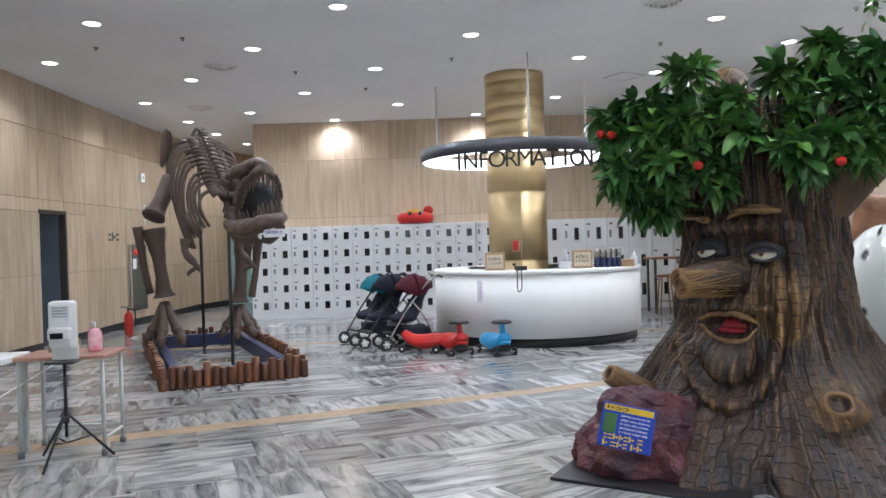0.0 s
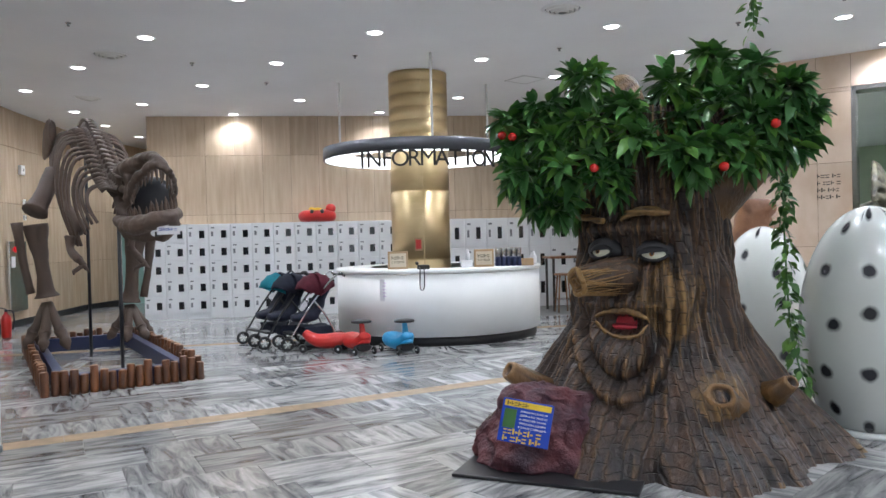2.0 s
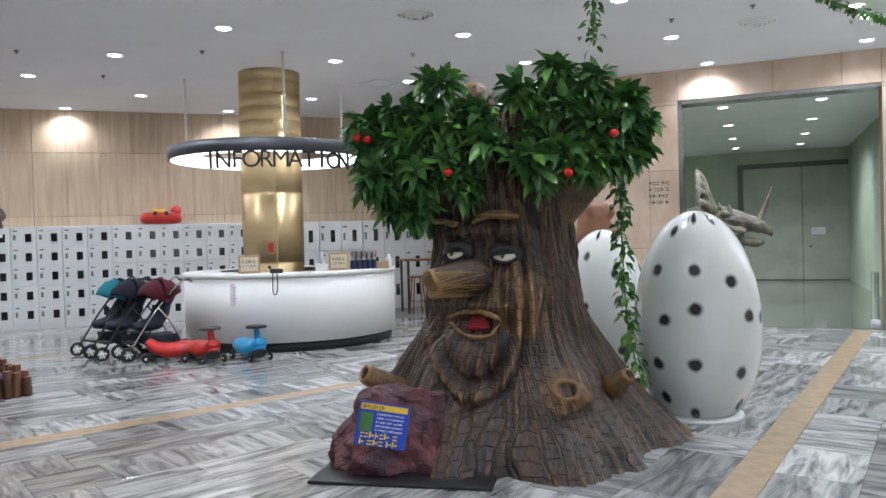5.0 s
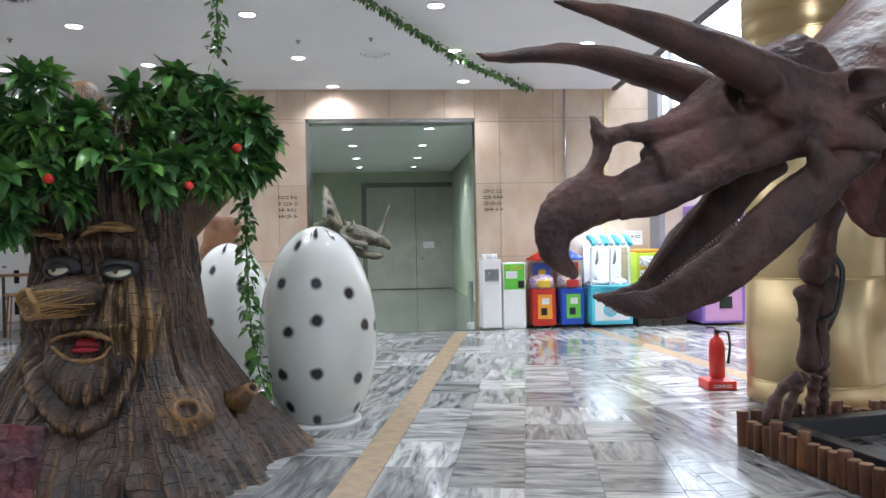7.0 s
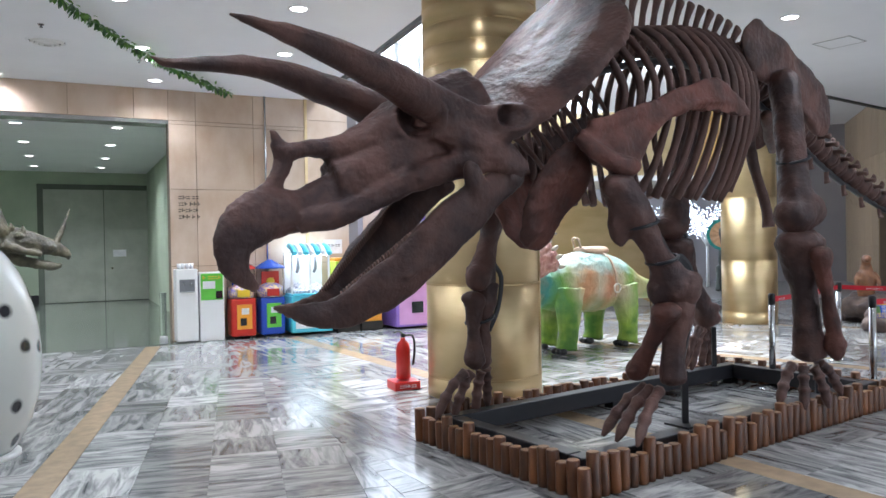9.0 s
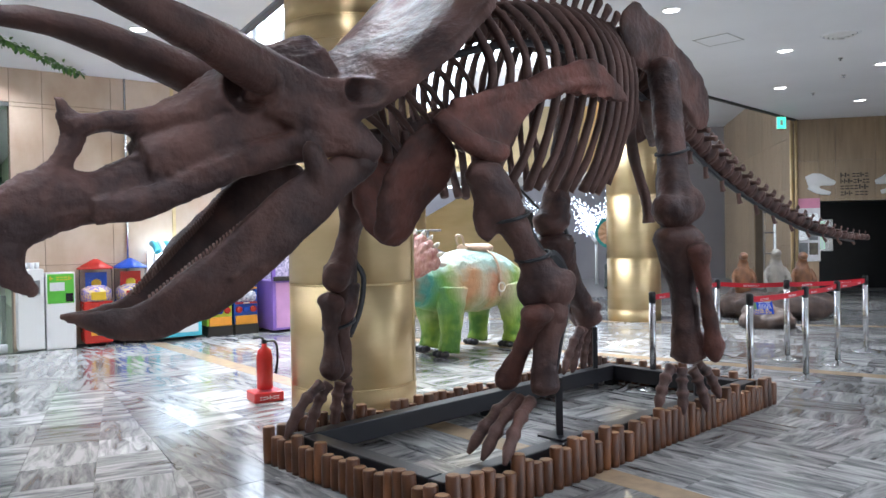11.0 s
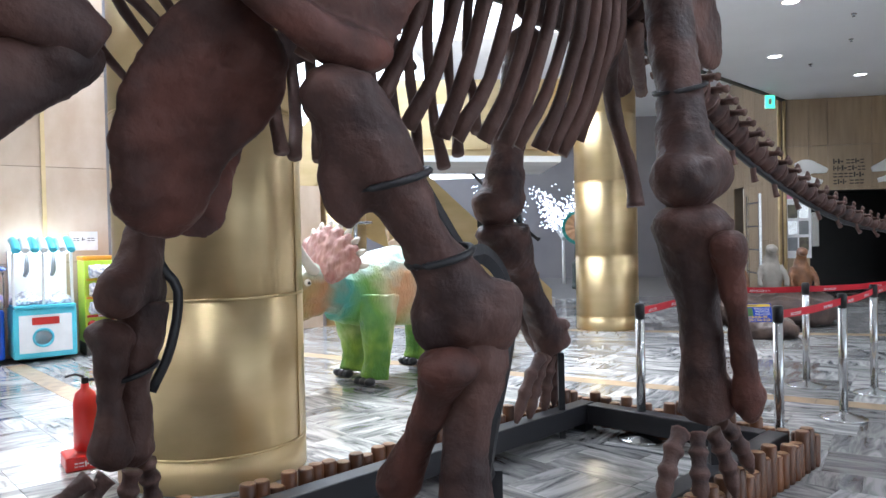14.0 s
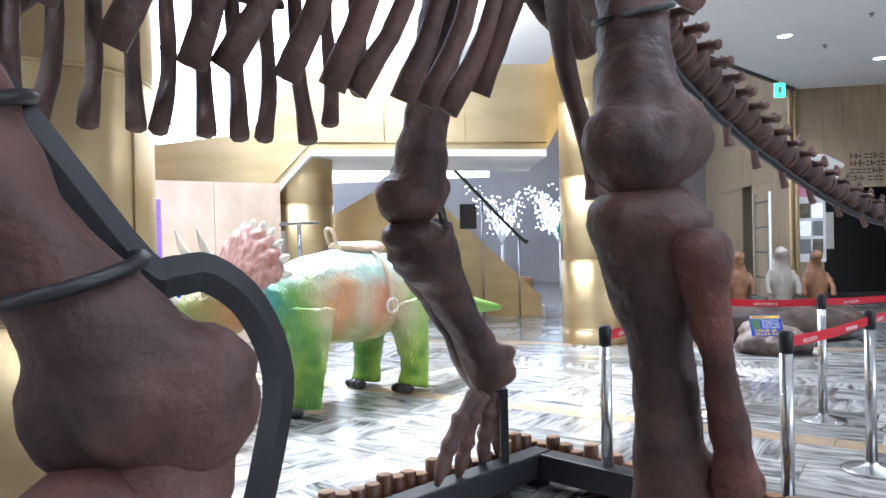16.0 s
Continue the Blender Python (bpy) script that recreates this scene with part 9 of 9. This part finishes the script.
for k, ang in enumerate(SPOKES):
    for sgn in (-1, 1):
        d = Vector((math.cos(radians(ang)), math.sin(radians(ang))))
        nrm = Vector((-d.y, d.x)) * sgn
        half = radians(7.9)
        bis = Vector((d.x * math.cos(half * sgn) - d.y * math.sin(half * sgn), d.x * math.sin(half * sgn) + d.y * math.cos(half * sgn)))
        bn = Vector((bis.y, -bis.x)) * sgn
        w = 0.46
        lane = 0
        while lane * w < 4.6:
            o0 = 0.11 + lane * w
            s = 0.5 + rnd.uniform(0, 0.6)
            while s < 28:
                ln = rnd.choice((0.46, 0.62, 0.62, 0.92))
                q = [FC + d * s + nrm * o0, FC + d * (s + ln) + nrm * o0, FC + d * (s + ln) + nrm * (o0 + w), FC + d * s + nrm * (o0 + w)]
                s += ln
                c = (q[0] + q[2]) / 2
                if not on_floor(c):
                    continue
                q = clip(q, FC, bn)
                if len(q) < 3:
                    continue
                if area(q) < 0:
                    q = q[::-1]
                if area(q) < 0.006:
                    continue
                tiles.append((c, q, d if rnd.random() < 0.55 else nrm))
            lane += 1


def tile_data(batch, name):
    """Bevelled slabs with a hairline gap; the stone's grain runs along each slab's own direction."""
    vs, fs, uv = [], [], []
    for c, q, g in batch:
        m = sum(q, Vector((0, 0))) / len(q)
        i = len(vs)
        n = len(q)
        side = Vector((-g.y, g.x))
        ring = []
        for inset, z in ((0.0015, -0.012), (0.0015, -0.0012), (0.0035, 0.0)):
            for p in q:
                e = m - p
                pp = p + e * min(0.4, inset * 1.6 / max(e.length, 0.02))
                vs.append((pp.x, pp.y, z))
                ring.append(((pp - m).dot(g), (pp - m).dot(side)))
        top = tuple(range(i + 2 * n, i + 3 * n))
        fs.append(top)
        uv += [ring[t - i] for t in top]
        for lv in (0, 1):
            for j in range(n):
                f = (i + lv * n + j, i + lv * n + (j + 1) % n, i + (lv + 1) * n + (j + 1) % n, i + (lv + 1) * n + j)
                fs.append(f)
                uv += [ring[t - i] for t in f]
    me = bpy.data.meshes.new(name)
    me.from_pydata(vs, [], fs)
    layer = me.uv_layers.new(name="UVMap")
    layer.data.foreach_set("uv", [v for p in uv for v in p])
    me.materials.append(M_FLOOR)
    return me


tiles.sort(key=lambda t: min((t[0] - Vector(p)).length for p in ((2.5, 3.2), (0.0, 5.0), (5.0, 2.2), (8.0, -1.8))))
for t in tiles[:280]:
    o = new("tile", tile_data([t], "tile"))
    o.parent = FLOOR
rest = new("tile_field", tile_data(tiles[280:], "tile_field"))
rest.parent = FLOOR
rest["kind"] = "stuff"
for ang in SPOKES:
    d = Vector((math.cos(radians(ang)), math.sin(radians(ang))))
    nrm = Vector((-d.y, d.x))
    s = 0.6
    while s < 27:
        c = FC + d * (s + 0.45)
        if on_floor(c):
            q = [FC + d * (s + a) + nrm * b for a, b in ((0.0015, -0.108), (0.8985, -0.108), (0.8985, 0.108), (0.0015, 0.108))]
            bm = bmesh.new()
            top = [bm.verts.new((p.x, p.y, 0.0)) for p in q]
            bot = [bm.verts.new((p.x, p.y, -0.012)) for p in q]
            bm.faces.new(top)
            for i in range(4):
                bm.faces.new((top[(i + 1) % 4], top[i], bot[i], bot[(i + 1) % 4]))
            part("stripe_slab", bm, M_STRIPE, FLOOR)
        s += 0.9
